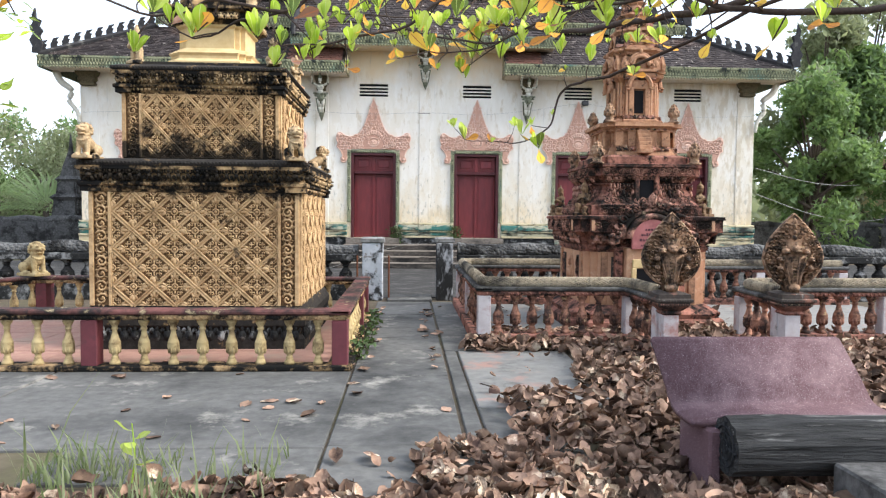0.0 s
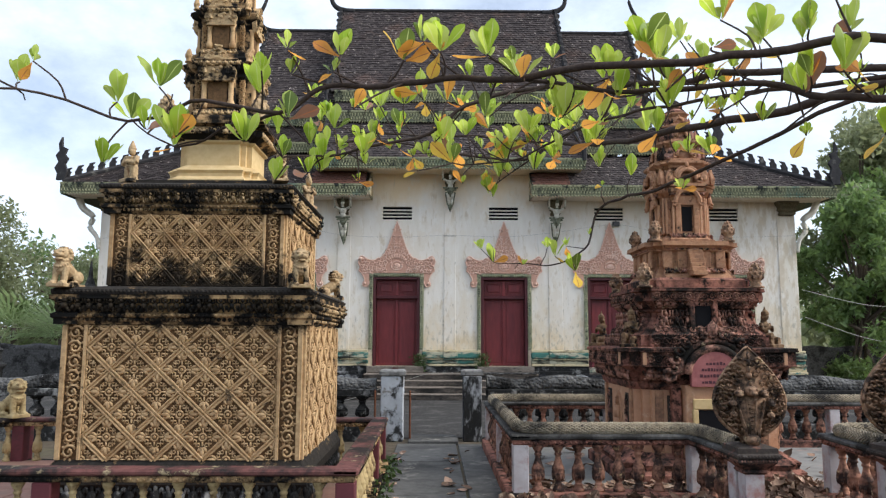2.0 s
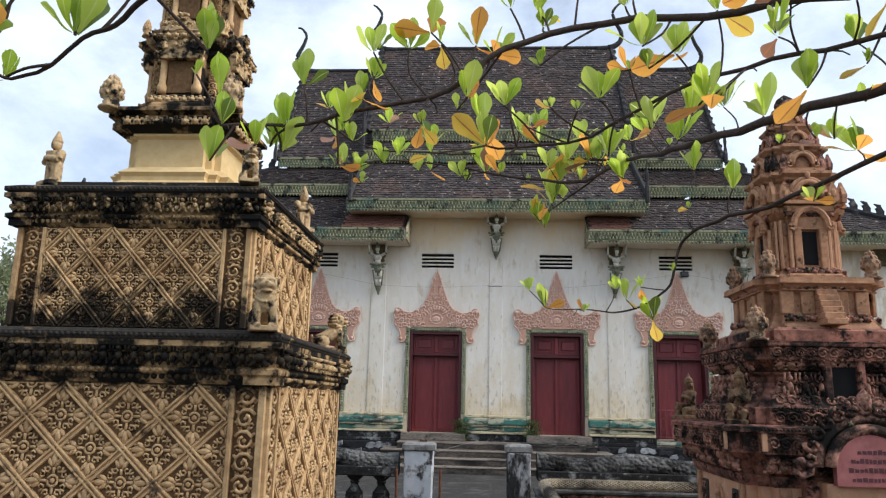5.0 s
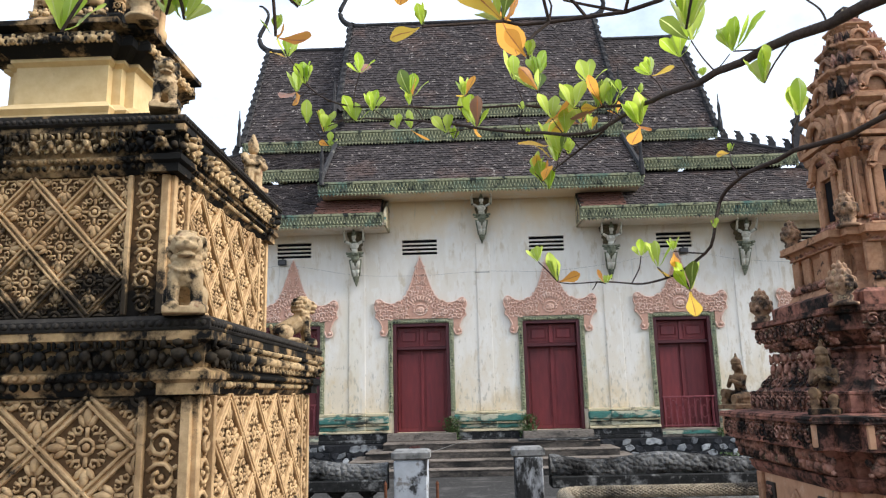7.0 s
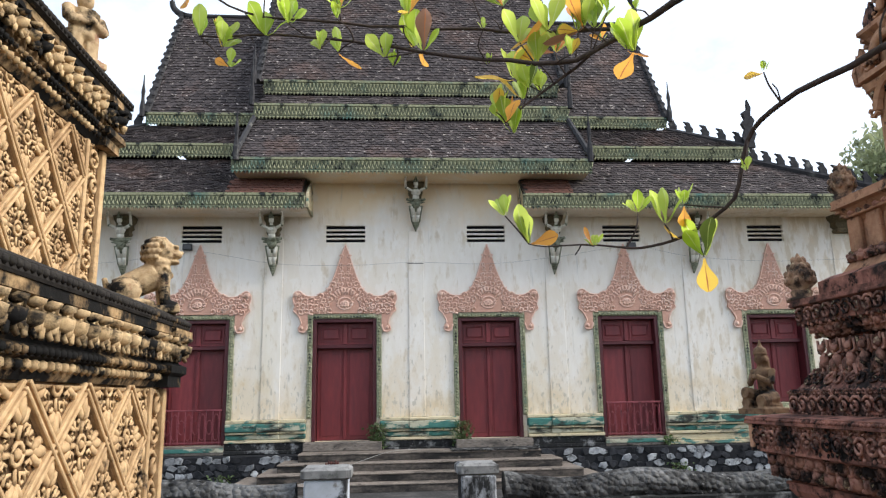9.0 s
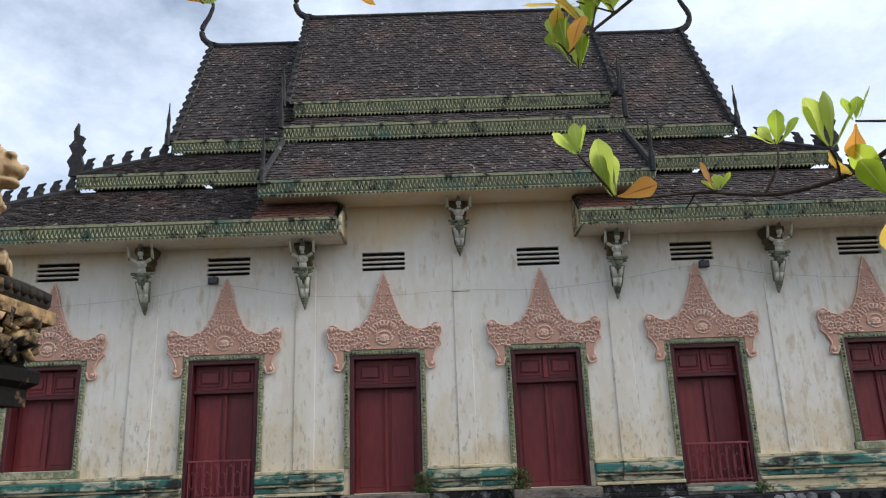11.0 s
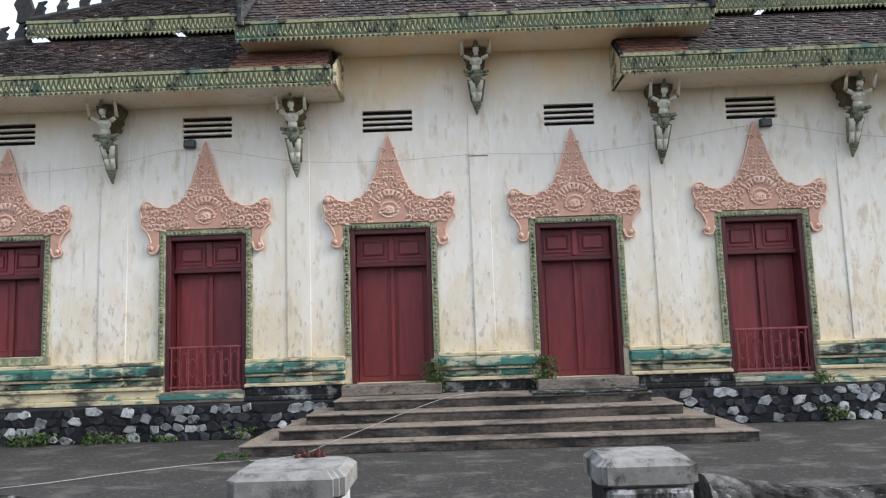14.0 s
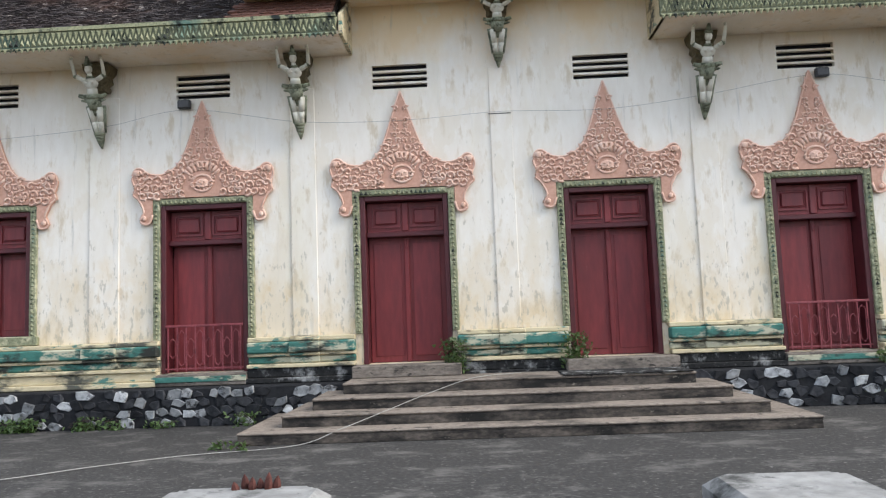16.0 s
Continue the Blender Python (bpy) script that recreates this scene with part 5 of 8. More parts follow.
# ---- statues ----
def lion(h=0.44):
    """Seated guardian lion facing -y: straight forelegs, broad chest, large curly head, one plain mesh."""
    bm = bmesh.new()
    limb(bm, (0, 0.16, 0.09), (0, -0.04, 0.20), 0.078, 0.088, 12)
    blob(bm, 0, 0.14, 0.085, 0.085, 0.09, 0.08)
    blob(bm, 0, -0.07, 0.205, 0.09, 0.068, 0.10)
    blob(bm, 0, -0.055, 0.275, 0.088, 0.078, 0.05)
    blob(bm, 0, -0.075, 0.35, 0.088, 0.085, 0.078)
    blob(bm, 0, -0.15, 0.335, 0.064, 0.045, 0.032)
    blob(bm, 0, -0.14, 0.288, 0.054, 0.042, 0.016)
    blob(bm, 0, -0.19, 0.352, 0.02, 0.014, 0.014, 1)
    blob(bm, 0, -0.055, 0.425, 0.062, 0.062, 0.02, 1)
    for row, (z, r, n) in enumerate(((0.30, 0.092, 11), (0.335, 0.096, 11), (0.37, 0.092, 10), (0.402, 0.075, 8))):
        for k in range(n):
            a = math.pi * (0.02 + 0.96 * (k + 0.5 * (row % 2)) / n)
            blob(bm, r * math.cos(a), -0.06 + r * math.sin(a), z, 0.021, 0.021, 0.021, 1)
    for k in range(9):
        a = math.pi * (1.1 + 0.8 * k / 8)
        blob(bm, 0.088 * math.cos(a), -0.068 + 0.07 * math.sin(a), 0.235 - 0.035 * math.sin(math.pi * k / 8), 0.014, 0.014, 0.014, 1)
    for s in (-1, 1):
        limb(bm, (s * 0.056, -0.08, 0.20), (s * 0.062, -0.10, 0.03), 0.04, 0.032)
        blob(bm, s * 0.062, -0.125, 0.022, 0.038, 0.055, 0.024)
        for k in (-1, 0, 1):
            blob(bm, s * 0.062 + k * 0.022, -0.168, 0.016, 0.012, 0.014, 0.014, 1)
        blob(bm, s * 0.08, 0.12, 0.09, 0.045, 0.09, 0.075)
        blob(bm, s * 0.09, 0.03, 0.022, 0.034, 0.075, 0.024)
        blob(bm, s * 0.04, -0.148, 0.378, 0.034, 0.022, 0.015, 1)
        blob(bm, s * 0.038, -0.156, 0.36, 0.016, 0.014, 0.014, 1)
        blob(bm, s * 0.088, -0.07, 0.385, 0.016, 0.02, 0.028, 1)
    limb(bm, (0, 0.2, 0.06), (0.02, 0.235, 0.17), 0.024, 0.016)
    box(bm, -0.11, 0.11, -0.18, 0.22, -0.03, 0.01)
    bm.transform(Matrix.Diagonal((h / 0.43,) * 3 + (1,)))
    return bm


def kneeler(h=0.5):
    """Kneeling worshipper figure facing -y with joined palms and a tall crown, one plain mesh."""
    bm = bmesh.new()
    blob(bm, 0, 0.05, 0.09, 0.09, 0.10, 0.07)
    for s in (-1, 1):
        limb(bm, (s * 0.06, 0.05, 0.09), (s * 0.07, -0.16, 0.07 if s > 0 else 0.13), 0.055, 0.042)
        limb(bm, (s * 0.07, -0.16, 0.06), (s * 0.07, 0.1, 0.03), 0.04, 0.032)
        limb(bm, (s * 0.085, 0.02, 0.285), (s * 0.10, -0.03, 0.19), 0.03, 0.026)
        limb(bm, (s * 0.10, -0.03, 0.19), (s * 0.01, -0.10, 0.24), 0.026, 0.02)
    limb(bm, (0, 0.05, 0.10), (0, 0.025, 0.22), 0.065, 0.06)
    blob(bm, 0, 0.02, 0.255, 0.09, 0.06, 0.06)
    limb(bm, (0, 0.015, 0.28), (0, 0.01, 0.34), 0.03, 0.028)
    blob(bm, 0, 0.0, 0.37, 0.046, 0.05, 0.055)
    blob(bm, 0, 0.005, 0.415, 0.056, 0.058, 0.04)
    limb(bm, (0, 0.008, 0.44), (0, 0.01, 0.50), 0.026, 0.006)
    blob(bm, 0, 0.005, 0.40, 0.062, 0.062, 0.014)
    for s in (-1, 1):
        limb(bm, (s * 0.04, 0.03, 0.38), (s * 0.055, 0.035, 0.27), 0.016, 0.012)
        blob(bm, s * 0.05, 0.0, 0.36, 0.012, 0.016, 0.026, 1)
    blob(bm, 0, -0.05, 0.372, 0.01, 0.012, 0.016, 1)
    bm.transform(Matrix.Diagonal((0.82, 0.9, 1.0, 1)))
    box(bm, -0.1, 0.1, -0.18, 0.14, -0.02, 0.02)
    bm.transform(Matrix.Diagonal((h / 0.5,) * 3 + (1,)))
    return bm


def guardian(h=0.42):
    """Standing crowned guardian with crossed arms, one plain mesh."""
    bm = bmesh.new()
    for s in (-1, 1):
        limb(bm, (s * 0.05, 0, 0.0), (s * 0.045, 0, 0.17), 0.045, 0.05)
        limb(bm, (s * 0.095, 0, 0.29), (s * 0.11, -0.03, 0.21), 0.032, 0.03)
        limb(bm, (s * 0.11, -0.03, 0.21), (-s * 0.02, -0.08, 0.225), 0.03, 0.024)
        blob(bm, s * 0.05, -0.03, 0.015, 0.04, 0.06, 0.025)
    blob(bm, 0, 0, 0.17, 0.085, 0.065, 0.05)
    limb(bm, (0, 0, 0.17), (0, 0, 0.29), 0.065, 0.085)
    blob(bm, 0, -0.005, 0.36, 0.045, 0.048, 0.055)
    limb(bm, (0, 0, 0.39), (0, 0, 0.49), 0.05, 0.01)
    box(bm, -0.1, 0.1, -0.09, 0.09, -0.02, 0.02)
    bm.transform(Matrix.Diagonal((h / 0.48,) * 3 + (1,)))
    return bm


def lotus_bud(h=0.24):
    prof = [(0.42, 0.0), (0.42, 0.06), (0.26, 0.1), (0.3, 0.2), (0.24, 0.24), (0.36, 0.34), (0.40, 0.46), (0.34, 0.62), (0.2, 0.8), (0.07, 0.93), (0.02, 1.0)]
    bm = lathe([(r * h * 0.72, z * h) for r, z in prof], 10)
    for lev, (r, z, n) in enumerate(((0.39, 0.42, 8), (0.37, 0.55, 8), (0.27, 0.7, 7), (0.15, 0.84, 5))):
        for k in range(n):
            a = 2 * math.pi * (k + 0.5 * (lev % 2)) / n
            blob(bm, r * h * 0.67 * math.cos(a), r * h * 0.67 * math.sin(a), z * h, 0.065 * h, 0.065 * h, 0.10 * h, 1)
    return mesh_of(bm, "lotus_bud", True)


LION, KNEEL, GUARD, BUD = mesh_of(lion(), "lion"), mesh_of(kneeler(), "kneeler"), mesh_of(guardian(), "guardian"), lotus_bud(1.0)


def statue(name, me, x, y, z, rz, m, label, category, group, voxel=0.012, s=1.0):
    mm = me.copy()
    mm.materials.append(m)
    ob = new(name, mm)
    ob.matrix_basis = pose(x, y, z, 0, 0, rz) @ Matrix.Diagonal((s, s, s, 1))
    remeshed(ob, voxel)
    return tagged(ob, label, category, group)


# ---- golden stupa ----
def golden_stupa(cx=-2.715, cy=-13.22):
    t = thing("golden_stupa", label="square gold-painted stupa carved with diamond lattice, black mould on ledges", category="stupa")
    H, U = 1.075, 0.825
    part("base", square([(1.14, 0.05), (1.14, 0.16), (1.11, 0.2), (1.11, 0.26), (1.15, 0.3), (1.15, 0.38), (1.12, 0.43), (H + 0.03, 0.46), (H, 0.5)]), gold_black, t, "black mouldy stepped base", m=pose(cx, cy, 0))
    part("lower_body", square([(H, 0.48), (H, 1.71)]), gold_recess_shade, t, m=pose(cx, cy, 0))
    part("lower_cornice", square([(H + 0.012, 1.69), (H + 0.03, 1.72), (H + 0.03, 1.745), (H + 0.055, 1.755), (H + 0.055, 1.785), (H + 0.035, 1.795), (H + 0.05, 1.90), (H + 0.085, 1.92), (H + 0.085, 1.955)]), gold_mould, t, m=pose(cx, cy, 0))
    part("lower_ledge", square([(H + 0.09, 1.956), (H + 0.095, 1.965), (H + 0.095, 2.0), (H + 0.06, 2.02), (U + 0.03, 2.05)]), gold_black, t, "black mould-covered ledge", m=pose(cx, cy, 0))
    part("upper_body", square([(U, 2.04), (U, 2.77)]), gold_recess_shade, t, m=pose(cx, cy, 0))
    part("upper_cornice", square([(U + 0.01, 2.745), (U + 0.03, 2.77), (U + 0.03, 2.79), (U + 0.05, 2.80), (U + 0.05, 2.825), (U + 0.035, 2.835), (U + 0.05, 2.93), (U + 0.075, 2.945), (U + 0.075, 2.975)]), gold_mould, t, m=pose(cx, cy, 0))
    part("upper_ledge", square([(U + 0.08, 2.976), (U + 0.095, 2.985), (U + 0.095, 3.015), (U + 0.02, 3.045), (U - 0.05, 3.06), (U - 0.05, 3.09), (0.6, 3.1)]), gold_black, t, "black mould-covered ledge", m=pose(cx, cy, 0))
    pl = cornice_figure(0.105, 0.135, 0.062)
    pl.materials.append(gold_petal)
    ps = cornice_figure(0.092, 0.115, 0.054)
    ps.materials.append(gold_petal)
    sc, sc2 = scroll_unit(0.15), scroll_unit(0.12)
    sc.materials.append(gold)
    sc2.materials.append(gold)
    pb = lotus_petal(0.10, 0.2, 0.03)
    pb.materials.append(black_wall)
    for q in (0, 1):
        petal_row(t, cx, cy, 1.125, q, 2.2, 0.12, 20, pb)
        lattice_panel(t, cx, cy, H, q, 1.70, 0.50, 1.68, 4, 3, gold, gold, 0.042)
        lattice_panel(t, cx, cy, U, q, 1.24, 2.06, 2.735, 4, 2, gold, gold, 0.034)
        for s in (-1, 1):
            for x0, x1 in ((0.855, 0.885), (1.035, H + 0.004)):
                a, b = sorted((s * x0, s * x1))
                part("border_fillet", boxed(a, b, -0.03, 0.0, 0.5, 1.685, bevel=0.004), gold, t, m=pose(cx, cy, 0, 0, 0, FACES[q]) @ pose(0, -H, 0))
            for x0, x1 in ((0.625, 0.65), (0.79, U + 0.004)):
                a, b = sorted((s * x0, s * x1))
                part("border_fillet", boxed(a, b, -0.025, 0.0, 2.06, 2.74, bevel=0.004), gold, t, m=pose(cx, cy, 0, 0, 0, FACES[q]) @ pose(0, -U, 0))
            for k in range(9):
                part("scroll", sc, None, t, m=face_pose(cx, cy, H, q, s * 0.96, 0.57 + k * 0.131) @ Matrix.Diagonal((s * (1 if k % 2 else -1), 1, 1, 1)))
            for k in range(6):
                part("scroll", sc2, None, t, m=face_pose(cx, cy, U, q, s * 0.72, 2.11 + k * 0.112) @ Matrix.Diagonal((s * (1 if k % 2 else -1), 1, 1, 1)))
        petal_row(t, cx, cy, H + 0.045, q, 2.16, 1.797, 22, pl, "cornice_figure")
        petal_row(t, cx, cy, U + 0.045, q, 1.66, 2.838, 19, ps, "cornice_figure")
    bead_row(t, cx, cy, H + 0.033, 2.16, 1.733, 0.021, gold_petal, (0, 1))
    bead_row(t, cx, cy, U + 0.033, 1.66, 2.782, 0.017, gold_petal, (0, 1))
    bead_row(t, cx, cy, H + 0.058, 2.22, 1.77, 0.017, gold_mould, (0, 1))
    bead_row(t, cx, cy, U + 0.052, 1.72, 2.812, 0.014, gold_mould, (0, 1))
    bead_row(t, cx, cy, U + 0.093, 1.82, 3.0, 0.014, gold_black, (0, 1))
    bead_row(t, cx, cy, H + 0.094, 2.32, 1.983, 0.016, gold_black, (0, 1))
    # stepped blocks that carry each cornice round the corners
    for h, z0, z1, w in ((H + 0.03, 1.69, 1.95, 0.10), (U + 0.025, 2.745, 2.97, 0.08)):
        d = z1 - z0
        cm = mesh_of(square([(w, 0), (w, d * 0.18), (w + 0.02, d * 0.24), (w + 0.02, d * 0.36), (w - 0.01, d * 0.42), (w, d * 0.8), (w + 0.035, d * 0.86), (w + 0.035, d)]), "corner_block")
        cm.materials.append(gold_mould)
        for sx_ in (-1, 1):
            for sy_ in (-1, 1):
                part("corner_block", cm, None, t, m=pose(cx + sx_ * (h - w * 0.6), cy + sy_ * (h - w * 0.6), z0))
        for q in (0, 1):
            for s in (-1, 1):
                part("cornice_figure", pl if h > 1 else ps, None, t, m=face_pose(cx, cy, h + w * 0.38, q, s * (h - w * 0.6), z0 + d * 0.42) @ Matrix.Diagonal((1.7, 1.1, 1.0, 1)))
    # upper spire: plain pedestal and diminishing carved tiers
    sy = cy - 0.02
    sx = cx - 0.02
    part("spire_pedestal", square([(0.50, 3.10), (0.50, 3.16), (0.45, 3.2), (0.45, 3.23), (0.47, 3.26), (0.42, 3.3), (0.37, 3.33), (0.37, 3.55), (0.40, 3.57), (0.40, 3.59)], redent=0.72), cream_stucco, t, "smooth cream pedestal", m=pose(sx, sy, 0))
    part("spire_cornice", square([(0.41, 3.591), (0.47, 3.63), (0.49, 3.64), (0.49, 3.69), (0.46, 3.72), (0.52, 3.735), (0.52, 3.765), (0.42, 3.79)], redent=0.72), gold_mould, t, m=pose(sx, sy, 0))
    pm = lotus_petal(0.075, 0.075, 0.02)
    pm.materials.append(gold_petal)
    for q in (0, 1):
        petal_row(t, sx, sy, 0.485, q, 0.68, 3.63, 9, pm)
    z, h = 3.79, 0.40
    for k in range(6):
        f = 1 - k * 0.135
        prof = [(h * f, z), (h * f, z + 0.05 * f), (0.36 * f, z + 0.09 * f), (0.36 * f, z + 0.13 * f), (0.31 * f, z + 0.17 * f), (0.31 * f, z + 0.48 * f), (0.35 * f, z + 0.52 * f), (0.34 * f, z + 0.56 * f), (0.40 * f, z + 0.60 * f), (0.42 * f, z + 0.66 * f), (0.36 * f, z + 0.70 * f)]
        part("spire_tier", square(prof, redent=0.55), gold_mould, t, m=pose(sx, sy, 0))
        arch = bmesh.new()
        out = [(-0.17, 0), (-0.2, 0.1), (-0.17, 0.22), (-0.09, 0.31), (0, 0.4), (0.09, 0.31), (0.17, 0.22), (0.2, 0.1), (0.17, 0)]
        plate([(x * f, zz * f) for x, zz in out], 0.05 * f, arch)
        hoop = [(0.125 * f * math.cos(a), -0.055 * f, f * (0.13 + 0.12 * math.sin(a))) for a in [math.pi * (k_ / 10 * 1.3 - 0.15) for k_ in range(11)]]
        tube(hoop, 0.022 * f, 0.022 * f, 5, arch)
        for s in (-1, 1):
            for j in range(5):
                curl(arch, s * f * (0.165 - 0.036 * j), f * (0.06 + 0.072 * j), 0.036 * f, 1.2 - s * 0.6, s * 0.9, -0.05 * f, 0.36, 6)
        for j in range(5):
            a = j * 2 * math.pi / 5
            blob(arch, 0.045 * f * math.cos(a), -0.055 * f, f * (0.14 + 0.045 * math.sin(a)), 0.024 * f, 0.02 * f, 0.024 * f, 1)
        am = mesh_of(arch, "niche_pediment")
        am.materials.append(gold_petal)
        ss = scroll_unit(0.075 * f)
        ss.materials.append(gold)
        pt = lotus_petal(0.07 * f, 0.06 * f, 0.018 * f)
        pt.materials.append(gold_petal)
        cm = mesh_of(lathe([(0.035 * f, 0), (0.045 * f, 0.05 * f), (0.028 * f, 0.09 * f), (0.028 * f, 0.26 * f), (0.045 * f, 0.31 * f)], 8), "colonnette", True)
        cm.materials.append(gold)
        for q in range(4):
            part("niche_pediment", am, None, t, m=face_pose(sx, sy, 0.34 * f, q, 0, z + 0.44 * f))
            part("niche_panel", boxed(-0.1 * f, 0.1 * f, -0.02, 0.0, z + 0.17 * f, z + 0.44 * f), gold_recess_shade, t, m=pose(sx, sy, 0, 0, 0, FACES[q]) @ pose(0, -0.31 * f, 0))
            petal_row(t, sx, sy, 0.405 * f, q, 0.5 * f, z + 0.605 * f, 8, pt)
            petal_row(t, sx, sy, 0.365 * f, q, 0.46 * f, z + 0.075 * f, 7, pt)
            for s in (-1, 1):
                for j in range(5):
                    part("scroll", ss, None, t, m=face_pose(sx, sy, 0.25 * f, q, s * 0.235 * f, z + (0.2 + 0.062 * j) * f) @ Matrix.Diagonal((s, 1, 0.9, 1)))
                part("colonnette", cm, None, t, m=face_pose(sx, sy, 0.325 * f, q, s * 0.14 * f, z + 0.16 * f))
                part("antefix", BUD_SMALL, None, t, m=face_pose(sx, sy, 0.33 * f, q, s * 0.31 * f, z + 0.66 * f) @ Matrix.Diagonal((0.10 * f, 0.10 * f, 0.15 * f, 1)))
        z += 0.69 * f
    part("finial", lathe([(0.14, z), (0.16, z + 0.08), (0.1, z + 0.14), (0.13, z + 0.22), (0.08, z + 0.3), (0.1, z + 0.38), (0.05, z + 0.5), (0.06, z + 0.56), (0.015, z + 0.95)], 10), gold, t, m=pose(sx, sy, 0))
    # lions on the lower ledge, guardians and buds on the upper one
    for x, y, rz, lb in ((-1.68, -14.33, 20, ""), (-3.78, -14.36, 90, ""), (-1.68, -12.3, 115, "")):
        statue("guardian_lion", LION, x, y, 2.04, rz if x > -3 else -8, statue_stone, "mould-stained cream stone lion seated on the stupa ledge", "statue", "lions on the stupa ledge", 0.006, 0.76 if y < -13 else 0.74)
    for x, y, rz in ((-3.42, -13.95, -30), (-1.93, -12.6, 60)):
        statue("guardian_figure", GUARD, x, y, 3.08, rz, statue_stone, "pale stone guardian figure with a pointed crown", "statue", "guardian figures on the stupa", 0.007, 0.95)
    statue("squatting_lion", LION, -1.95, -14.02, 3.08, 20, statue_stone, "small cream lion on the upper stupa ledge", "statue", "lions on the stupa ledge", 0.006, 0.6)
    for x in (-3.2, -2.25):
        b = part("lotus_bud_finial", BUD.copy(), statue_stone, m=pose(x, sy - 0.46, 3.76) @ Matrix.Diagonal((0.3, 0.3, 0.3, 1)))
        tagged(b, "pale stone lotus bud on the spire cornice", "finial", "lotus buds on the stupa spire")


bs = lotus_bud(1.0)
bs.materials.append(gold)
BUD_SMALL = bs
golden_stupa()


# ---- terracotta shrine ----
def terracotta_shrine(cx=2.585, cy=-12.06):
    t = thing("terracotta_shrine", label="mouldy terracotta shrine with arched doorway and tiered spire", category="shrine")
    C = pose(cx, cy, 0)
    part("base", square([(1.02, 0.03), (1.02, 0.14), (0.96, 0.18), (0.98, 0.24), (0.88, 0.3), (0.82, 0.34)], redent=0.8), terra_mould, t, m=C)
    part("body", square([(0.80, 0.32), (0.80, 1.06)], redent=0.8), terra_pale, t, "pale orange plaster body", m=C)
    part("lower_cornice", square([(0.81, 1.02), (0.84, 1.06), (0.84, 1.09), (0.82, 1.10), (0.86, 1.2), (0.95, 1.28), (0.98, 1.29), (0.98, 1.43), (1.0, 1.44), (1.0, 1.475), (0.78, 1.49)], redent=0.8), terra_mould, t, m=C)
    part("upper_base", square([(0.80, 1.488), (0.80, 1.60), (0.76, 1.63), (0.66, 1.74), (0.60, 1.82), (0.60, 1.87), (0.63, 1.89), (0.60, 1.91), (0.65, 1.95), (0.70, 2.0), (0.725, 2.01), (0.725, 2.10), (0.75, 2.11), (0.75, 2.15), (0.55, 2.17)], redent=0.8), terra_mould, t, m=C)
    part("terrace", square([(0.62, 2.165), (0.62, 2.25), (0.56, 2.28)], redent=0.8), terra_mould, t, m=C)
    part("middle_tier", square([(0.54, 2.278), (0.50, 2.34), (0.46, 2.4), (0.45, 2.42), (0.45, 2.58), (0.47, 2.60), (0.52, 2.65), (0.55, 2.66), (0.55, 2.71), (0.36, 2.73)], redent=0.7), terra, t, m=C)
    part("sanctuary", square([(0.36, 2.72), (0.36, 2.76), (0.31, 2.80), (0.29, 2.82), (0.28, 3.28), (0.31, 3.31), (0.35, 3.34), (0.36, 3.38), (0.30, 3.41)], redent=0.62), terra, t, m=C)
    fig = mesh_of(relief_figure(), "devata_relief", True)
    fig.materials.append(terra_pale)
    pet = lotus_petal(0.125, 0.135, 0.032)
    pet.materials.append(terra_relief)
    pet2 = lotus_petal(0.11, 0.11, 0.024)
    pet2.materials.append(terra_relief)
    pet3 = lotus_petal(0.08, 0.07, 0.022)
    pet3.materials.append(terra_relief)
    sc = scroll_unit(0.115)
    sc.materials.append(terra_relief)
    small = cornice_figure(0.12, 0.22, 0.045)
    small.materials.append(terra_relief)
    for z0, h0 in ((1.275, 0.985), (1.432, 1.008), (1.088, 0.85), (1.495, 0.806), (1.60, 0.806), (1.885, 0.636), (2.0, 0.731), (2.11, 0.756), (2.60, 0.50), (2.655, 0.556)):
        part("fillet", square([(h0 - 0.01, z0), (h0, z0 + 0.003), (h0, z0 + 0.017), (h0 - 0.01, z0 + 0.02)], redent=0.8 if z0 < 2.3 else 0.7), terra_mould if z0 < 2.3 else terra, t, m=C)
    for sx in (-1, 1):
        part("corner_fillet", boxed(-0.02, 0.02, -0.012, 0.01, 1.295, 1.43, bevel=0.004), terra_pale, t, m=face_pose(cx, cy, 0.982, 0, sx * 0.765, 0))
        part("corner_fillet", boxed(-0.02, 0.02, -0.012, 0.01, 1.295, 1.43, bevel=0.004), terra_pale, t, m=face_pose(cx, cy, 0.982, 3, sx * 0.765, 0))
    for q in (0, 3, 1):
        petal_row(t, cx, cy, 0.885, q, 1.5, 1.125, 14, pet)
        petal_row(t, cx, cy, 0.915, q, 1.45, 1.195, 15, pet2)
        petal_row(t, cx, cy, 0.51, q, 0.72, 2.335, 8, pet3)
        petal_row(t, cx, cy, 0.485, q, 0.66, 2.60, 9, pet3)
        for k in range(17):
            part("scroll", sc, None, t, m=face_pose(cx, cy, 0.982, q, -0.70 + k * 0.0875, 1.355) @ Matrix.Diagonal((1 if k % 2 else -1, 1, 1, 1)))
        for k in range(12):
            part("scroll", sc, None, t, m=face_pose(cx, cy, 0.715, q, -0.53 + k * 0.0965, 1.675) @ pose(0, 0, 0, -40) @ Matrix.Diagonal((1 if k % 2 else -1, 1, 1.1, 1)))
        for k in range(10):
            part("scroll", sc, None, t, m=face_pose(cx, cy, 0.635, q, -0.44 + k * 0.098, 1.775) @ pose(0, 0, 0, -36) @ Matrix.Diagonal((-1 if k % 2 else 1, 1, 1.1, 1)))
        petal_row(t, cx, cy, 0.685, q, 1.06, 1.945, 13, pet3)
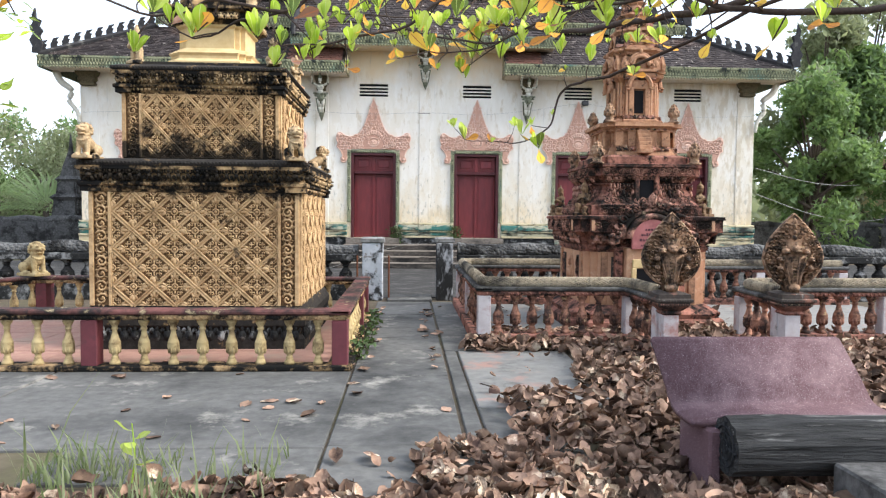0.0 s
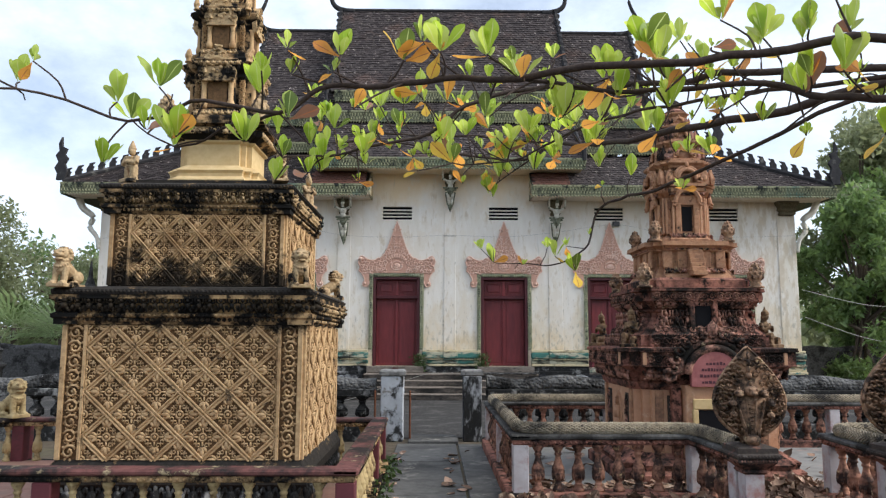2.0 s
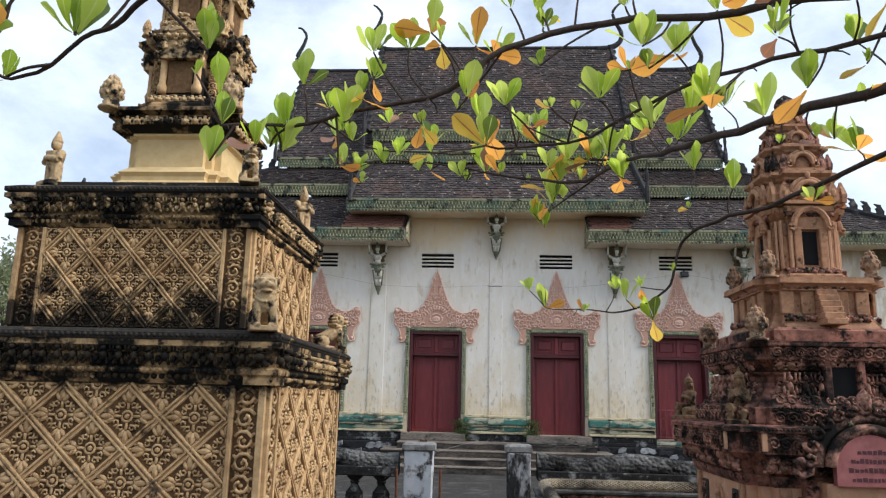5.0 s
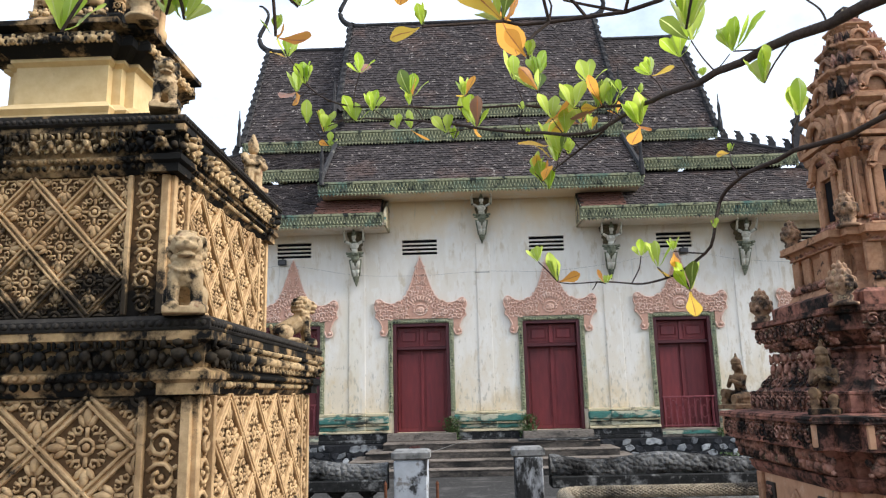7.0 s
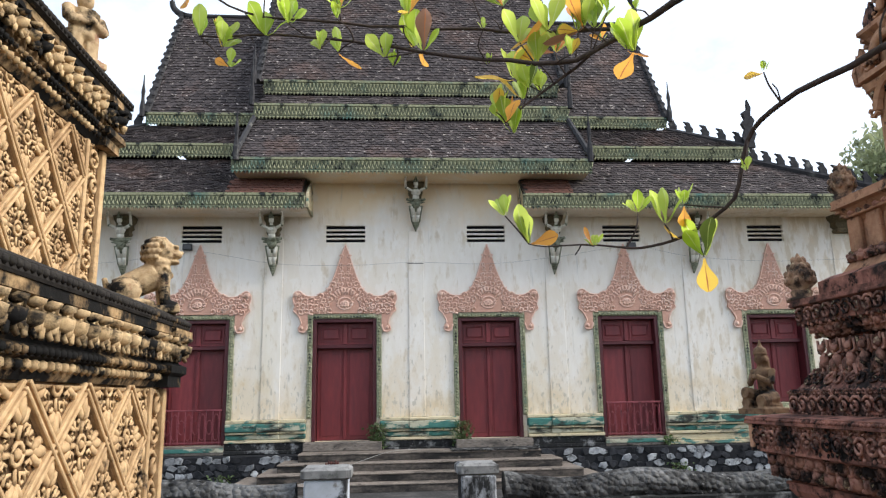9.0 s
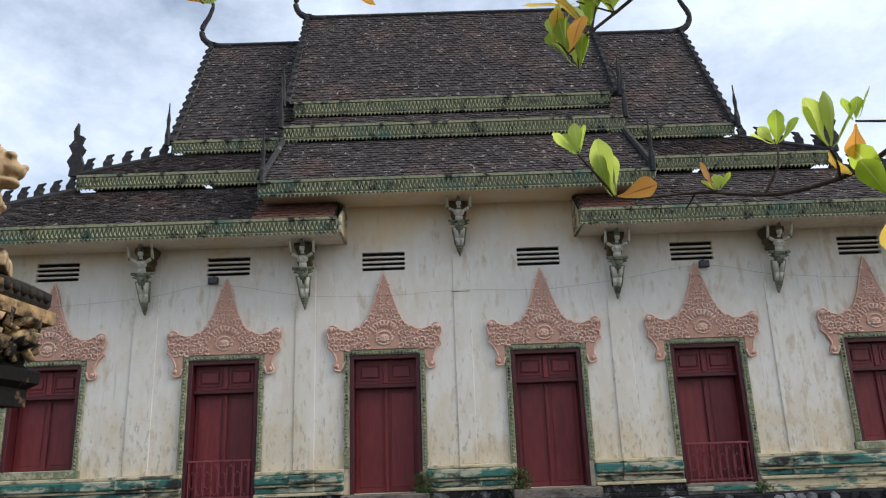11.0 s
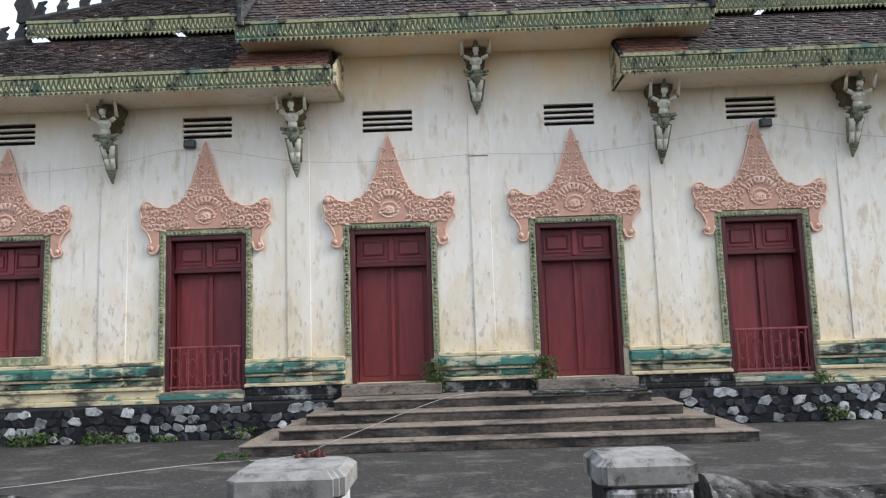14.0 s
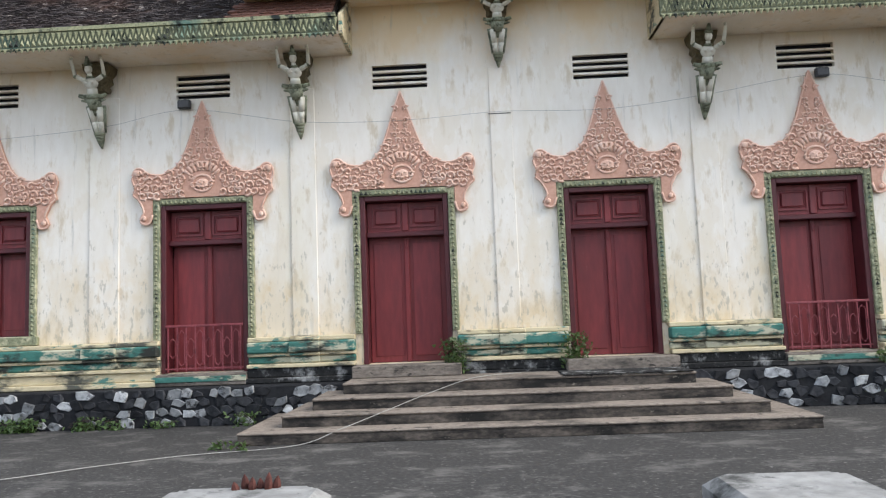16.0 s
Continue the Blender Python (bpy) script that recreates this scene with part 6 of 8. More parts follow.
        for k in range(13):
            part("scroll", sc, None, t, m=face_pose(cx, cy, 0.802, q, -0.57 + k * 0.095, 1.545))
            part("scroll", sc, None, t, m=face_pose(cx, cy, 0.728, q, -0.53 + k * 0.089, 2.055))
        petal_row(t, cx, cy, 0.65, q, 1.06, 1.915, 12, pet2)
        for s in (-1, 1):
            for x in (0.14, 0.31):
                part("pier", boxed(s * x - 0.055, s * x + 0.055, -0.03, 0.0, 2.40, 2.60, bevel=0.006), terra, t, m=face_pose(cx, cy, 0.45, q, 0, 0))
        for k in range(8):
            if q or abs(k - 3.5) > 1:
                part("cornice_figure", small, None, t, m=face_pose(cx, cy, 0.665, q, -0.42 + k * 0.12, 1.69))
        # upright corner posts and panels of the body
        for s in (-1, 1):
            part("corner_post", boxed(-0.045, 0.045, -0.03, 0.0, 0.36, 1.02, bevel=0.006), terra, t, m=face_pose(cx, cy, 0.80, q, s * 0.57, 0))
            part("carved_panel", boxed(-0.07, 0.07, -0.02, 0.0, 0.42, 0.96, bevel=0.006), dark_cap, t, m=face_pose(cx, cy, 0.80, q, s * 0.41, 0))
            for k in range(4):
                part("scroll", sc, None, t, m=face_pose(cx, cy, 0.822, q, s * 0.41, 0.51 + k * 0.115))
        if q:
            part("devata_relief", fig, None, t, m=face_pose(cx, cy, 0.80, q, 0.0, 0.42))
        # false windows of the sanctuary
        nf = face_pose(cx, cy, 0.285, q, 0, 0)
        part("niche", boxed(-0.06, 0.06, -0.012, 0.002, 2.86, 3.16), opening_shade, t, "niche, its dark blue-grey shade drawn as a flat panel", m=nf)
        for s in (-1, 1):
            part("pilaster", boxed(s * 0.11 - 0.035, s * 0.11 + 0.035, -0.04, 0.0, 2.82, 3.2, bevel=0.008), terra, t, m=nf)
            part("pilaster", boxed(s * 0.2 - 0.02, s * 0.2 + 0.02, -0.02, 0.005, 2.82, 3.24, bevel=0.006), terra, t, m=face_pose(cx, cy, 0.25, q, 0, 0))
        for s in (-1, 1):
            part("colonnette", boxed(s * 0.165 - 0.014, s * 0.165 + 0.014, -0.03, 0.0, 2.83, 3.2, bevel=0.005), terra_pale, t, m=nf)
        for s in (-1, 1):
            for j in range(2):
                part("rib", boxed(s * (0.235 + 0.028 * j) - 0.009, s * (0.235 + 0.028 * j) + 0.009, -0.016, 0.004, 2.83, 3.27, bevel=0.004), terra_pale, t, m=face_pose(cx, cy, 0.225, q, 0, 0))
            blob_arch = bmesh.new()
            blob(blob_arch, s * 0.165, -0.045, 3.19, 0.03, 0.02, 0.02, 1)
            part("capital", blob_arch, terra, t, m=nf)
        petal_row(t, cx, cy, 0.325, q, 0.42, 2.77, 7, pet3)
        petal_row(t, cx, cy, 0.32, q, 0.42, 3.29, 7, pet3)
        arch = bmesh.new()
        tube([(0.15 * math.cos(a), -0.05, 3.2 + 0.17 * math.sin(a)) for a in [k * math.pi / 8 for k in range(9)]], 0.03, 0.03, 6, arch)
        plate([(0.14 * math.cos(a), 3.18 + 0.17 * math.sin(a)) for a in [k * math.pi / 8 for k in range(9)]], 0.03, arch)
        for s in (-1, 1):
            curl(arch, s * 0.17, 3.2, 0.045, 1.5, s * 0.9, -0.05, 0.4)
        part("niche_arch", arch, terra, t, m=face_pose(cx, cy, 0.29, q, 0, 0))
    bead_row(t, cx, cy, 1.003, 1.6, 1.458, 0.012, terra_mould, (0, 3))
    # doorway, arch and plaque on the front
    F = face_pose(cx, cy, 0.80, 0, 0, 0)
    part("porch", boxed(-0.34, 0.34, -0.20, 0.0, 0.3, 1.08, bevel=0.01), terra_pale, t, m=F)
    # No real depth here: the doorway's shade is a black panel on the porch.
    part("doorway", boxed(-0.21, 0.21, -0.215, -0.2, 0.3, 0.82), opening_shade, t, "open doorway, its shade drawn as a flat black panel", m=F)
    part("lintel", boxed(-0.27, 0.27, -0.235, -0.2, 0.83, 0.94, bevel=0.008), cream_stucco, t, m=F)
    for s in (-1, 1):
        part("door_jamb", boxed(s * 0.25 - 0.03, s * 0.25 + 0.03, -0.24, -0.2, 0.3, 0.83, bevel=0.008), cream_stucco, t, m=F)
        part("dark_pilaster", boxed(s * 0.40 - 0.05, s * 0.40 + 0.05, -0.1, 0.0, 0.32, 1.05, bevel=0.01), terra_mould, t, m=F)
    outl = [(-0.26, 1.07), (-0.26, 1.2)] + [(0.26 * math.cos(a), 1.22 + 0.23 * math.sin(a)) for a in [math.pi - k * math.pi / 10 for k in range(11)]] + [(0.26, 1.2), (0.26, 1.07)]
    pq = part("plaque", plate(outl, 0.06), sign_pink, t, "pink-red arched plaque with worn lettering", m=F @ pose(-0.03, -0.2, 0))
    for k, (w, z) in enumerate(((0.2, 1.30), (0.3, 1.235), (0.34, 1.17), (0.3, 1.105))):
        x = -w / 2
        while x < w / 2:
            ww = random.uniform(0.015, 0.035)
            part("letter_bar", boxed(x, x + ww, -0.063, -0.06, z, z + random.uniform(0.02, 0.035)), sign_ink, pq)
            x += ww + 0.01
    bm = bmesh.new()
    tube([(0.29 * math.cos(a), -0.24, 1.2 + 0.28 * math.sin(a)) for a in [k * math.pi / 14 for k in range(15)]], 0.045, 0.045, 6, bm)
    tube([(0.37 * math.cos(a), -0.2, 1.2 + 0.36 * math.sin(a)) for a in [k * math.pi / 14 for k in range(15)]], 0.05, 0.05, 6, bm)
    for k in range(13):
        a = math.pi * (k + 0.5) / 13
        curl(bm, 0.44 * math.cos(a), 1.2 + 0.43 * math.sin(a), 0.06, a, 0.9, -0.22, 0.4)
    for s in (-1, 1):
        curl(bm, s * 0.5, 1.2, 0.09, 0.5, s * 1.0, -0.2, 0.4)
    blob(bm, 0, -0.22, 1.68, 0.06, 0.05, 0.1, 1)
    part("arch_hood", bm, terra_relief, t, "carved serpent arch over the doorway", True, m=F @ pose(-0.03, 0, 0))
    part("upper_opening", boxed(-0.09, 0.09, -0.09, -0.01, 1.66, 2.03), opening_shade, t, "opening, its shade drawn as a black block", m=face_pose(cx, cy, 0.60, 0, 0, 0))
    for s in (-1, 1):
        part("opening_jamb", boxed(s * 0.13 - 0.03, s * 0.13 + 0.03, -0.12, -0.005, 1.62, 2.06, bevel=0.01), terra_mould, t, m=face_pose(cx, cy, 0.60, 0, 0, 0))
    # little stair up to the sanctuary
    for k in range(8):
        part("stair_tread", boxed(-0.085, 0.085, -0.20 + k * 0.028, 0.06, 2.30 + k * 0.052, 2.352 + k * 0.052, bevel=0.005), terra, t, m=face_pose(cx, cy, 0.47, 0, 0, 0))
    # diminishing tiers of the spire, ending in a blunt bud
    z = 3.40
    for k, (f, hh) in enumerate(((1.0, 0.33), (0.8, 0.27), (0.6, 0.22), (0.42, 0.17))):
        part("spire_tier", square([(0.38 * f, z), (0.38 * f, z + 0.1 * hh), (0.31 * f, z + 0.16 * hh), (0.29 * f, z + 0.2 * hh), (0.28 * f, z + 0.68 * hh), (0.31 * f, z + 0.74 * hh), (0.32 * f, z + 0.8 * hh), (0.36 * f, z + 0.88 * hh), (0.36 * f, z + 0.96 * hh), (0.28 * f, z + hh)], redent=0.6), terra, t, m=C)
        arch = bmesh.new()
        hoop = [(0.11 * f * math.cos(a), -0.05 * f, f * (0.09 + 0.11 * math.sin(a))) for a in [math.pi * (j / 10 * 1.2 - 0.1) for j in range(11)]]
        tube(hoop, 0.028 * f, 0.028 * f, 6, arch)
        tube([(x * 1.32, y * 0.7, zz * 1.18) for x, y, zz in hoop], 0.022 * f, 0.022 * f, 5, arch)
        plate([(0.1 * f * math.cos(a), f * (0.09 + 0.1 * math.sin(a))) for a in [j * math.pi / 8 for j in range(9)]] + [(-0.1 * f, 0), (0.1 * f, 0)], 0.025 * f, arch)
        for s in (-1, 1):
            curl(arch, s * 0.15 * f, 0.07 * f, 0.045 * f, 1.5, s * 0.95, -0.05 * f, 0.36)
        blob(arch, 0, -0.05 * f, 0.26 * f, 0.028 * f, 0.028 * f, 0.05 * f, 1)
        am = mesh_of(arch, "tier_pediment", True)
        am.materials.append(terra)
        leafm = bmesh.new()
        plate([(-0.04 * f, 0), (-0.05 * f, 0.07 * f), (-0.03 * f, 0.13 * f), (0, 0.19 * f), (0.03 * f, 0.13 * f), (0.05 * f, 0.07 * f), (0.04 * f, 0)], 0.03 * f, leafm)
        blob(leafm, 0, -0.03 * f, 0.075 * f, 0.026 * f, 0.018 * f, 0.05 * f, 1)
        lm = mesh_of(leafm, "antefix")
        lm.materials.append(terra_relief if k else terra)
        for q in range(4):
            part("tier_pediment", am, None, t, m=face_pose(cx, cy, 0.30 * f, q, 0, z + 0.01))
            for x, h in ((-0.30, 0.29), (-0.21, 0.33), (0.21, 0.33), (0.30, 0.29)):
                part("antefix", lm, None, t, m=face_pose(cx, cy, h * f, q, x * f, z + 0.08 * hh))
        z += hh
    part("finial", lathe([(0.12, z - 0.01), (0.13, z + 0.03), (0.085, z + 0.06), (0.10, z + 0.10), (0.075, z + 0.15), (0.03, z + 0.185), (0.008, z + 0.2)], 10), terra_relief, t, m=C)
    # loose finials and figures
    for sx in (-1, 1):
        for sy in (-1, 1):
            for off, zz, h in ((0.64, 2.155, 0.30), (0.43, 2.715, 0.26)):
                b = part("lotus_bud_finial", BUD.copy(), naga_stone, m=pose(cx + sx * off, cy + sy * off, zz) @ Matrix.Diagonal((h, h, h, 1)))
                tagged(b, "stained stone lotus bud on a shrine corner", "finial", "lotus buds on the shrine")
    for x, y, rz in ((cx - 0.77, cy + 0.98, -60), (cx - 0.78, cy - 0.55, -35), (cx + 0.76, cy - 0.57, 25)):
        statue("kneeling_figure", KNEEL, x, y, 1.50, rz, bronze_stone, "bronze-toned kneeling worshipper figure with joined palms", "statue", "kneeling figures on the shrine", 0.006, 0.9)


def relief_figure():
    bm = bmesh.new()
    plate([(-0.12, 0), (-0.13, 0.3), (-0.08, 0.46), (0, 0.54), (0.08, 0.46), (0.13, 0.3), (0.12, 0)], 0.012, bm)
    limb(bm, (0, -0.02, 0.02), (0, -0.025, 0.22), 0.045, 0.05)
    limb(bm, (0, -0.025, 0.22), (0, -0.025, 0.36), 0.04, 0.055)
    blob(bm, 0, -0.03, 0.41, 0.032, 0.03, 0.04, 1)
    limb(bm, (0, -0.03, 0.44), (0, -0.02, 0.51), 0.03, 0.008)
    for s in (-1, 1):
        limb(bm, (s * 0.05, -0.025, 0.34), (s * 0.07, -0.03, 0.22), 0.018, 0.015)
    return bm


terracotta_shrine()


# ---- balustrades ----
def baluster_mesh(h, fat, m, seg=9):
    prof = [(0.66, 0), (0.66, 0.06), (0.56, 0.065), (0.56, 0.10), (0.40, 0.115), (0.48, 0.145), (0.40, 0.175), (0.34, 0.19), (0.52, 0.25), (0.72, 0.35), (0.76, 0.42), (0.70, 0.47), (0.74, 0.48), (0.70, 0.505), (0.52, 0.58), (0.36, 0.68), (0.30, 0.755), (0.42, 0.775), (0.44, 0.80), (0.34, 0.82), (0.40, 0.86), (0.56, 0.895), (0.56, 0.92), (0.68, 0.93), (0.68, 1.0)]
    bm = lathe([(r * fat, z * h) for r, z in prof], seg)
    for k in range(seg):
        a = 2 * math.pi * (k + 0.5) / seg
        blob(bm, 0.62 * fat * math.cos(a), 0.62 * fat * math.sin(a), 0.33 * h, 0.15 * fat, 0.15 * fat, 0.10 * h, 1)
    me = mesh_of(bm, "baluster", True)
    me.materials.append(m)
    return me


def balustrade(name, pts, h, base_h, rail, bal, post_m, rail_m, base_m, label, posts_at=(), gap=0.185, end_posts=True, post_w=0.075, group=""):
    """Runs along pts; rail is (half width, thickness). Posts stand at the corners and at posts_at lengths of each run."""
    t = thing(name, label=label, category="balustrade", group=group)
    for run, ((xa, ya), (xb, yb)) in enumerate(zip(pts, pts[1:])):
        L = math.hypot(xb - xa, yb - ya)
        M = pose(xa, ya, 0.004 * (run % 2), 0, 0, math.degrees(math.atan2(yb - ya, xb - xa)))
        hw, th = rail
        part("base_course", boxed(-hw, L + hw, -hw - 0.015, hw + 0.03, 0.0, base_h, bevel=0.01), base_m, t, m=M)
        part("under_rail", boxed(-hw * 0.7, L + hw * 0.7, -hw * 0.75, hw * 0.75, h - th - 0.05, h - th - 0.001, bevel=0.008), base_m, t, m=M)
        part("top_rail", boxed(-hw, L + hw, -hw, hw, h - th, h, bevel=0.015), rail_m, t, m=M)
        bm = bmesh.new()
        n = int(L / 0.05)
        for s in (-1, 1):
            for k in range(n):
                bmesh.ops.create_icosphere(bm, subdivisions=1, radius=0.016, matrix=Matrix.Translation(((k + 0.5) * L / n, s * hw * 0.77, h - th - 0.025)))
        tagged(part("rail_beading", bm, base_m, t, m=M, smooth=True), kind="stuff")
        stops = [0.0] + [p for p in posts_at if p < L - 0.3] + [L]
        for p in stops[1 if run else 0:]:
            part("post", boxed(p - post_w, p + post_w, -post_w, post_w, base_h - 0.02, h - th - 0.052, bevel=0.008), post_m, t, m=M)
        for a, b in zip(stops, stops[1:]):
            n = max(1, round((b - a - 2 * post_w) / gap))
            for k in range(n):
                x = a + post_w + (k + 0.5) * (b - a - 2 * post_w) / n
                part("baluster", bal, None, t, m=M @ pose(x, 0, base_h))
    return t


BAL_GOLD = baluster_mesh(0.425, 0.074, white_baluster)
BAL_TERRA = baluster_mesh(0.44, 0.085, orange_baluster)
balustrade("stupa_balustrade", [(-8.2, -15.1), (-1.13, -15.1), (-1.13, -11.62), (-5.6, -11.62)], 0.575, 0.05, (0.1, 0.05), BAL_GOLD, maroon_post, rail_paint, gold_mould, "worn red balustrade with cream vase balusters around the stupa", posts_at=(2.38, 4.76), gap=0.28)
balustrade("gate_balustrade", [(-5.62, -11.5), (-6.35, -12.75)], 0.575, 0.05, (0.09, 0.05), BAL_GOLD, maroon_post, rail_paint, gold_mould, "short red balustrade with cream balusters at the enclosure gap", gap=0.24)
statue("guardian_lion", LION, -5.72, -11.62, 0.605, 60, white_baluster, "yellow-cream seated lion on a maroon gate post", "statue", "lions at the enclosure gap", 0.008, 1.0)
gp = part("lotus_ball", lathe([(0.07, 0), (0.05, 0.03), (0.1, 0.07), (0.12, 0.13), (0.1, 0.19), (0.05, 0.23), (0.01, 0.25)], 10), statue_stone, m=pose(-6.36, -12.76, 0.58), smooth=True)
tagged(gp, "cream lotus ball finial on a maroon post", "finial")

for pts in (([(2.1, -14.72), (2.08, -13.75), (0.38, -13.75), (0.38, -10.2), (6.8, -10.2)], [(3.36, -14.72), (3.42, -13.75), (6.8, -13.75)])):
    balustrade("naga_balustrade", pts, 0.66, 0.12, (0.1, 0.05), BAL_TERRA, white_post, grey_wall, terra_mould, "terracotta balustrade with whitewashed posts under a serpent rail", posts_at=(1.72, 3.4, 5.0), gap=0.2, group="naga balustrades")


def naga_body(pts):
    """The serpent's scaled body that lies on the rail, with rounded bends."""
    line = []
    for i, (x, y) in enumerate(pts):
        p = Vector((x, y, 0.712))
        if 0 < i < len(pts) - 1:
            a = (Vector((*pts[i - 1], 0.712)) - p).normalized()
            b = (Vector((*pts[i + 1], 0.712)) - p).normalized()
            line += [p + a * 0.16, p + (a + b) * 0.05, p + b * 0.16]
        else:
            line.append(p)
    dense = []
    for a, b in zip(line, line[1:]):
        n = max(1, int((b - a).length / 0.024))
        dense += [a.lerp(b, k / n) for k in range(n)]
    dense.append(line[-1])
    seg = 14
    verts, faces = [], []
    for i, p in enumerate(dense):
        d = (dense[min(i + 1, len(dense) - 1)] - dense[max(i - 1, 0)]).normalized()
        side = Vector((-d.y, d.x, 0))
        for k in range(seg):
            a = 2 * math.pi * (k + 0.5 * (i % 2)) / seg
            r = 0.054 + 0.003 * math.sin(i * 1.7) * math.cos(k * 2.1)
            verts.append(tuple(p + side * math.cos(a) * r + Vector((0, 0, 1)) * math.sin(a) * r))
    # each scale is a lozenge over three rings, raised at its middle
    for i in range(len(dense) - 2):
        o = i % 2
        for k in range(seg):
            k1 = (k + 1) % seg
            a, c = i * seg + k1 if o else i * seg + k1, (i + 2) * seg + k1
            l, r_ = ((i + 1) * seg + k1, (i + 1) * seg + (k + 2) % seg) if o else ((i + 1) * seg + k, (i + 1) * seg + k1)
            mid = (Vector(verts[a]) + Vector(verts[c]) + Vector(verts[l]) + Vector(verts[r_])) / 4
            axis = dense[i + 1]
            top = len(verts)
            verts.append(tuple(mid + (mid - axis).normalized() * 0.012))
            faces += [(a, r_, top), (r_, c, top), (c, l, top), (l, a, top)]
    me = bpy.data.meshes.new("serpent_body")
    me.from_pydata(verts, [], faces)
    bm = bmesh.new()
    bm.from_mesh(me)
    bmesh.ops.recalc_face_normals(bm, faces=bm.faces)
    bm.to_mesh(me)
    bm.free()
    return me


serpent = mat("scaled_serpent_rail", (0.42, 0.36, 0.265), (0.22, 0.18, 0.13), 0.85, 30, 0.5, stain=(0.05, 0.045, 0.04), stain_scale=1.4, stain_at=(0.46, 0.60), stain2=(0.08, 0.07, 0.06), stain2_scale=16, stain2_at=(0.56, 0.64))
for pts in ([(2.1, -14.75), (2.08, -13.75), (0.38, -13.75), (0.38, -10.2), (6.8, -10.2)], [(3.36, -14.75), (3.42, -13.75), (6.8, -13.75)]):
    sb = part("serpent_rail", naga_body(pts), serpent)
    tagged(sb, "grey and yellow scaled stone serpent body along the rail", "serpent rail", "serpent rails")


def naga_head(x, y):
    ped = thing("naga_pedestal", x, y, 0, label="whitewashed square pedestal with a dark stepped cap", category="pedestal", group="naga pedestals")
    part("shaft", square([(0.075, 0.0), (0.075, 0.5)]), white_post, ped)
    part("neck", square([(0.08, 0.501), (0.1, 0.52), (0.09, 0.54), (0.14, 0.585), (0.15, 0.6)]), terra_mould, ped)
    part("cap", square([(0.155, 0.601), (0.155, 0.63), (0.18, 0.64), (0.18, 0.665), (0.16, 0.675), (0.16, 0.715), (0.1, 0.735)]), dark_cap, ped)
    bead_row(ped, 0, 0, 0.178, 0.34, 0.652, 0.011, dark_cap, (0, 1, 3))
    bead_row(ped, 0, 0, 0.157, 0.29, 0.615, 0.01, terra_relief, (0, 1, 3))
    # hooded many-headed serpent as one plain figure
    bm = bmesh.new()
    right = [(0.07, 0.0), (0.09, 0.07), (0.18, 0.13), (0.26, 0.22), (0.295, 0.33), (0.28, 0.43), (0.235, 0.53), (0.17, 0.62), (0.09, 0.71)]
    out = right + [(0, 0.80)] + [(-a, b) for a, b in right[::-1]]
    plate(out, 0.045, bm)
    bm.transform(pose(0, 0.03, 0))
    edge = [(a, -0.012, b) for a, b in smooth_line_2(right[1:] + [(0, 0.80)])]
    for s in (-1, 1):
        tube([(s * a, y_, b) for a, y_, b in edge], 0.016, 0.012, 5, bm)
    # rows of scrolled flames inside the rim
    rnd = random.Random(6)
    for inset, r, n in ((0.035, 0.034, 15), (0.085, 0.034, 12), (0.135, 0.032, 9)):
        for k in range(n):
            f = (k + 0.5) / n * (len(right) - 1.001)
            a, b = right[int(f)], right[int(f) + 1]
            px, pz = a[0] + (b[0] - a[0]) * (f % 1), a[1] + (b[1] - a[1]) * (f % 1)
            px, pz = px - inset, pz + inset * 0.35 * (0.42 - pz) / 0.42
            if px < 0.02 or pz < 0.1:
                continue
            turn = rnd.uniform(-0.4, 0.4)
            for s in (-1, 1):
                curl(bm, s * px, pz, r, 1.6 - s * (0.8 + turn), s * 0.95, -0.016, 0.36, 7)
    for k in range(4):
        blob(bm, 0, -0.03, 0.56 + 0.055 * k, 0.03 - 0.005 * k, 0.022, 0.036, 1)
    # broad ribbed throat
    tm = mesh_of(plate([(0.05, 0.0), (0.055, 0.1), (0.09, 0.22), (0.125, 0.34), (0.10, 0.42), (-0.10, 0.42), (-0.125, 0.34), (-0.09, 0.22), (-0.055, 0.1), (-0.05, 0.0)], 0.03), "throat")
    tm.transform(pose(0, -0.02, 0))
    bm.from_mesh(tm)
    for f in (-0.36, 0.36, -1.0, 1.0):
        tube([(f * 0.045, -0.052, 0.02), (f * 0.055, -0.054, 0.14), (f * 0.115, -0.05, 0.36)], 0.008, 0.01, 5, bm)
    for k in range(9):
        z = 0.07 + 0.033 * k
        w = (0.05 + 0.075 * k / 8) * 0.36
        tube([(-w, -0.05, z), (0, -0.058, z - 0.006), (w, -0.05, z)], 0.006, 0.006, 5, bm)
    blob(bm, 0, -0.03, 0.05, 0.07, 0.055, 0.05, 2)
    # heads round the throat, the middle one largest
    for hx, hz, k in ((0.0, 0.44, 1.0), (-0.10, 0.42, 0.72), (0.10, 0.42, 0.72), (-0.155, 0.34, 0.62), (0.155, 0.34, 0.62), (-0.15, 0.25, 0.52), (0.15, 0.25, 0.52)):
        blob(bm, hx, -0.06, hz, 0.055 * k, 0.055 * k, 0.045 * k, 2)
        blob(bm, hx, -0.06 - 0.045 * k, hz - 0.015 * k, 0.036 * k, 0.034 * k, 0.02 * k, 1)
        blob(bm, hx, -0.06, hz + 0.05 * k, 0.016 * k, 0.016 * k, 0.03 * k, 1)
        for s in (-1, 1):
            blob(bm, hx + s * 0.026 * k, -0.06 - 0.04 * k, hz + 0.016 * k, 0.013 * k, 0.012 * k, 0.013 * k, 1)
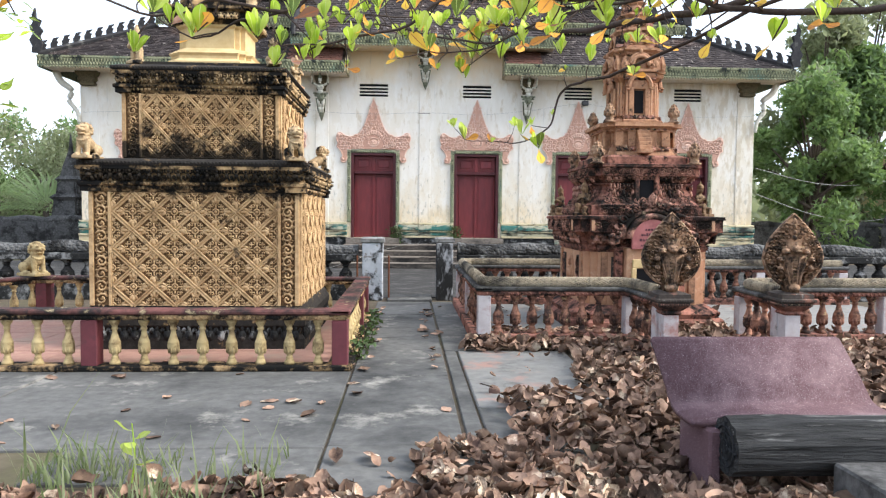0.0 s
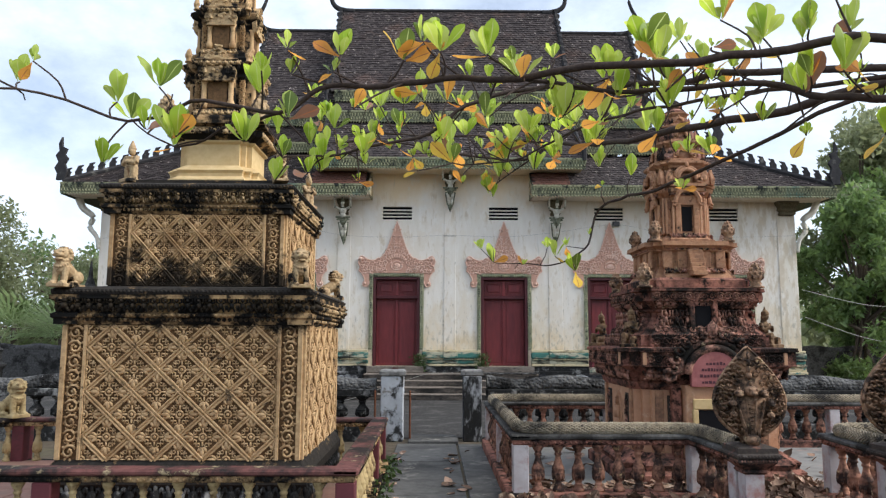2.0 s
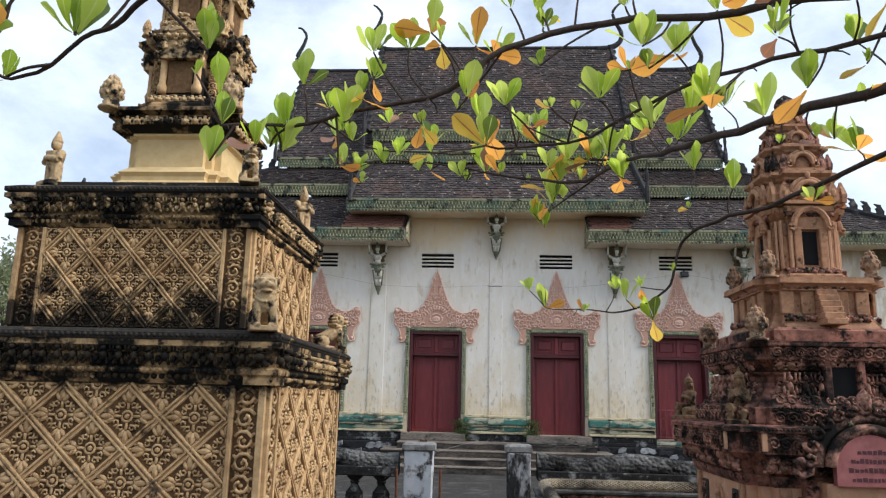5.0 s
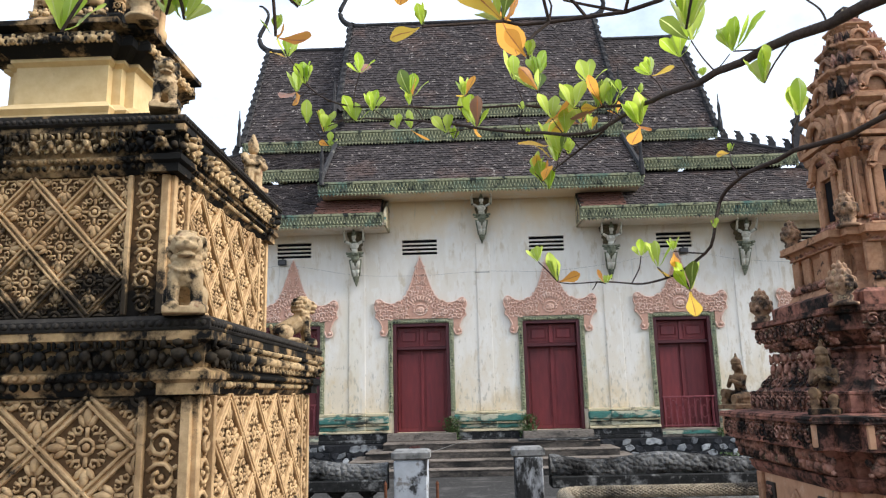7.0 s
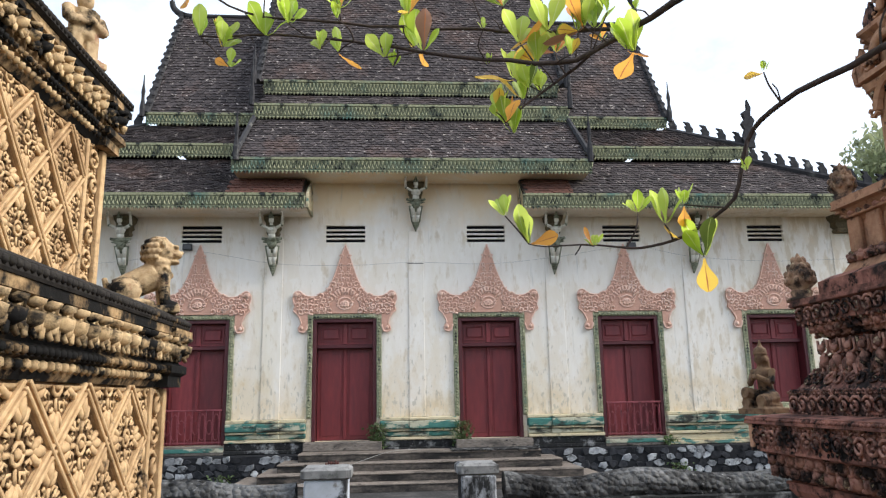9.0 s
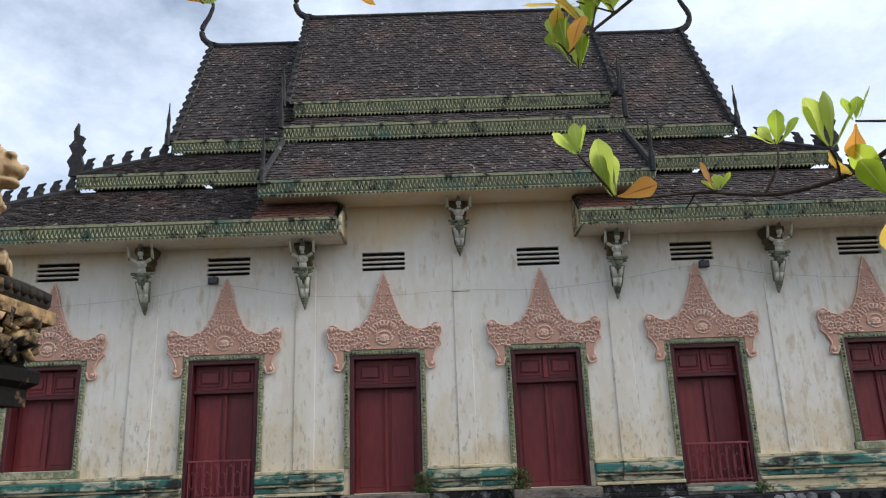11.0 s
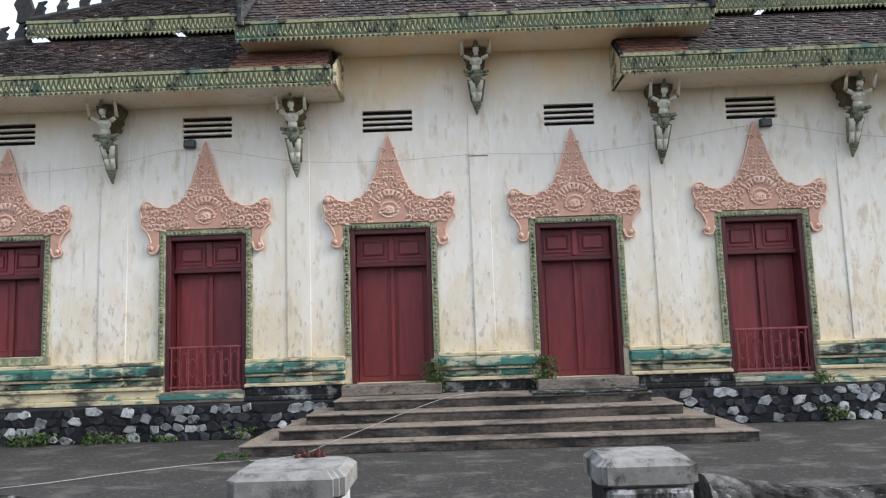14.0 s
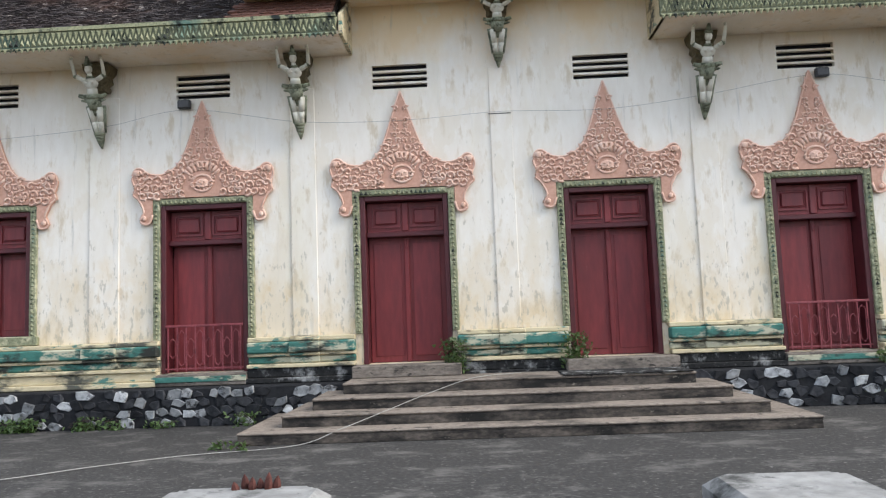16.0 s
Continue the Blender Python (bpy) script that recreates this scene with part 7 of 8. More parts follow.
    ob = part("naga_statue", bm, naga_stone, smooth=True, m=pose(x, y - 0.02, 0.732, 0, 0, -10) @ Matrix.Diagonal((0.94, 1.75, 0.98, 1)))
    tagged(ob, "weathered stone hooded serpent with many heads on a pedestal", "statue", "naga statues")


naga_head(2.12, -14.88)
naga_head(3.36, -14.88)


# ---- gate and yard walls ----
def gate():
    for x0, x1, lb in ((-1.33, -0.88, "peeling blue-white square gate pillar with a grey cap"), (-0.04, 0.34, "black-stained peeling square gate pillar with a grey cap")):
        t = thing("gate_pillar", (x0 + x1) / 2, -9.3, 0, label=lb, category="pillar", group="gate pillars")
        w = (x1 - x0) / 2 * 0.92
        top = 0.015 if x0 > -0.5 else 0.01
        part("shaft", boxed(-w + 0.03, w - 0.03, -0.17, 0.17, -0.02, 0.97 + top, bevel=0.012), pillar_black if x0 > -0.5 else pillar_paint, t)
        part("cap", square([(w - 0.025, 0.97), (w, 0.985), (w, 1.045), (w - 0.03, 1.068)], k=0.9, redent=0.82), cap_stone, t, m=pose(0, 0, top))
    for x in (-0.82, -1.36):
        p = part("gate_post", lathe([(0.016, 0), (0.016, 0.74), (0.02, 0.75), (0.004, 0.78)], 8), rust, m=pose(x, -9.56, 0))
        tagged(p, "thin rusty iron gate post beside a pillar", "post", "iron gate posts")

    sp = thing("withered_sprout", -1.08, -9.16, 1.062, label="withered reddish-brown sprout on a gate pillar cap", category="plant")
    for k, (x, h, a) in enumerate(((-0.045, 0.035, -10), (-0.025, 0.05, -4), (-0.008, 0.045, 3), (0.012, 0.04, -3), (0.03, 0.055, 5), (0.046, 0.045, 10))):
        part("stem", lathe([(0.008, -0.01), (0.011, h * 0.5), (0.007, h * 0.8), (0.001, h)], 6), withered, sp, m=pose(x, 0.01 * (k % 2), 0, 0, a, 0))


gate()


def wave_body(x0, x1, y, z, r):
    """Serpent coping with a gently rolling back and rough scales."""
    n, seg = int(abs(x1 - x0) / 0.05), 14
    verts, faces = [], []
    rnd = random.Random(11)
    for i in range(n + 1):
        x = x0 + (x1 - x0) * i / n
        zz = z + 0.035 * math.sin(x * 4.6 + 0.6 * math.sin(x * 1.3))
        for k in range(seg):
            a = 2 * math.pi * k / seg
            rr = r * (1 + rnd.uniform(-0.035, 0.035))
            verts.append((x, y + math.cos(a) * rr, zz + math.sin(a) * rr))
    for i in range(n):
        for k in range(seg):
            a, b = i * seg + k, i * seg + (k + 1) % seg
            faces.append((a, b, b + seg, a + seg))
    faces.append(tuple(range(seg))[::-1])
    faces.append(tuple(n * seg + k for k in range(seg)))
    me = bpy.data.meshes.new("coping")
    me.from_pydata(verts, [], faces)
    return me


for x0, x1 in ((-1.36, -13.0), (0.38, 14.0)):
    t = thing("yard_balustrade", label="black mouldy balustrade with a rolling serpent coping", category="balustrade", group="yard balustrades")
    a, b = sorted((x0, x1))
    part("coping", wave_body(a, b, -9.3, 0.85, 0.12), coping_stone, t, "rough grey scaled serpent coping")
    part("rail_slab", boxed(a, b, -9.44, -9.16, 0.66, 0.78, bevel=0.012), black_wall, t)
    part("base_course", boxed(a, b, -9.46, -9.14, -0.05, 0.26, bevel=0.012), black_wall, t)
    n = int((b - a) / 0.34)
    bal = baluster_mesh(0.4, 0.15, black_wall)
    for k in range(n):
        part("baluster", bal, None, t, m=pose(a + 0.2 + k * 0.34, -9.3, 0.26))

for x0, x1, y in ((-40, -11.5, 3.0), (11.5, 40, 4.0)):
    t = thing("boundary_wall", label="grey weathered boundary wall with a ridged top", category="wall", kind="structure")
    part("wall_body", boxed(x0, x1, y, y + 0.25, -0.1, 1.15), grey_wall, t)
    part("wall_coping", wave_body(x0, x1, y + 0.12, 1.2, 0.13), grey_wall, t)


# ---- bench ----
def bench(x0=0.93, y0=-17.92):
    t = thing("garden_bench", x0, y0, 0, label="dusty red terrazzo garden bench with curved back", category="bench")
    # curved back and seat as one bent slab: profile in y and z
    prof = [(0.16, 0.76), (0.10, 0.65), (0.04, 0.53), (0.0, 0.43), (-0.04, 0.39), (-0.12, 0.375), (-0.30, 0.38)]
    th = 0.05
    bm = bmesh.new()
    line = smooth_line([(0, y, z) for y, z in prof], 3)
    L = 1.13
    rows = []
    for i, p in enumerate(line):
        d = (line[min(i + 1, len(line) - 1)] - line[max(i - 1, 0)]).normalized()
        nrm = Vector((0, -d.z, d.y)) * (th / 2)
        skew = 0.13 * (0.82 - p.z) / 0.4
        rows.append([bm.verts.new((x, (p + s * nrm).y, (p + s * nrm).z)) for x, s in ((skew * 0.6, 1), (L + skew, 1), (L + skew, -1), (skew * 0.6, -1))])
    for a, b in zip(rows, rows[1:]):
        for k in range(4):
            bm.faces.new((a[k], a[(k + 1) % 4], b[(k + 1) % 4], b[k]))
    bm.faces.new(rows[0][::-1])
    bm.faces.new(rows[-1])
    bmesh.ops.recalc_face_normals(bm, faces=bm.faces)
    bmesh.ops.bevel(bm, geom=[e for e in bm.edges if len(e.link_faces) == 2 and e.calc_face_angle(0) > 1.0], offset=0.012, segments=2, affect="EDGES")
    part("seat_and_back", bm, terrazzo, t, "speckled dusty red terrazzo slab", True)
    for x in (0.16, 1.05):
        part("leg", boxed(x, x + 0.07, -0.36, 0.06, 0.0, 0.36, bevel=0.015), terrazzo, t)
    lg = thing("cast_log", x0 + 0.22, y0 - 0.42, 0.295, label="grey cast concrete log with a cracked round end", category="log")
    verts, faces = [], []
    seg, n = 22, 34
    for i in range(n + 1):
        x = i * 1.9 / n
        for k in range(seg):
            a = 2 * math.pi * k / seg
            r = 0.15 + 0.012 * noise.noise(Vector((x * 2.0, math.cos(a) * 4, math.sin(a) * 4))) + 0.006 * math.sin(a * 9 + x * 3)
            verts.append((x, r * math.cos(a), r * math.sin(a)))
    for i in range(n):
        for k in range(seg):
            a, b = i * seg + k, i * seg + (k + 1) % seg
            faces.append((a, b, b + seg, a + seg))
    faces.append(tuple(range(seg))[::-1])
    faces.append(tuple(n * seg + k for k in range(seg)))
    me = bpy.data.meshes.new("log_body")
    me.from_pydata(verts, [], faces)
    part("log_body", me, log_grey, lg)
    bm = bmesh.new()
    for k, r in enumerate((0.035, 0.07, 0.105)):
        tube([(-0.004, r * math.cos(a), r * math.sin(a)) for a in [j * math.pi / 8 for j in range(17)]], 0.006, 0.006, 4, bm)
    for a in (0.6, 1.6, 3.2, 4.4):
        limb(bm, (-0.003, 0, 0), (-0.003, 0.13 * math.cos(a), 0.13 * math.sin(a)), 0.004, 0.009, 4)
    part("growth_rings", bm, dark_stone, lg)
    s = thing("concrete_block", x0 + 0.68, y0 - 1.02, 0, label="rough grey concrete block under the log", category="block")
    part("block_body", boxed(0, 0.5, 0, 0.42, -0.02, 0.27, bevel=0.012), grey_wall, s)


bench()


# ---- leaves on the ground ----
def leaf_shape(rnd, size, curl_):
    """Rows of a curled dry leaf: obovate outline bent along and across."""
    rows = []
    for i in range(6):
        t = i / 5
        w = size * 0.30 * math.sin(math.pi * min(1, (t * 0.94 + 0.03)) ** 1.35) + 0.004
        x = size * (t - 0.5)
        z = curl_ * size * (0.5 * (t - 0.5) ** 2 * 2)
        rows.append([(x, -w, z + curl_ * w * rnd.uniform(0.5, 1.3)), (x, 0, z - 0.01), (x, w, z + curl_ * w * rnd.uniform(0.5, 1.3))])
    return rows


def litter():
    rnd = random.Random(21)
    verts, faces = [], []

    def lay(x, y, z, tilt, size=None):
        size = size or rnd.uniform(0.06, 0.16)
        m = pose(x, y, z, rnd.gauss(0, tilt), rnd.gauss(0, tilt), rnd.uniform(0, 360))
        i0 = len(verts)
        for row in leaf_shape(rnd, size, rnd.uniform(-0.9, 1.1) if tilt > 20 else rnd.uniform(-0.25, 0.35)):
            verts.extend(tuple(m @ Vector(p)) for p in row)
        for r in range(5):
            for c in range(2):
                a = i0 + r * 3 + c
                faces.append((a, a + 1, a + 4, a + 3))

    def heap(x, y):
        return max(0.0, 0.10 + 0.10 * noise.noise(Vector((x * 0.8, y * 0.8, 3.0))))

    n = 0
    while n < 13000:
        x, y = rnd.uniform(-3.6, 6.0), rnd.uniform(-19.2, -12.9)
        edge = 0.25 * noise.noise(Vector((x * 1.3, y * 1.3, 7)))
        if x < 0.15 + edge and y > -17.5 + edge:
            continue
        if x < -0.2 and y > -17.45 - 0.3 * min(1.2, abs(x + 0.2)) + edge:
            continue
        if x < -0.35 + edge and y > -18.2 + edge and rnd.random() < 0.975:
            continue
        if 0.0 < x < 1.1 + edge * 1.2 and -16.5 + edge < y < -14.35 and rnd.random() < 0.985:
            continue
        if y > -13.95 and not (2.05 < x < 3.5):
            if rnd.random() < 0.93 or x < 0.5:
                continue
        if x < 2.05 and y > -13.95:
            continue
        h = heap(x, y) * min(1, max(0.2, (x + 1.2) / 1.6))
        lay(x, y, 0.012 + rnd.uniform(0, 1) * h + 0.02, 34)
        n += 1
    for k in range(70):
        lay(rnd.uniform(-5, -0.2), rnd.uniform(-17.4, -15.35), 0.016, 6, rnd.uniform(0.07, 0.16)) if rnd.random() < 0.35 else lay(rnd.choice((-0.95, -0.2)) + rnd.gauss(0, 0.08), rnd.uniform(-15.2, -10.2), 0.03, 12, rnd.uniform(0.06, 0.16))
    for k in range(420):
        y = rnd.uniform(-13.6, -13.0) if k < 330 else rnd.uniform(-13.6, -10.6)
        lay(rnd.uniform(0.55, 4.6), y, 0.05 + rnd.random() * 0.04, 18, rnd.uniform(0.08, 0.18))
    me = bpy.data.meshes.new("leaf_litter")
    me.from_pydata(verts, [], faces)
    for p in me.polygons:
        p.use_smooth = True
    ob = part("leaf_litter", me, dry_leaf)
    tagged(ob, "thick litter of curled dry brown leaves on the ground", "leaf litter", kind="stuff")


litter()


def grass_patch():
    rnd = random.Random(8)
    verts, faces = [], []
    for k in range(950):
        x, y = rnd.uniform(-2.55, -1.2), rnd.uniform(-19.0, -17.55)
        d = noise.noise(Vector((x * 2.2, y * 2.2, 1)))
        if d < 0.05 and rnd.random() < 0.85:
            continue
        h = rnd.uniform(0.03, 0.14) * (1.2 + d)
        if rnd.random() < 0.12:
            h *= 2.3
        a, lean = rnd.uniform(0, 6.28), rnd.uniform(0.2, 0.9) * h
        w = 0.004 + 0.003 * rnd.random()
        c, s = math.cos(a), math.sin(a)
        i0 = len(verts)
        verts += [(x - s * w, y + c * w, 0), (x + s * w, y - c * w, 0), (x + c * lean * 0.4 + s * w, y + s * lean * 0.4 - c * w, h * 0.6), (x + c * lean * 0.4 - s * w, y + s * lean * 0.4 + c * w, h * 0.6), (x + c * lean, y + s * lean, h)]
        faces += [(i0, i0 + 1, i0 + 2, i0 + 3), (i0 + 3, i0 + 2, i0 + 4)]
    me = bpy.data.meshes.new("grass")
    me.from_pydata(verts, [], faces)
    tagged(part("grass", me, grass_mat), "sparse green and grey grass tufts at the slab edge", "grass", kind="stuff")


grass_patch()


# ---- almond tree with its branches over the path ----
def leaf_mesh(m, fold=0.25, bend=0.3, seed=0, rib=None):
    """Paddle-shaped leaf: narrow foot, broad blunt end, a paler rib along the middle."""
    rnd = random.Random(seed)
    verts, faces, mids = [], [], []
    n = 9
    cols = (-1, -0.52, -0.07, 0.07, 0.52, 1)
    for i in range(n):
        t = (i / (n - 1)) ** 0.9
        w = 0.265 * math.sin(math.pi * (0.015 + 0.95 * t ** 1.85)) ** 0.9 + 0.011
        z = bend * t * t - 0.03 * math.sin(t * 7 + seed)
        wave = 0.03 * math.sin(i * 2.3 + seed)
        for s in cols:
            verts.append((t, s * w, z + (fold * abs(s) + wave * s) * w + rnd.uniform(-0.008, 0.008)))
    for i in range(n - 1):
        for c in range(5):
            a = i * 6 + c
            faces.append((a, a + 1, a + 7, a + 6))
            mids.append(1 if c == 2 else 0)
    me = bpy.data.meshes.new("leaf")
    me.from_pydata(verts, [], faces)
    me.materials.append(m)
    me.materials.append(rib or leaf_rib)
    for p, k in zip(me.polygons, mids):
        p.use_smooth = True
        p.material_index = k
    return me


def crown(t, base, spots, size, m, seed, count):
    """Upper limbs from base to each spot, and one mesh of many separate leaves clumped round them."""
    rnd = random.Random(seed)
    verts, faces = [], []
    for sx, sy, sz, r in spots:
        mid = Vector(base).lerp(Vector((sx, sy, sz)), 0.55) + Vector((0, 0, 0.12))
        part("limb", tube(smooth_line([base, mid, (sx, sy, sz)], 4), 0.045, 0.012, 7), trunk_bark, t, "", True)
        for k in range(count):
            d = Vector((rnd.gauss(0, 1), rnd.gauss(0, 1), rnd.gauss(0, 0.7))).normalized() * r * rnd.random() ** 0.5
            mm = pose(sx + d.x, sy + d.y, sz + d.z, rnd.uniform(-40, 40), rnd.uniform(-70, 20), rnd.uniform(0, 360))
            s = size * rnd.uniform(0.7, 1.3)
            i0 = len(verts)
            verts.extend(tuple(mm @ Vector(q)) for q in ((0, 0, 0), (s * 0.55, -s * 0.3, 0.01), (s * 0.85, -s * 0.26, 0.02), (s, 0, 0.03), (s * 0.85, s * 0.26, 0.02), (s * 0.55, s * 0.3, 0.01)))
            faces.append(tuple(range(i0, i0 + 6)))
    me = bpy.data.meshes.new("crown")
    me.from_pydata(verts, [], faces)
    tagged(part("crown", me, m, t), kind="stuff")


def almond_tree():
    rnd = random.Random(4)
    t = thing("almond_tree", label="tropical almond tree with dark branches, green and orange leaves", category="tree")
    trunk = (4.9, -17.2)
    part("trunk", tube(smooth_line([(trunk[0], trunk[1], -0.1), (4.85, -17.15, 0.9), (4.95, -17.1, 1.9), (4.8, -17.0, 3.0), (4.9, -16.9, 4.6)], 4), 0.17, 0.09, 12), trunk_bark, t, "grey-brown trunk", True)
    A = [(4.85, -17.1, 2.6), (3.6, -17.7, 3.05), (2.04, -17.5, 3.08), (1.39, -17.3, 3.08), (0.75, -17.2, 3.05), (0.02, -16.9, 3.07), (-0.42, -16.8, 3.09), (-0.85, -16.75, 3.05), (-1.14, -16.7, 3.04), (-1.37, -16.7, 2.92), (-1.83, -16.7, 2.98), (-2.09, -16.6, 2.92), (-2.46, -16.5, 2.94), (-2.95, -16.7, 3.04), (-3.3, -16.9, 2.92)]
    A2 = [(-1.37, -16.7, 2.92), (-1.61, -16.5, 2.91), (-1.8, -16.4, 2.89), (-2.08, -16.3, 2.80), (-2.19, -16.3, 2.80), (-2.48, -16.2, 3.02)]
    U = [(4.85, -17.1, 2.5), (3.4, -17.6, 2.85), (2.12, -17.4, 2.77), (1.64, -17.2, 2.86), (1.34, -17.1, 2.94), (0.88, -17.0, 2.94), (0.45, -16.95, 2.97), (0.02, -16.9, 3.07)]
    B = [(4.8, -17.0, 3.0), (3.2, -16.4, 3.35), (1.85, -16.0, 3.44), (1.45, -15.8, 3.46), (0.93, -15.5, 3.52), (0.32, -15.3, 3.58), (-0.21, -15.3, 3.41), (-0.49, -15.3, 3.21), (-0.98, -15.3, 3.08), (-1.32, -15.3, 2.99), (-1.64, -15.4, 2.96)]
    C2 = [(3.2, -16.4, 3.35), (2.09, -15.6, 3.46), (1.69, -15.3, 3.47), (1.23, -15.1, 3.45), (0.7, -15.0, 3.32), (0.16, -14.8, 3.07), (-0.31, -14.8, 3.09)]
    C = [(4.85, -16.95, 3.6), (3.3, -15.8, 3.55), (2.3, -14.85, 3.48), (1.81, -14.25, 3.54), (1.48, -13.44, 3.66), (1.38, -12.08, 3.99), (1.31, -10.63, 4.41), (0.9, -10.47, 4.21), (0.21, -10.31, 4.28), (-0.51, -10.15, 4.44), (-1.25, -10.07, 4.57), (-2.11, -10.15, 4.53)]
    E = [(1.31, -10.63, 4.41), (0.93, -10.39, 4.2), (0.59, -10.23, 3.96), (0.35, -10.23, 3.78)]
    E2 = [(1.31, -10.63, 4.41), (0.64, -10.23, 4.58), (0.07, -10.07, 4.69), (-0.99, -10.15, 4.68), (-1.74, -10.23, 4.69), (-2.08, -10.39, 4.87)]
    D = [(3.3, -15.8, 3.55), (3.0, -14.6, 3.6), (2.3, -13.3, 3.32), (1.83, -12.55, 3.23), (1.74, -11.8, 3.3), (1.67, -11.5, 3.16), (1.59, -11.4, 2.82), (1.4, -11.2, 2.65), (1.13, -11.1, 2.575), (0.95, -11.0, 2.58), (0.62, -11.0, 2.6), (0.36, -10.9, 2.63)]
    crown(t, (4.88, -16.92, 4.3), ((5.6, -17.6, 4.9, 0.6), (5.5, -16.5, 5.3, 0.6), (4.7, -17.9, 5.1, 0.55), (6.2, -17.0, 4.5, 0.6), (5.0, -17.1, 5.7, 0.55), (5.9, -18.2, 4.3, 0.5)), 0.17, leaf_green, 12, 170)
    kinds = {}
    for key, m in (("g", leaf_green), ("l", leaf_lime), ("d", leaf_deep), ("o", leaf_orange), ("y", leaf_yellow), ("b", leaf_brown)):
        kinds[key] = [leaf_mesh(m, 0.1 + 0.14 * k, 0.1 + 0.2 * k, k, leaf_rib_red if key in "oyb" else None) for k in range(3)]
    for name, pts, r0, r1, whorls in (("A", A, 0.028, 0.006, 34), ("A2", A2, 0.011, 0.005, 4), ("U", U, 0.028, 0.010, 34), ("B", B, 0.030, 0.007, 48), ("C2", C2, 0.020, 0.006, 34), ("C", C, 0.044, 0.007, 36), ("E", E, 0.016, 0.007, 12), ("E2", E2, 0.018, 0.007, 14), ("D", D, 0.024, 0.004, 12)):
        line = smooth_line(pts, 4)
        line = [p + Vector((0.03 * noise.noise(p * 3.1 + Vector((9, 0, 0))), 0.02 * noise.noise(p * 4.0), 0.045 * noise.noise(p * 3.5))) for p in line]
        br = part("branch", tube(line, r0, r1, 7), bark, t, "", True)
        visible = [p for p in line if p.x < 3.5]
        for k in range(whorls):
            p = visible[int((k + rnd.random()) * len(visible) / whorls) % len(visible)] if k else line[-1]
            tip = p + (Vector((0, 0, 0)) if k == 0 else Vector((rnd.gauss(-0.06, 0.12), rnd.gauss(0, 0.1), rnd.uniform(0.03, 0.3) * (1 if rnd.random() < 0.62 else -0.9))))
            if k:
                mid = p.lerp(tip, 0.5) + Vector((rnd.gauss(0, 0.02), rnd.gauss(0, 0.02), 0.0))
                part("twig", tube(smooth_line([p, mid, tip], 3), 0.007, 0.005, 5), bark, br)
            if tip.y < -16.2 and rnd.random() < 0.12:
                continue
            far = tip.y > -14
            n = rnd.choice((4, 5, 5, 6, 7))
            big = 1.1 if k == 0 else rnd.choice((0.9, 1.1, 1.3)) if name in ("E", "E2") else rnd.choice((0.35, 0.6, 0.85, 1.0, 1.1, 1.25))
            if k and rnd.random() < 0.3:
                spur = p + Vector((rnd.gauss(0, 0.05), rnd.gauss(0, 0.05), rnd.uniform(-0.08, 0.12)))
                part("twig", tube([p, p.lerp(spur, 0.6) + Vector((0.01, 0, 0.01)), spur], 0.005, 0.004, 5), bark, br)
            tone = rnd.random()
            for j in range(n):
                a = 360 * j / n + rnd.uniform(-25, 25)
                lift = -rnd.uniform(30, 82)
                u = rnd.random()
                key = "o" if u < 0.065 else "y" if u < 0.115 else "b" if u < 0.13 else "l" if u < 0.56 else "d" if u < 0.63 else "g"
                if key in "oyb":
                    lift = rnd.uniform(-55, 65)
                L = big * (rnd.uniform(0.15, 0.235) if far else rnd.uniform(0.11, 0.175))
                if key in "oyb":
                    L = max(L * 1.15, 0.12)
                part("leaf", rnd.choice(kinds[key]), None, br, m=pose(tip.x, tip.y, tip.z, 0, 0, a) @ pose(0, 0, 0, rnd.uniform(-70, 70) if key in "oyb" else rnd.uniform(-30, 30), lift, 0) @ pose(0.012, 0, 0) @ Matrix.Diagonal((L, L, L, 1)))


almond_tree()



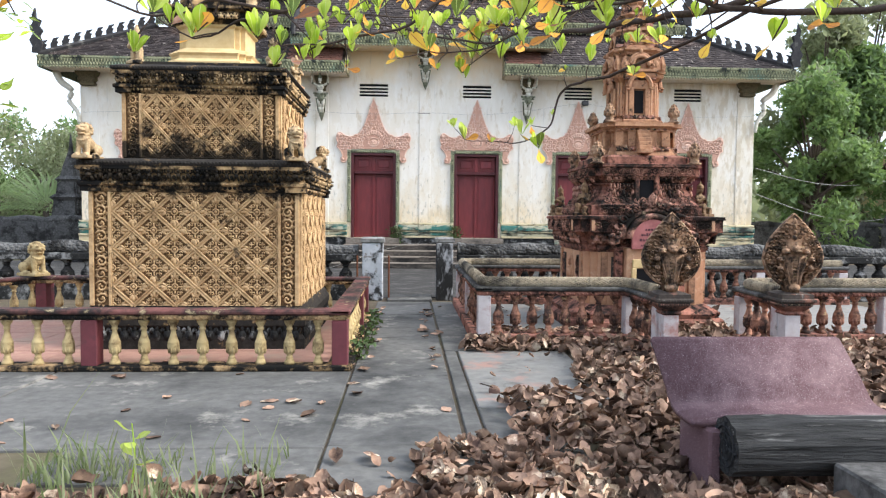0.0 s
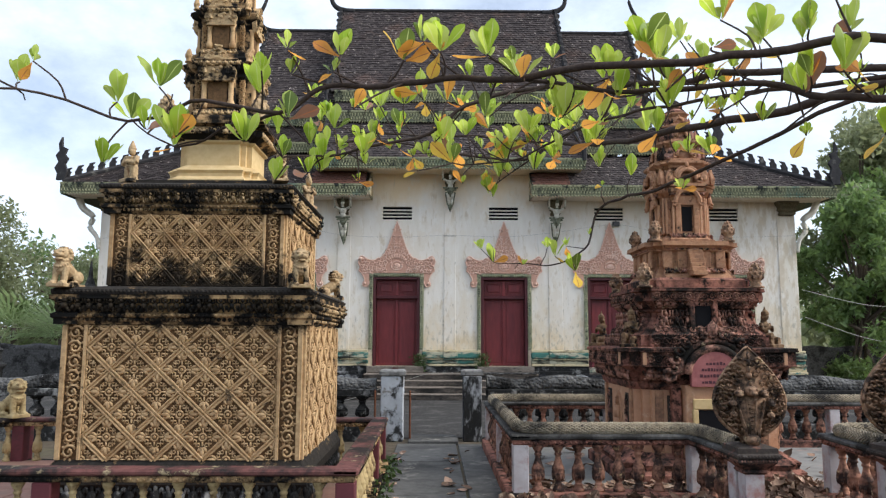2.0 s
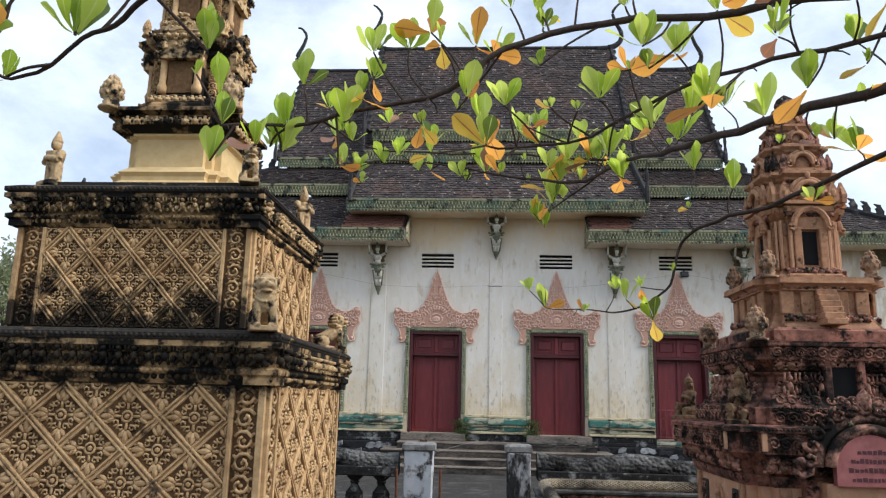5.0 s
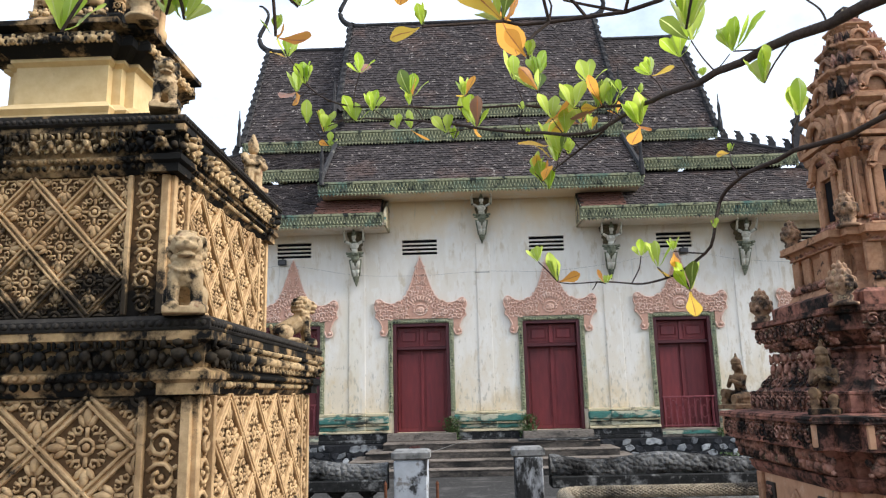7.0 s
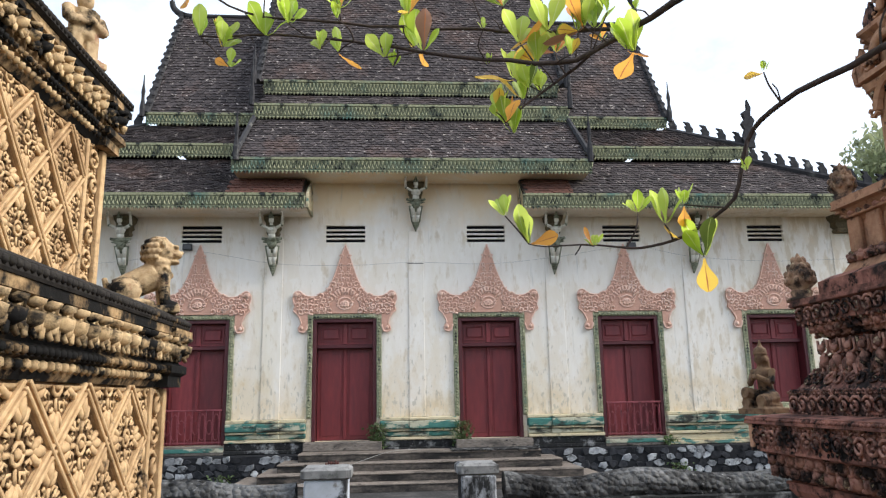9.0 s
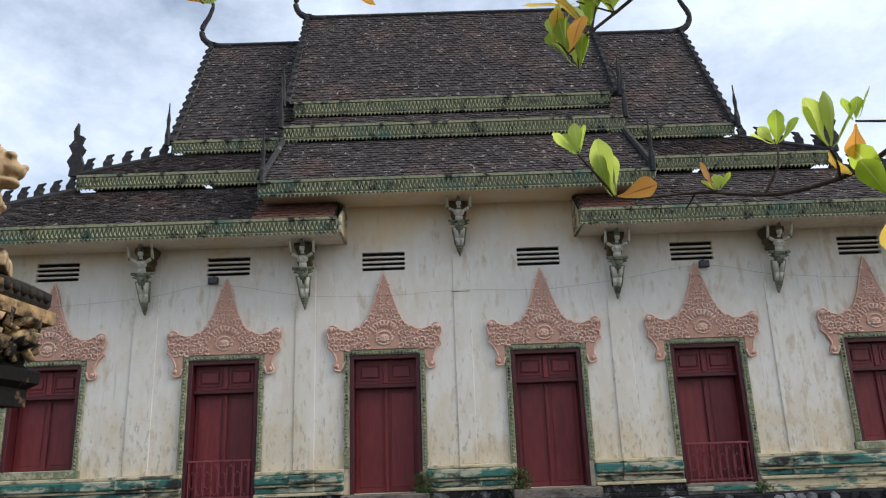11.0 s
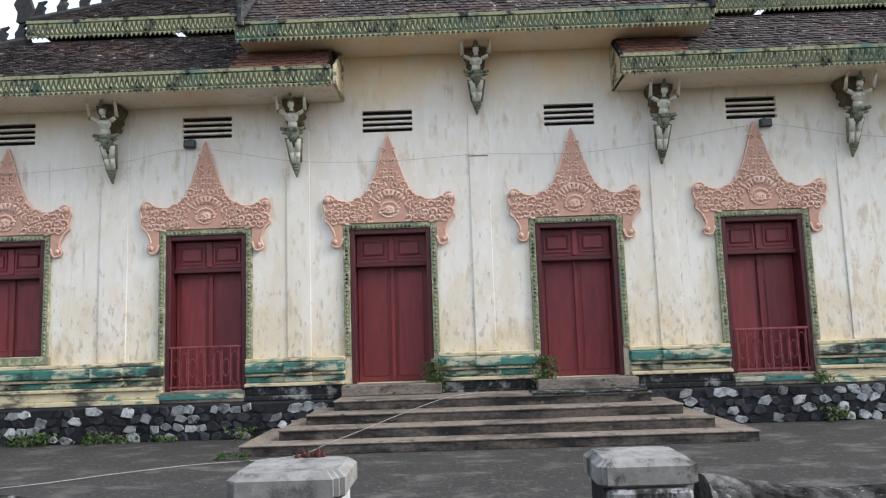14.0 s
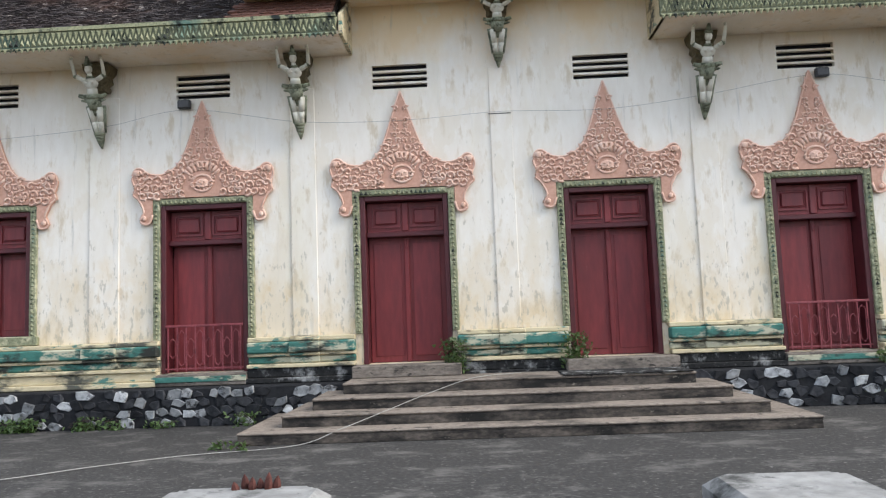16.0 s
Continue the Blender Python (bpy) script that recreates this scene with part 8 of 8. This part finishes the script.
def hanging_tree():
    """A tree that stands beside the forecourt; its thin outer twigs hang over the slab."""
    rnd = random.Random(15)
    t = thing("slender_tree", label="slender tree with thin hanging twigs of small green leaves", category="tree")
    part("trunk", tube(smooth_line([(-4.9, -17.9, -0.1), (-4.85, -17.95, 1.2), (-4.7, -18.0, 2.6), (-4.5, -18.1, 3.8)], 4), 0.09, 0.05, 9), trunk_bark, t, "", True)
    crown(t, (-4.55, -18.08, 3.6), ((-5.1, -18.3, 4.3, 0.5), (-4.9, -17.6, 4.5, 0.5), (-4.6, -18.4, 4.8, 0.5), (-5.5, -17.9, 3.9, 0.5)), 0.09, leaf_deep, 13, 320)
    small = [leaf_mesh(m_, 0.2, 0.2, k) for k, m_ in enumerate((leaf_green, leaf_deep, leaf_deep))]
    for pts in ([(-4.6, -18.05, 3.0), (-3.6, -18.1, 3.3), (-2.95, -18.2, 3.05), (-2.6, -18.2, 2.7), (-2.45, -18.2, 2.45)], [(-4.7, -18.0, 2.6), (-3.5, -18.0, 2.85), (-3.0, -18.0, 2.6), (-2.75, -18.0, 2.25), (-2.66, -18.0, 2.05)], [(-4.6, -18.05, 2.9), (-3.4, -18.3, 3.4), (-2.6, -18.3, 3.15), (-2.3, -18.3, 2.95)]):
        line = smooth_line(pts, 5)
        br = part("branch", tube(line, 0.018, 0.003, 6), bark, t, "", True)
        for k in range(64):
            p = line[len(line) // 2 + int(rnd.random() * len(line) / 2)]
            L = rnd.uniform(0.06, 0.125)
            part("leaf", rnd.choice(small), None, br, m=pose(p.x + rnd.gauss(0, 0.05), p.y + rnd.gauss(0, 0.05), p.z + rnd.gauss(-0.03, 0.06), rnd.uniform(-40, 40), rnd.uniform(-10, 70), rnd.uniform(0, 360)) @ Matrix.Diagonal((L, L * 0.75, L, 1)))


hanging_tree()


# ---- background trees ----
def leafy_tree(name, x, y, h, spread, m, seed, label, leaves=5200, size=0.16, base=0.28, trunk_r=0.16):
    rnd = random.Random(seed)
    t = thing(name, x, y, 0, label=label, category="tree", group="trees round the temple")
    bm = tube(smooth_line([(0, 0, -0.1), (0.1, 0.05, h * 0.2), (-0.05, 0.1, h * 0.45), (0.1, 0, h * 0.75)], 4), trunk_r, trunk_r * 0.35, 8)
    lumps = []
    for k in range(34):
        a, e = rnd.uniform(0, 6.28), rnd.random()
        z = h * (base + (1 - base) * e)
        r = spread * (0.35 + 0.65 * math.sin(math.pi * min(1, 0.15 + 0.85 * e))) * rnd.uniform(0.35, 1.0)
        c = Vector((r * math.cos(a), r * math.sin(a), z))
        lumps.append((c, rnd.uniform(0.2, 0.36) * spread))
        z0 = h * rnd.uniform(0.18, 0.5)
        mid = Vector((c.x * 0.45, c.y * 0.45, z0 + (c.z - z0) * 0.65))
        tube(smooth_line([(0.03, 0.03, z0), mid, c], 3), trunk_r * 0.42, 0.02, 6, bm)
    part("trunk", bm, trunk_bark, t, "", True)
    verts, faces = [], []
    for k in range(leaves):
        c, r = rnd.choice(lumps)
        d = Vector((rnd.gauss(0, 1), rnd.gauss(0, 1), rnd.gauss(0, 0.8)))
        p = c + d.normalized() * r * rnd.random() ** 0.45
        mm = pose(p.x, p.y, p.z, rnd.uniform(0, 360), rnd.uniform(-70, 70), rnd.uniform(0, 360))
        s = size * rnd.uniform(0.6, 1.4)
        i0 = len(verts)
        verts.extend(tuple(mm @ Vector(q)) for q in ((-s, 0, 0), (0, -s * 0.42, 0.02), (s, 0, 0), (0, s * 0.42, 0.02)))
        faces.append((i0, i0 + 1, i0 + 2, i0 + 3))
    me = bpy.data.meshes.new("crown")
    me.from_pydata(verts, [], faces)
    tagged(part("crown", me, m, t), kind="stuff")


for args in (("leafy_tree", 14.2, 3.6, 6.6, 2.3, far_leaf, 1, "dense dark green broadleaf tree beside the temple", 14000, 0.13, 0.02),
             ("leafy_tree", 17.2, 6.0, 8.0, 2.8, far_leaf, 2, "dense dark green broadleaf tree beside the temple", 15000, 0.14, 0.02),
             ("leafy_tree", 16.2, 6.6, 9.8, 2.7, far_leaf_pale, 3, "open pale green tree with dark limbs", 7500, 0.15, 0.2),
             ("leafy_tree", 20.0, 9.5, 11.8, 3.6, far_leaf_pale, 4, "open pale green tree with dark limbs", 9000, 0.17, 0.12),
             ("leafy_tree", 17.6, 2.0, 2.6, 1.5, far_leaf_pale, 14, "low pale green shrub by the wall", 2600, 0.1, 0.1),
             ("leafy_tree", 20.0, 3.0, 4.6, 2.2, far_leaf, 15, "dense dark green broadleaf tree beside the temple", 5000, 0.15, 0.08),
             ("leafy_tree", -15.0, 9.0, 4.6, 2.6, far_leaf_pale, 5, "feathery pale green tree behind the wall", 9000, 0.1, 0.05),
             ("leafy_tree", -20.0, 10.0, 7.0, 3.4, far_leaf_pale, 6, "feathery pale green tree behind the wall", 10000, 0.12, 0.08),
             ("leafy_tree", -19.0, 16.0, 6.5, 3.6, far_leaf, 7, "dark green tree behind the wall", 5000, 0.2, 0.15),
             ("leafy_tree", -26.0, 6.0, 8.0, 4.0, far_leaf_pale, 8, "feathery pale green tree behind the wall", 6000, 0.2, 0.15)):
    leafy_tree(*args)


def palm(x, y, h, r, seed):
    rnd = random.Random(seed)
    t = thing("fan_palm", x, y, 0, label="grey-green fan palm behind the boundary wall", category="palm", group="fan palms")
    part("trunk", tube([(0, 0, -0.1), (0.05, 0, h * 0.5), (0, 0, h)], 0.14, 0.1, 8), trunk_bark, t)
    for k in range(16):
        a = rnd.uniform(0, 360)
        bm = bmesh.new()
        for j in range(11):
            f = radians(-62 + j * 12.4)
            q = [(0.25 * r, 0, 0), (0.75 * r * math.cos(f) + 0.1, 0.75 * r * math.sin(f) - 0.05, 0.06), (r * math.cos(f) + 0.15 * r, r * math.sin(f), -0.12 * r), (0.75 * r * math.cos(f) + 0.1, 0.75 * r * math.sin(f) + 0.05, 0.06)]
            bm.faces.new([bm.verts.new(v) for v in q])
        part("frond", bm, palm_leaf, t, m=pose(0, 0, h, 0, 0, a) @ pose(0, 0, 0, 0, -rnd.uniform(-20, 65), 0))


palm(-13.8, 5.2, 1.5, 1.6, 2)
palm(-16.2, 6.4, 1.9, 1.7, 3)
palm(-14.8, 22.0, 5.5, 2.0, 5)


def far_stupa(x, y, s=1.0):
    t = thing("grey_stupa", x, y, 0, label="small dark grey stone stupa behind the wall", category="stupa", group="grey stupas")
    prof = [(1.1, 0), (1.1, 0.4), (0.95, 0.5), (0.95, 1.2), (1.15, 1.35), (1.15, 1.5), (0.9, 1.6), (0.8, 2.2), (1.0, 2.35), (0.7, 2.5), (0.62, 3.0), (0.75, 3.1), (0.5, 3.25), (0.4, 3.6), (0.12, 4.3), (0.03, 5.0)]
    part("body", square([(r * s * 0.7, z * s) for r, z in prof], redent=0.7), grey_wall, t)


far_stupa(-12.6, 4.6, 0.85)
far_stupa(-13.9, 1.2, 0.5)
st = part("white_statue", lathe([(0.22, 0), (0.2, 0.3), (0.16, 0.8), (0.2, 1.1), (0.1, 1.3), (0.13, 1.45), (0.04, 1.7)], 10), grey_wall, m=pose(15.3, 1.0, 0), smooth=True)
tagged(st, "small grey standing stone marker by the trees", "statue")


def house():
    t = thing("yellow_house", 22.5, 8.0, 0, label="low yellow house beyond the trees", category="house")
    part("wall", boxed(-3, 3, -2, 2, -0.1, 3.0), yellow_wall, t)
    bm = bmesh.new()
    for s in (-1, 1):
        vs = [bm.verts.new(p) for p in ((-3.3, s * 2.4, 2.9), (3.3, s * 2.4, 2.9), (3.3, 0, 4.2), (-3.3, 0, 4.2))]
        bm.faces.new(vs)
    part("roof", bm, tile_red, t)
    part("window", boxed(-2.2, -1.2, -2.03, -2.0, 1.0, 2.2), maroon_dark, t)


house()


def far_woods():
    rnd = random.Random(31)
    verts, faces = [], []
    for k in range(150):
        a = rnd.uniform(0, 6.283)
        R = rnd.uniform(48, 70)
        cx, cy = R * math.cos(a), -4 + R * math.sin(a)
        h = rnd.uniform(3.0, 7.5)
        w = rnd.uniform(2.5, 4.5)
        for j in range(130):
            d = Vector((rnd.gauss(0, 1), rnd.gauss(0, 1), rnd.gauss(0, 1))).normalized() * rnd.random() ** 0.4
            p = Vector((cx + d.x * w, cy + d.y * w, max(0.1, h * 0.5 + d.z * h * 0.5)))
            mm = pose(p.x, p.y, p.z, rnd.uniform(0, 360), rnd.uniform(-60, 60), rnd.uniform(0, 360))
            s = rnd.uniform(0.4, 0.9)
            i0 = len(verts)
            verts.extend(tuple(mm @ Vector(q)) for q in ((-s, 0, 0), (0, -s * 0.5, 0), (s, 0, 0), (0, s * 0.5, 0)))
            faces.append((i0, i0 + 1, i0 + 2, i0 + 3))
    me = bpy.data.meshes.new("far_woods")
    me.from_pydata(verts, [], faces)
    tagged(part("far_woods", me, far_leaf_pale), "distant belt of green trees on the horizon", "woods", kind="stuff")


far_woods()


# ---- small things on and before the temple ----
def cable(name, pts, r, m, label):
    c = part(name, tube(smooth_line(pts, 8), r, r, 6), m)
    tagged(c, label, "cable")


cable("ground_cable", [(-9.0, -4.9, 0.012), (-5.8, -4.0, 0.012), (-4.6, -3.25, 0.015), (-3.85, -2.8, 0.015), (-2.7, -2.42, 0.02), (-2.2, -2.2, 0.16), (-1.7, -1.85, 0.31), (-1.2, -1.45, 0.46), (-0.6, -1.05, 0.61), (-0.1, -0.6, 0.615), (0.1, -0.5, 0.615)], 0.005, cable_grey, "pale cable lying across the yard and steps")
cable("wall_wire", [(-10.1, -0.07, 4.42), (-8.1, -0.07, 4.5), (-6.25, -0.08, 4.62), (-4.9, -0.05, 4.84), (-3.1, -0.08, 4.55), (-1.5, -0.07, 4.5), (0, -0.08, 4.56), (1.6, -0.07, 4.52), (3.1, -0.08, 4.66), (4.85, -0.05, 4.9), (6.28, -0.08, 4.66), (8.1, -0.07, 4.55), (10.1, -0.07, 4.6)], 0.0028, cable_grey, "thin grey wire strung along the facade")
for z0, z1, y in ((3.0, 3.2, -0.2), (2.2, 1.9, -0.3)):
    cable("yard_wire", [(10.2, y, z0), (13, 1, (z0 + z1) / 2 - 0.5), (16, 2.5, z1 - 0.45), (20, 4, z1 + 0.4)], 0.01, cable_grey, "slack pale wire running from the temple corner")


def flood(x):
    t = thing("floodlight", x, -0.06, 4.92, label="small dark floodlight on the temple wall", category="lamp", group="wall floodlights")
    part("housing", boxed(-0.1, 0.1, -0.06, 0.02, -0.07, 0.07, bevel=0.012), metal_dark, t)
    part("lens", boxed(-0.08, 0.08, -0.072, -0.061, -0.05, 0.05), wire_dark, t)
    part("bracket", boxed(-0.015, 0.015, 0.0, 0.06, 0.02, 0.1), metal_dark, t)


flood(-4.94)
flood(4.88)


def creeper(x, y, z, r, h, seed, label="green creeper sprouting from the temple base", n=150):
    rnd = random.Random(seed)
    t = thing("creeper", x, y, z, label=label, category="plant", group="creepers on the temple base")
    bm = bmesh.new()
    for k in range(6):
        tube(smooth_line([(0, 0, 0), (rnd.gauss(0, r * 0.4), -0.03, h * 0.5), (rnd.gauss(0, r * 0.6), -0.05, h * rnd.uniform(0.7, 1))], 3), 0.006, 0.003, 4, bm)
    tagged(part("stem", bm, bark, t), kind="stuff")
    verts, faces = [], []
    for k in range(n):
        p = Vector((rnd.gauss(0, r * 0.5), -0.06 + rnd.gauss(0, r * 0.25), rnd.uniform(0, h)))
        mm = pose(p.x, p.y, p.z, rnd.uniform(0, 360), rnd.uniform(-60, 60), rnd.uniform(0, 360))
        s = rnd.uniform(0.02, 0.05)
        i0 = len(verts)
        verts.extend(tuple(mm @ Vector(q)) for q in ((-s, 0, 0), (0, -s * 0.5, 0.005), (s, 0, 0), (0, s * 0.5, 0.005)))
        faces.append((i0, i0 + 1, i0 + 2, i0 + 3))
    me = bpy.data.meshes.new("foliage")
    me.from_pydata(verts, [], faces)
    tagged(part("foliage", me, weed_green, t), kind="stuff")


creeper(-0.86, -0.2, 0.64, 0.2, 0.5, 1, n=340)
creeper(0.93, -0.2, 0.66, 0.22, 0.5, 2, n=340)
creeper(5.3, -0.25, 0.56, 0.15, 0.2, 3, n=60)
for k in range(9):
    creeper(random.uniform(-7.5, -3.4), -0.5, 0.0, 0.22, random.uniform(0.08, 0.22), 40 + k, "low weeds at the foot of the rubble plinth", 70)
creeper(3.05, -9.45, 0.62, 0.16, 0.6, 71, "pale green weed growing on the yard wall", 80)
creeper(5.4, -0.5, 0.02, 0.25, 0.2, 72, "low weeds at the foot of the rubble plinth", 70)
for k in range(7):
    creeper(-0.98, -14.6 + k * 0.5, 0.0, 0.12, random.uniform(0.06, 0.2), 90 + k, "small weeds along the path edge", 40)


for x, y, k in ((0.9, -7.2, 61), (1.15, -6.3, 62), (-3.6, -2.35, 63), (-3.3, -2.5, 64), (6.2, -3.4, 65)):
    creeper(x, y, 0.0, 0.13, 0.1, k, "tiny dark weeds in a crack of the yard", 34)


def sprig():
    rnd = random.Random(77)
    t = thing("young_plant", -1.97, -18.05, 0.0, label="young bright green seedling among grass", category="plant")
    part("stem", tube(smooth_line([(0, 0, 0), (0.02, 0, 0.16), (0.0, 0.02, 0.34)], 4), 0.006, 0.003, 5), leaf_green, t)
    me = leaf_mesh(leaf_lime, 0.2, 0.2, 5)
    for k in range(5):
        part("leaf", me, None, t, m=pose(0.01, 0, 0.12 + 0.045 * k, 0, rnd.uniform(-30, 10), k * 140) @ Matrix.Diagonal((0.11, 0.11, 0.11, 1)))


sprig()
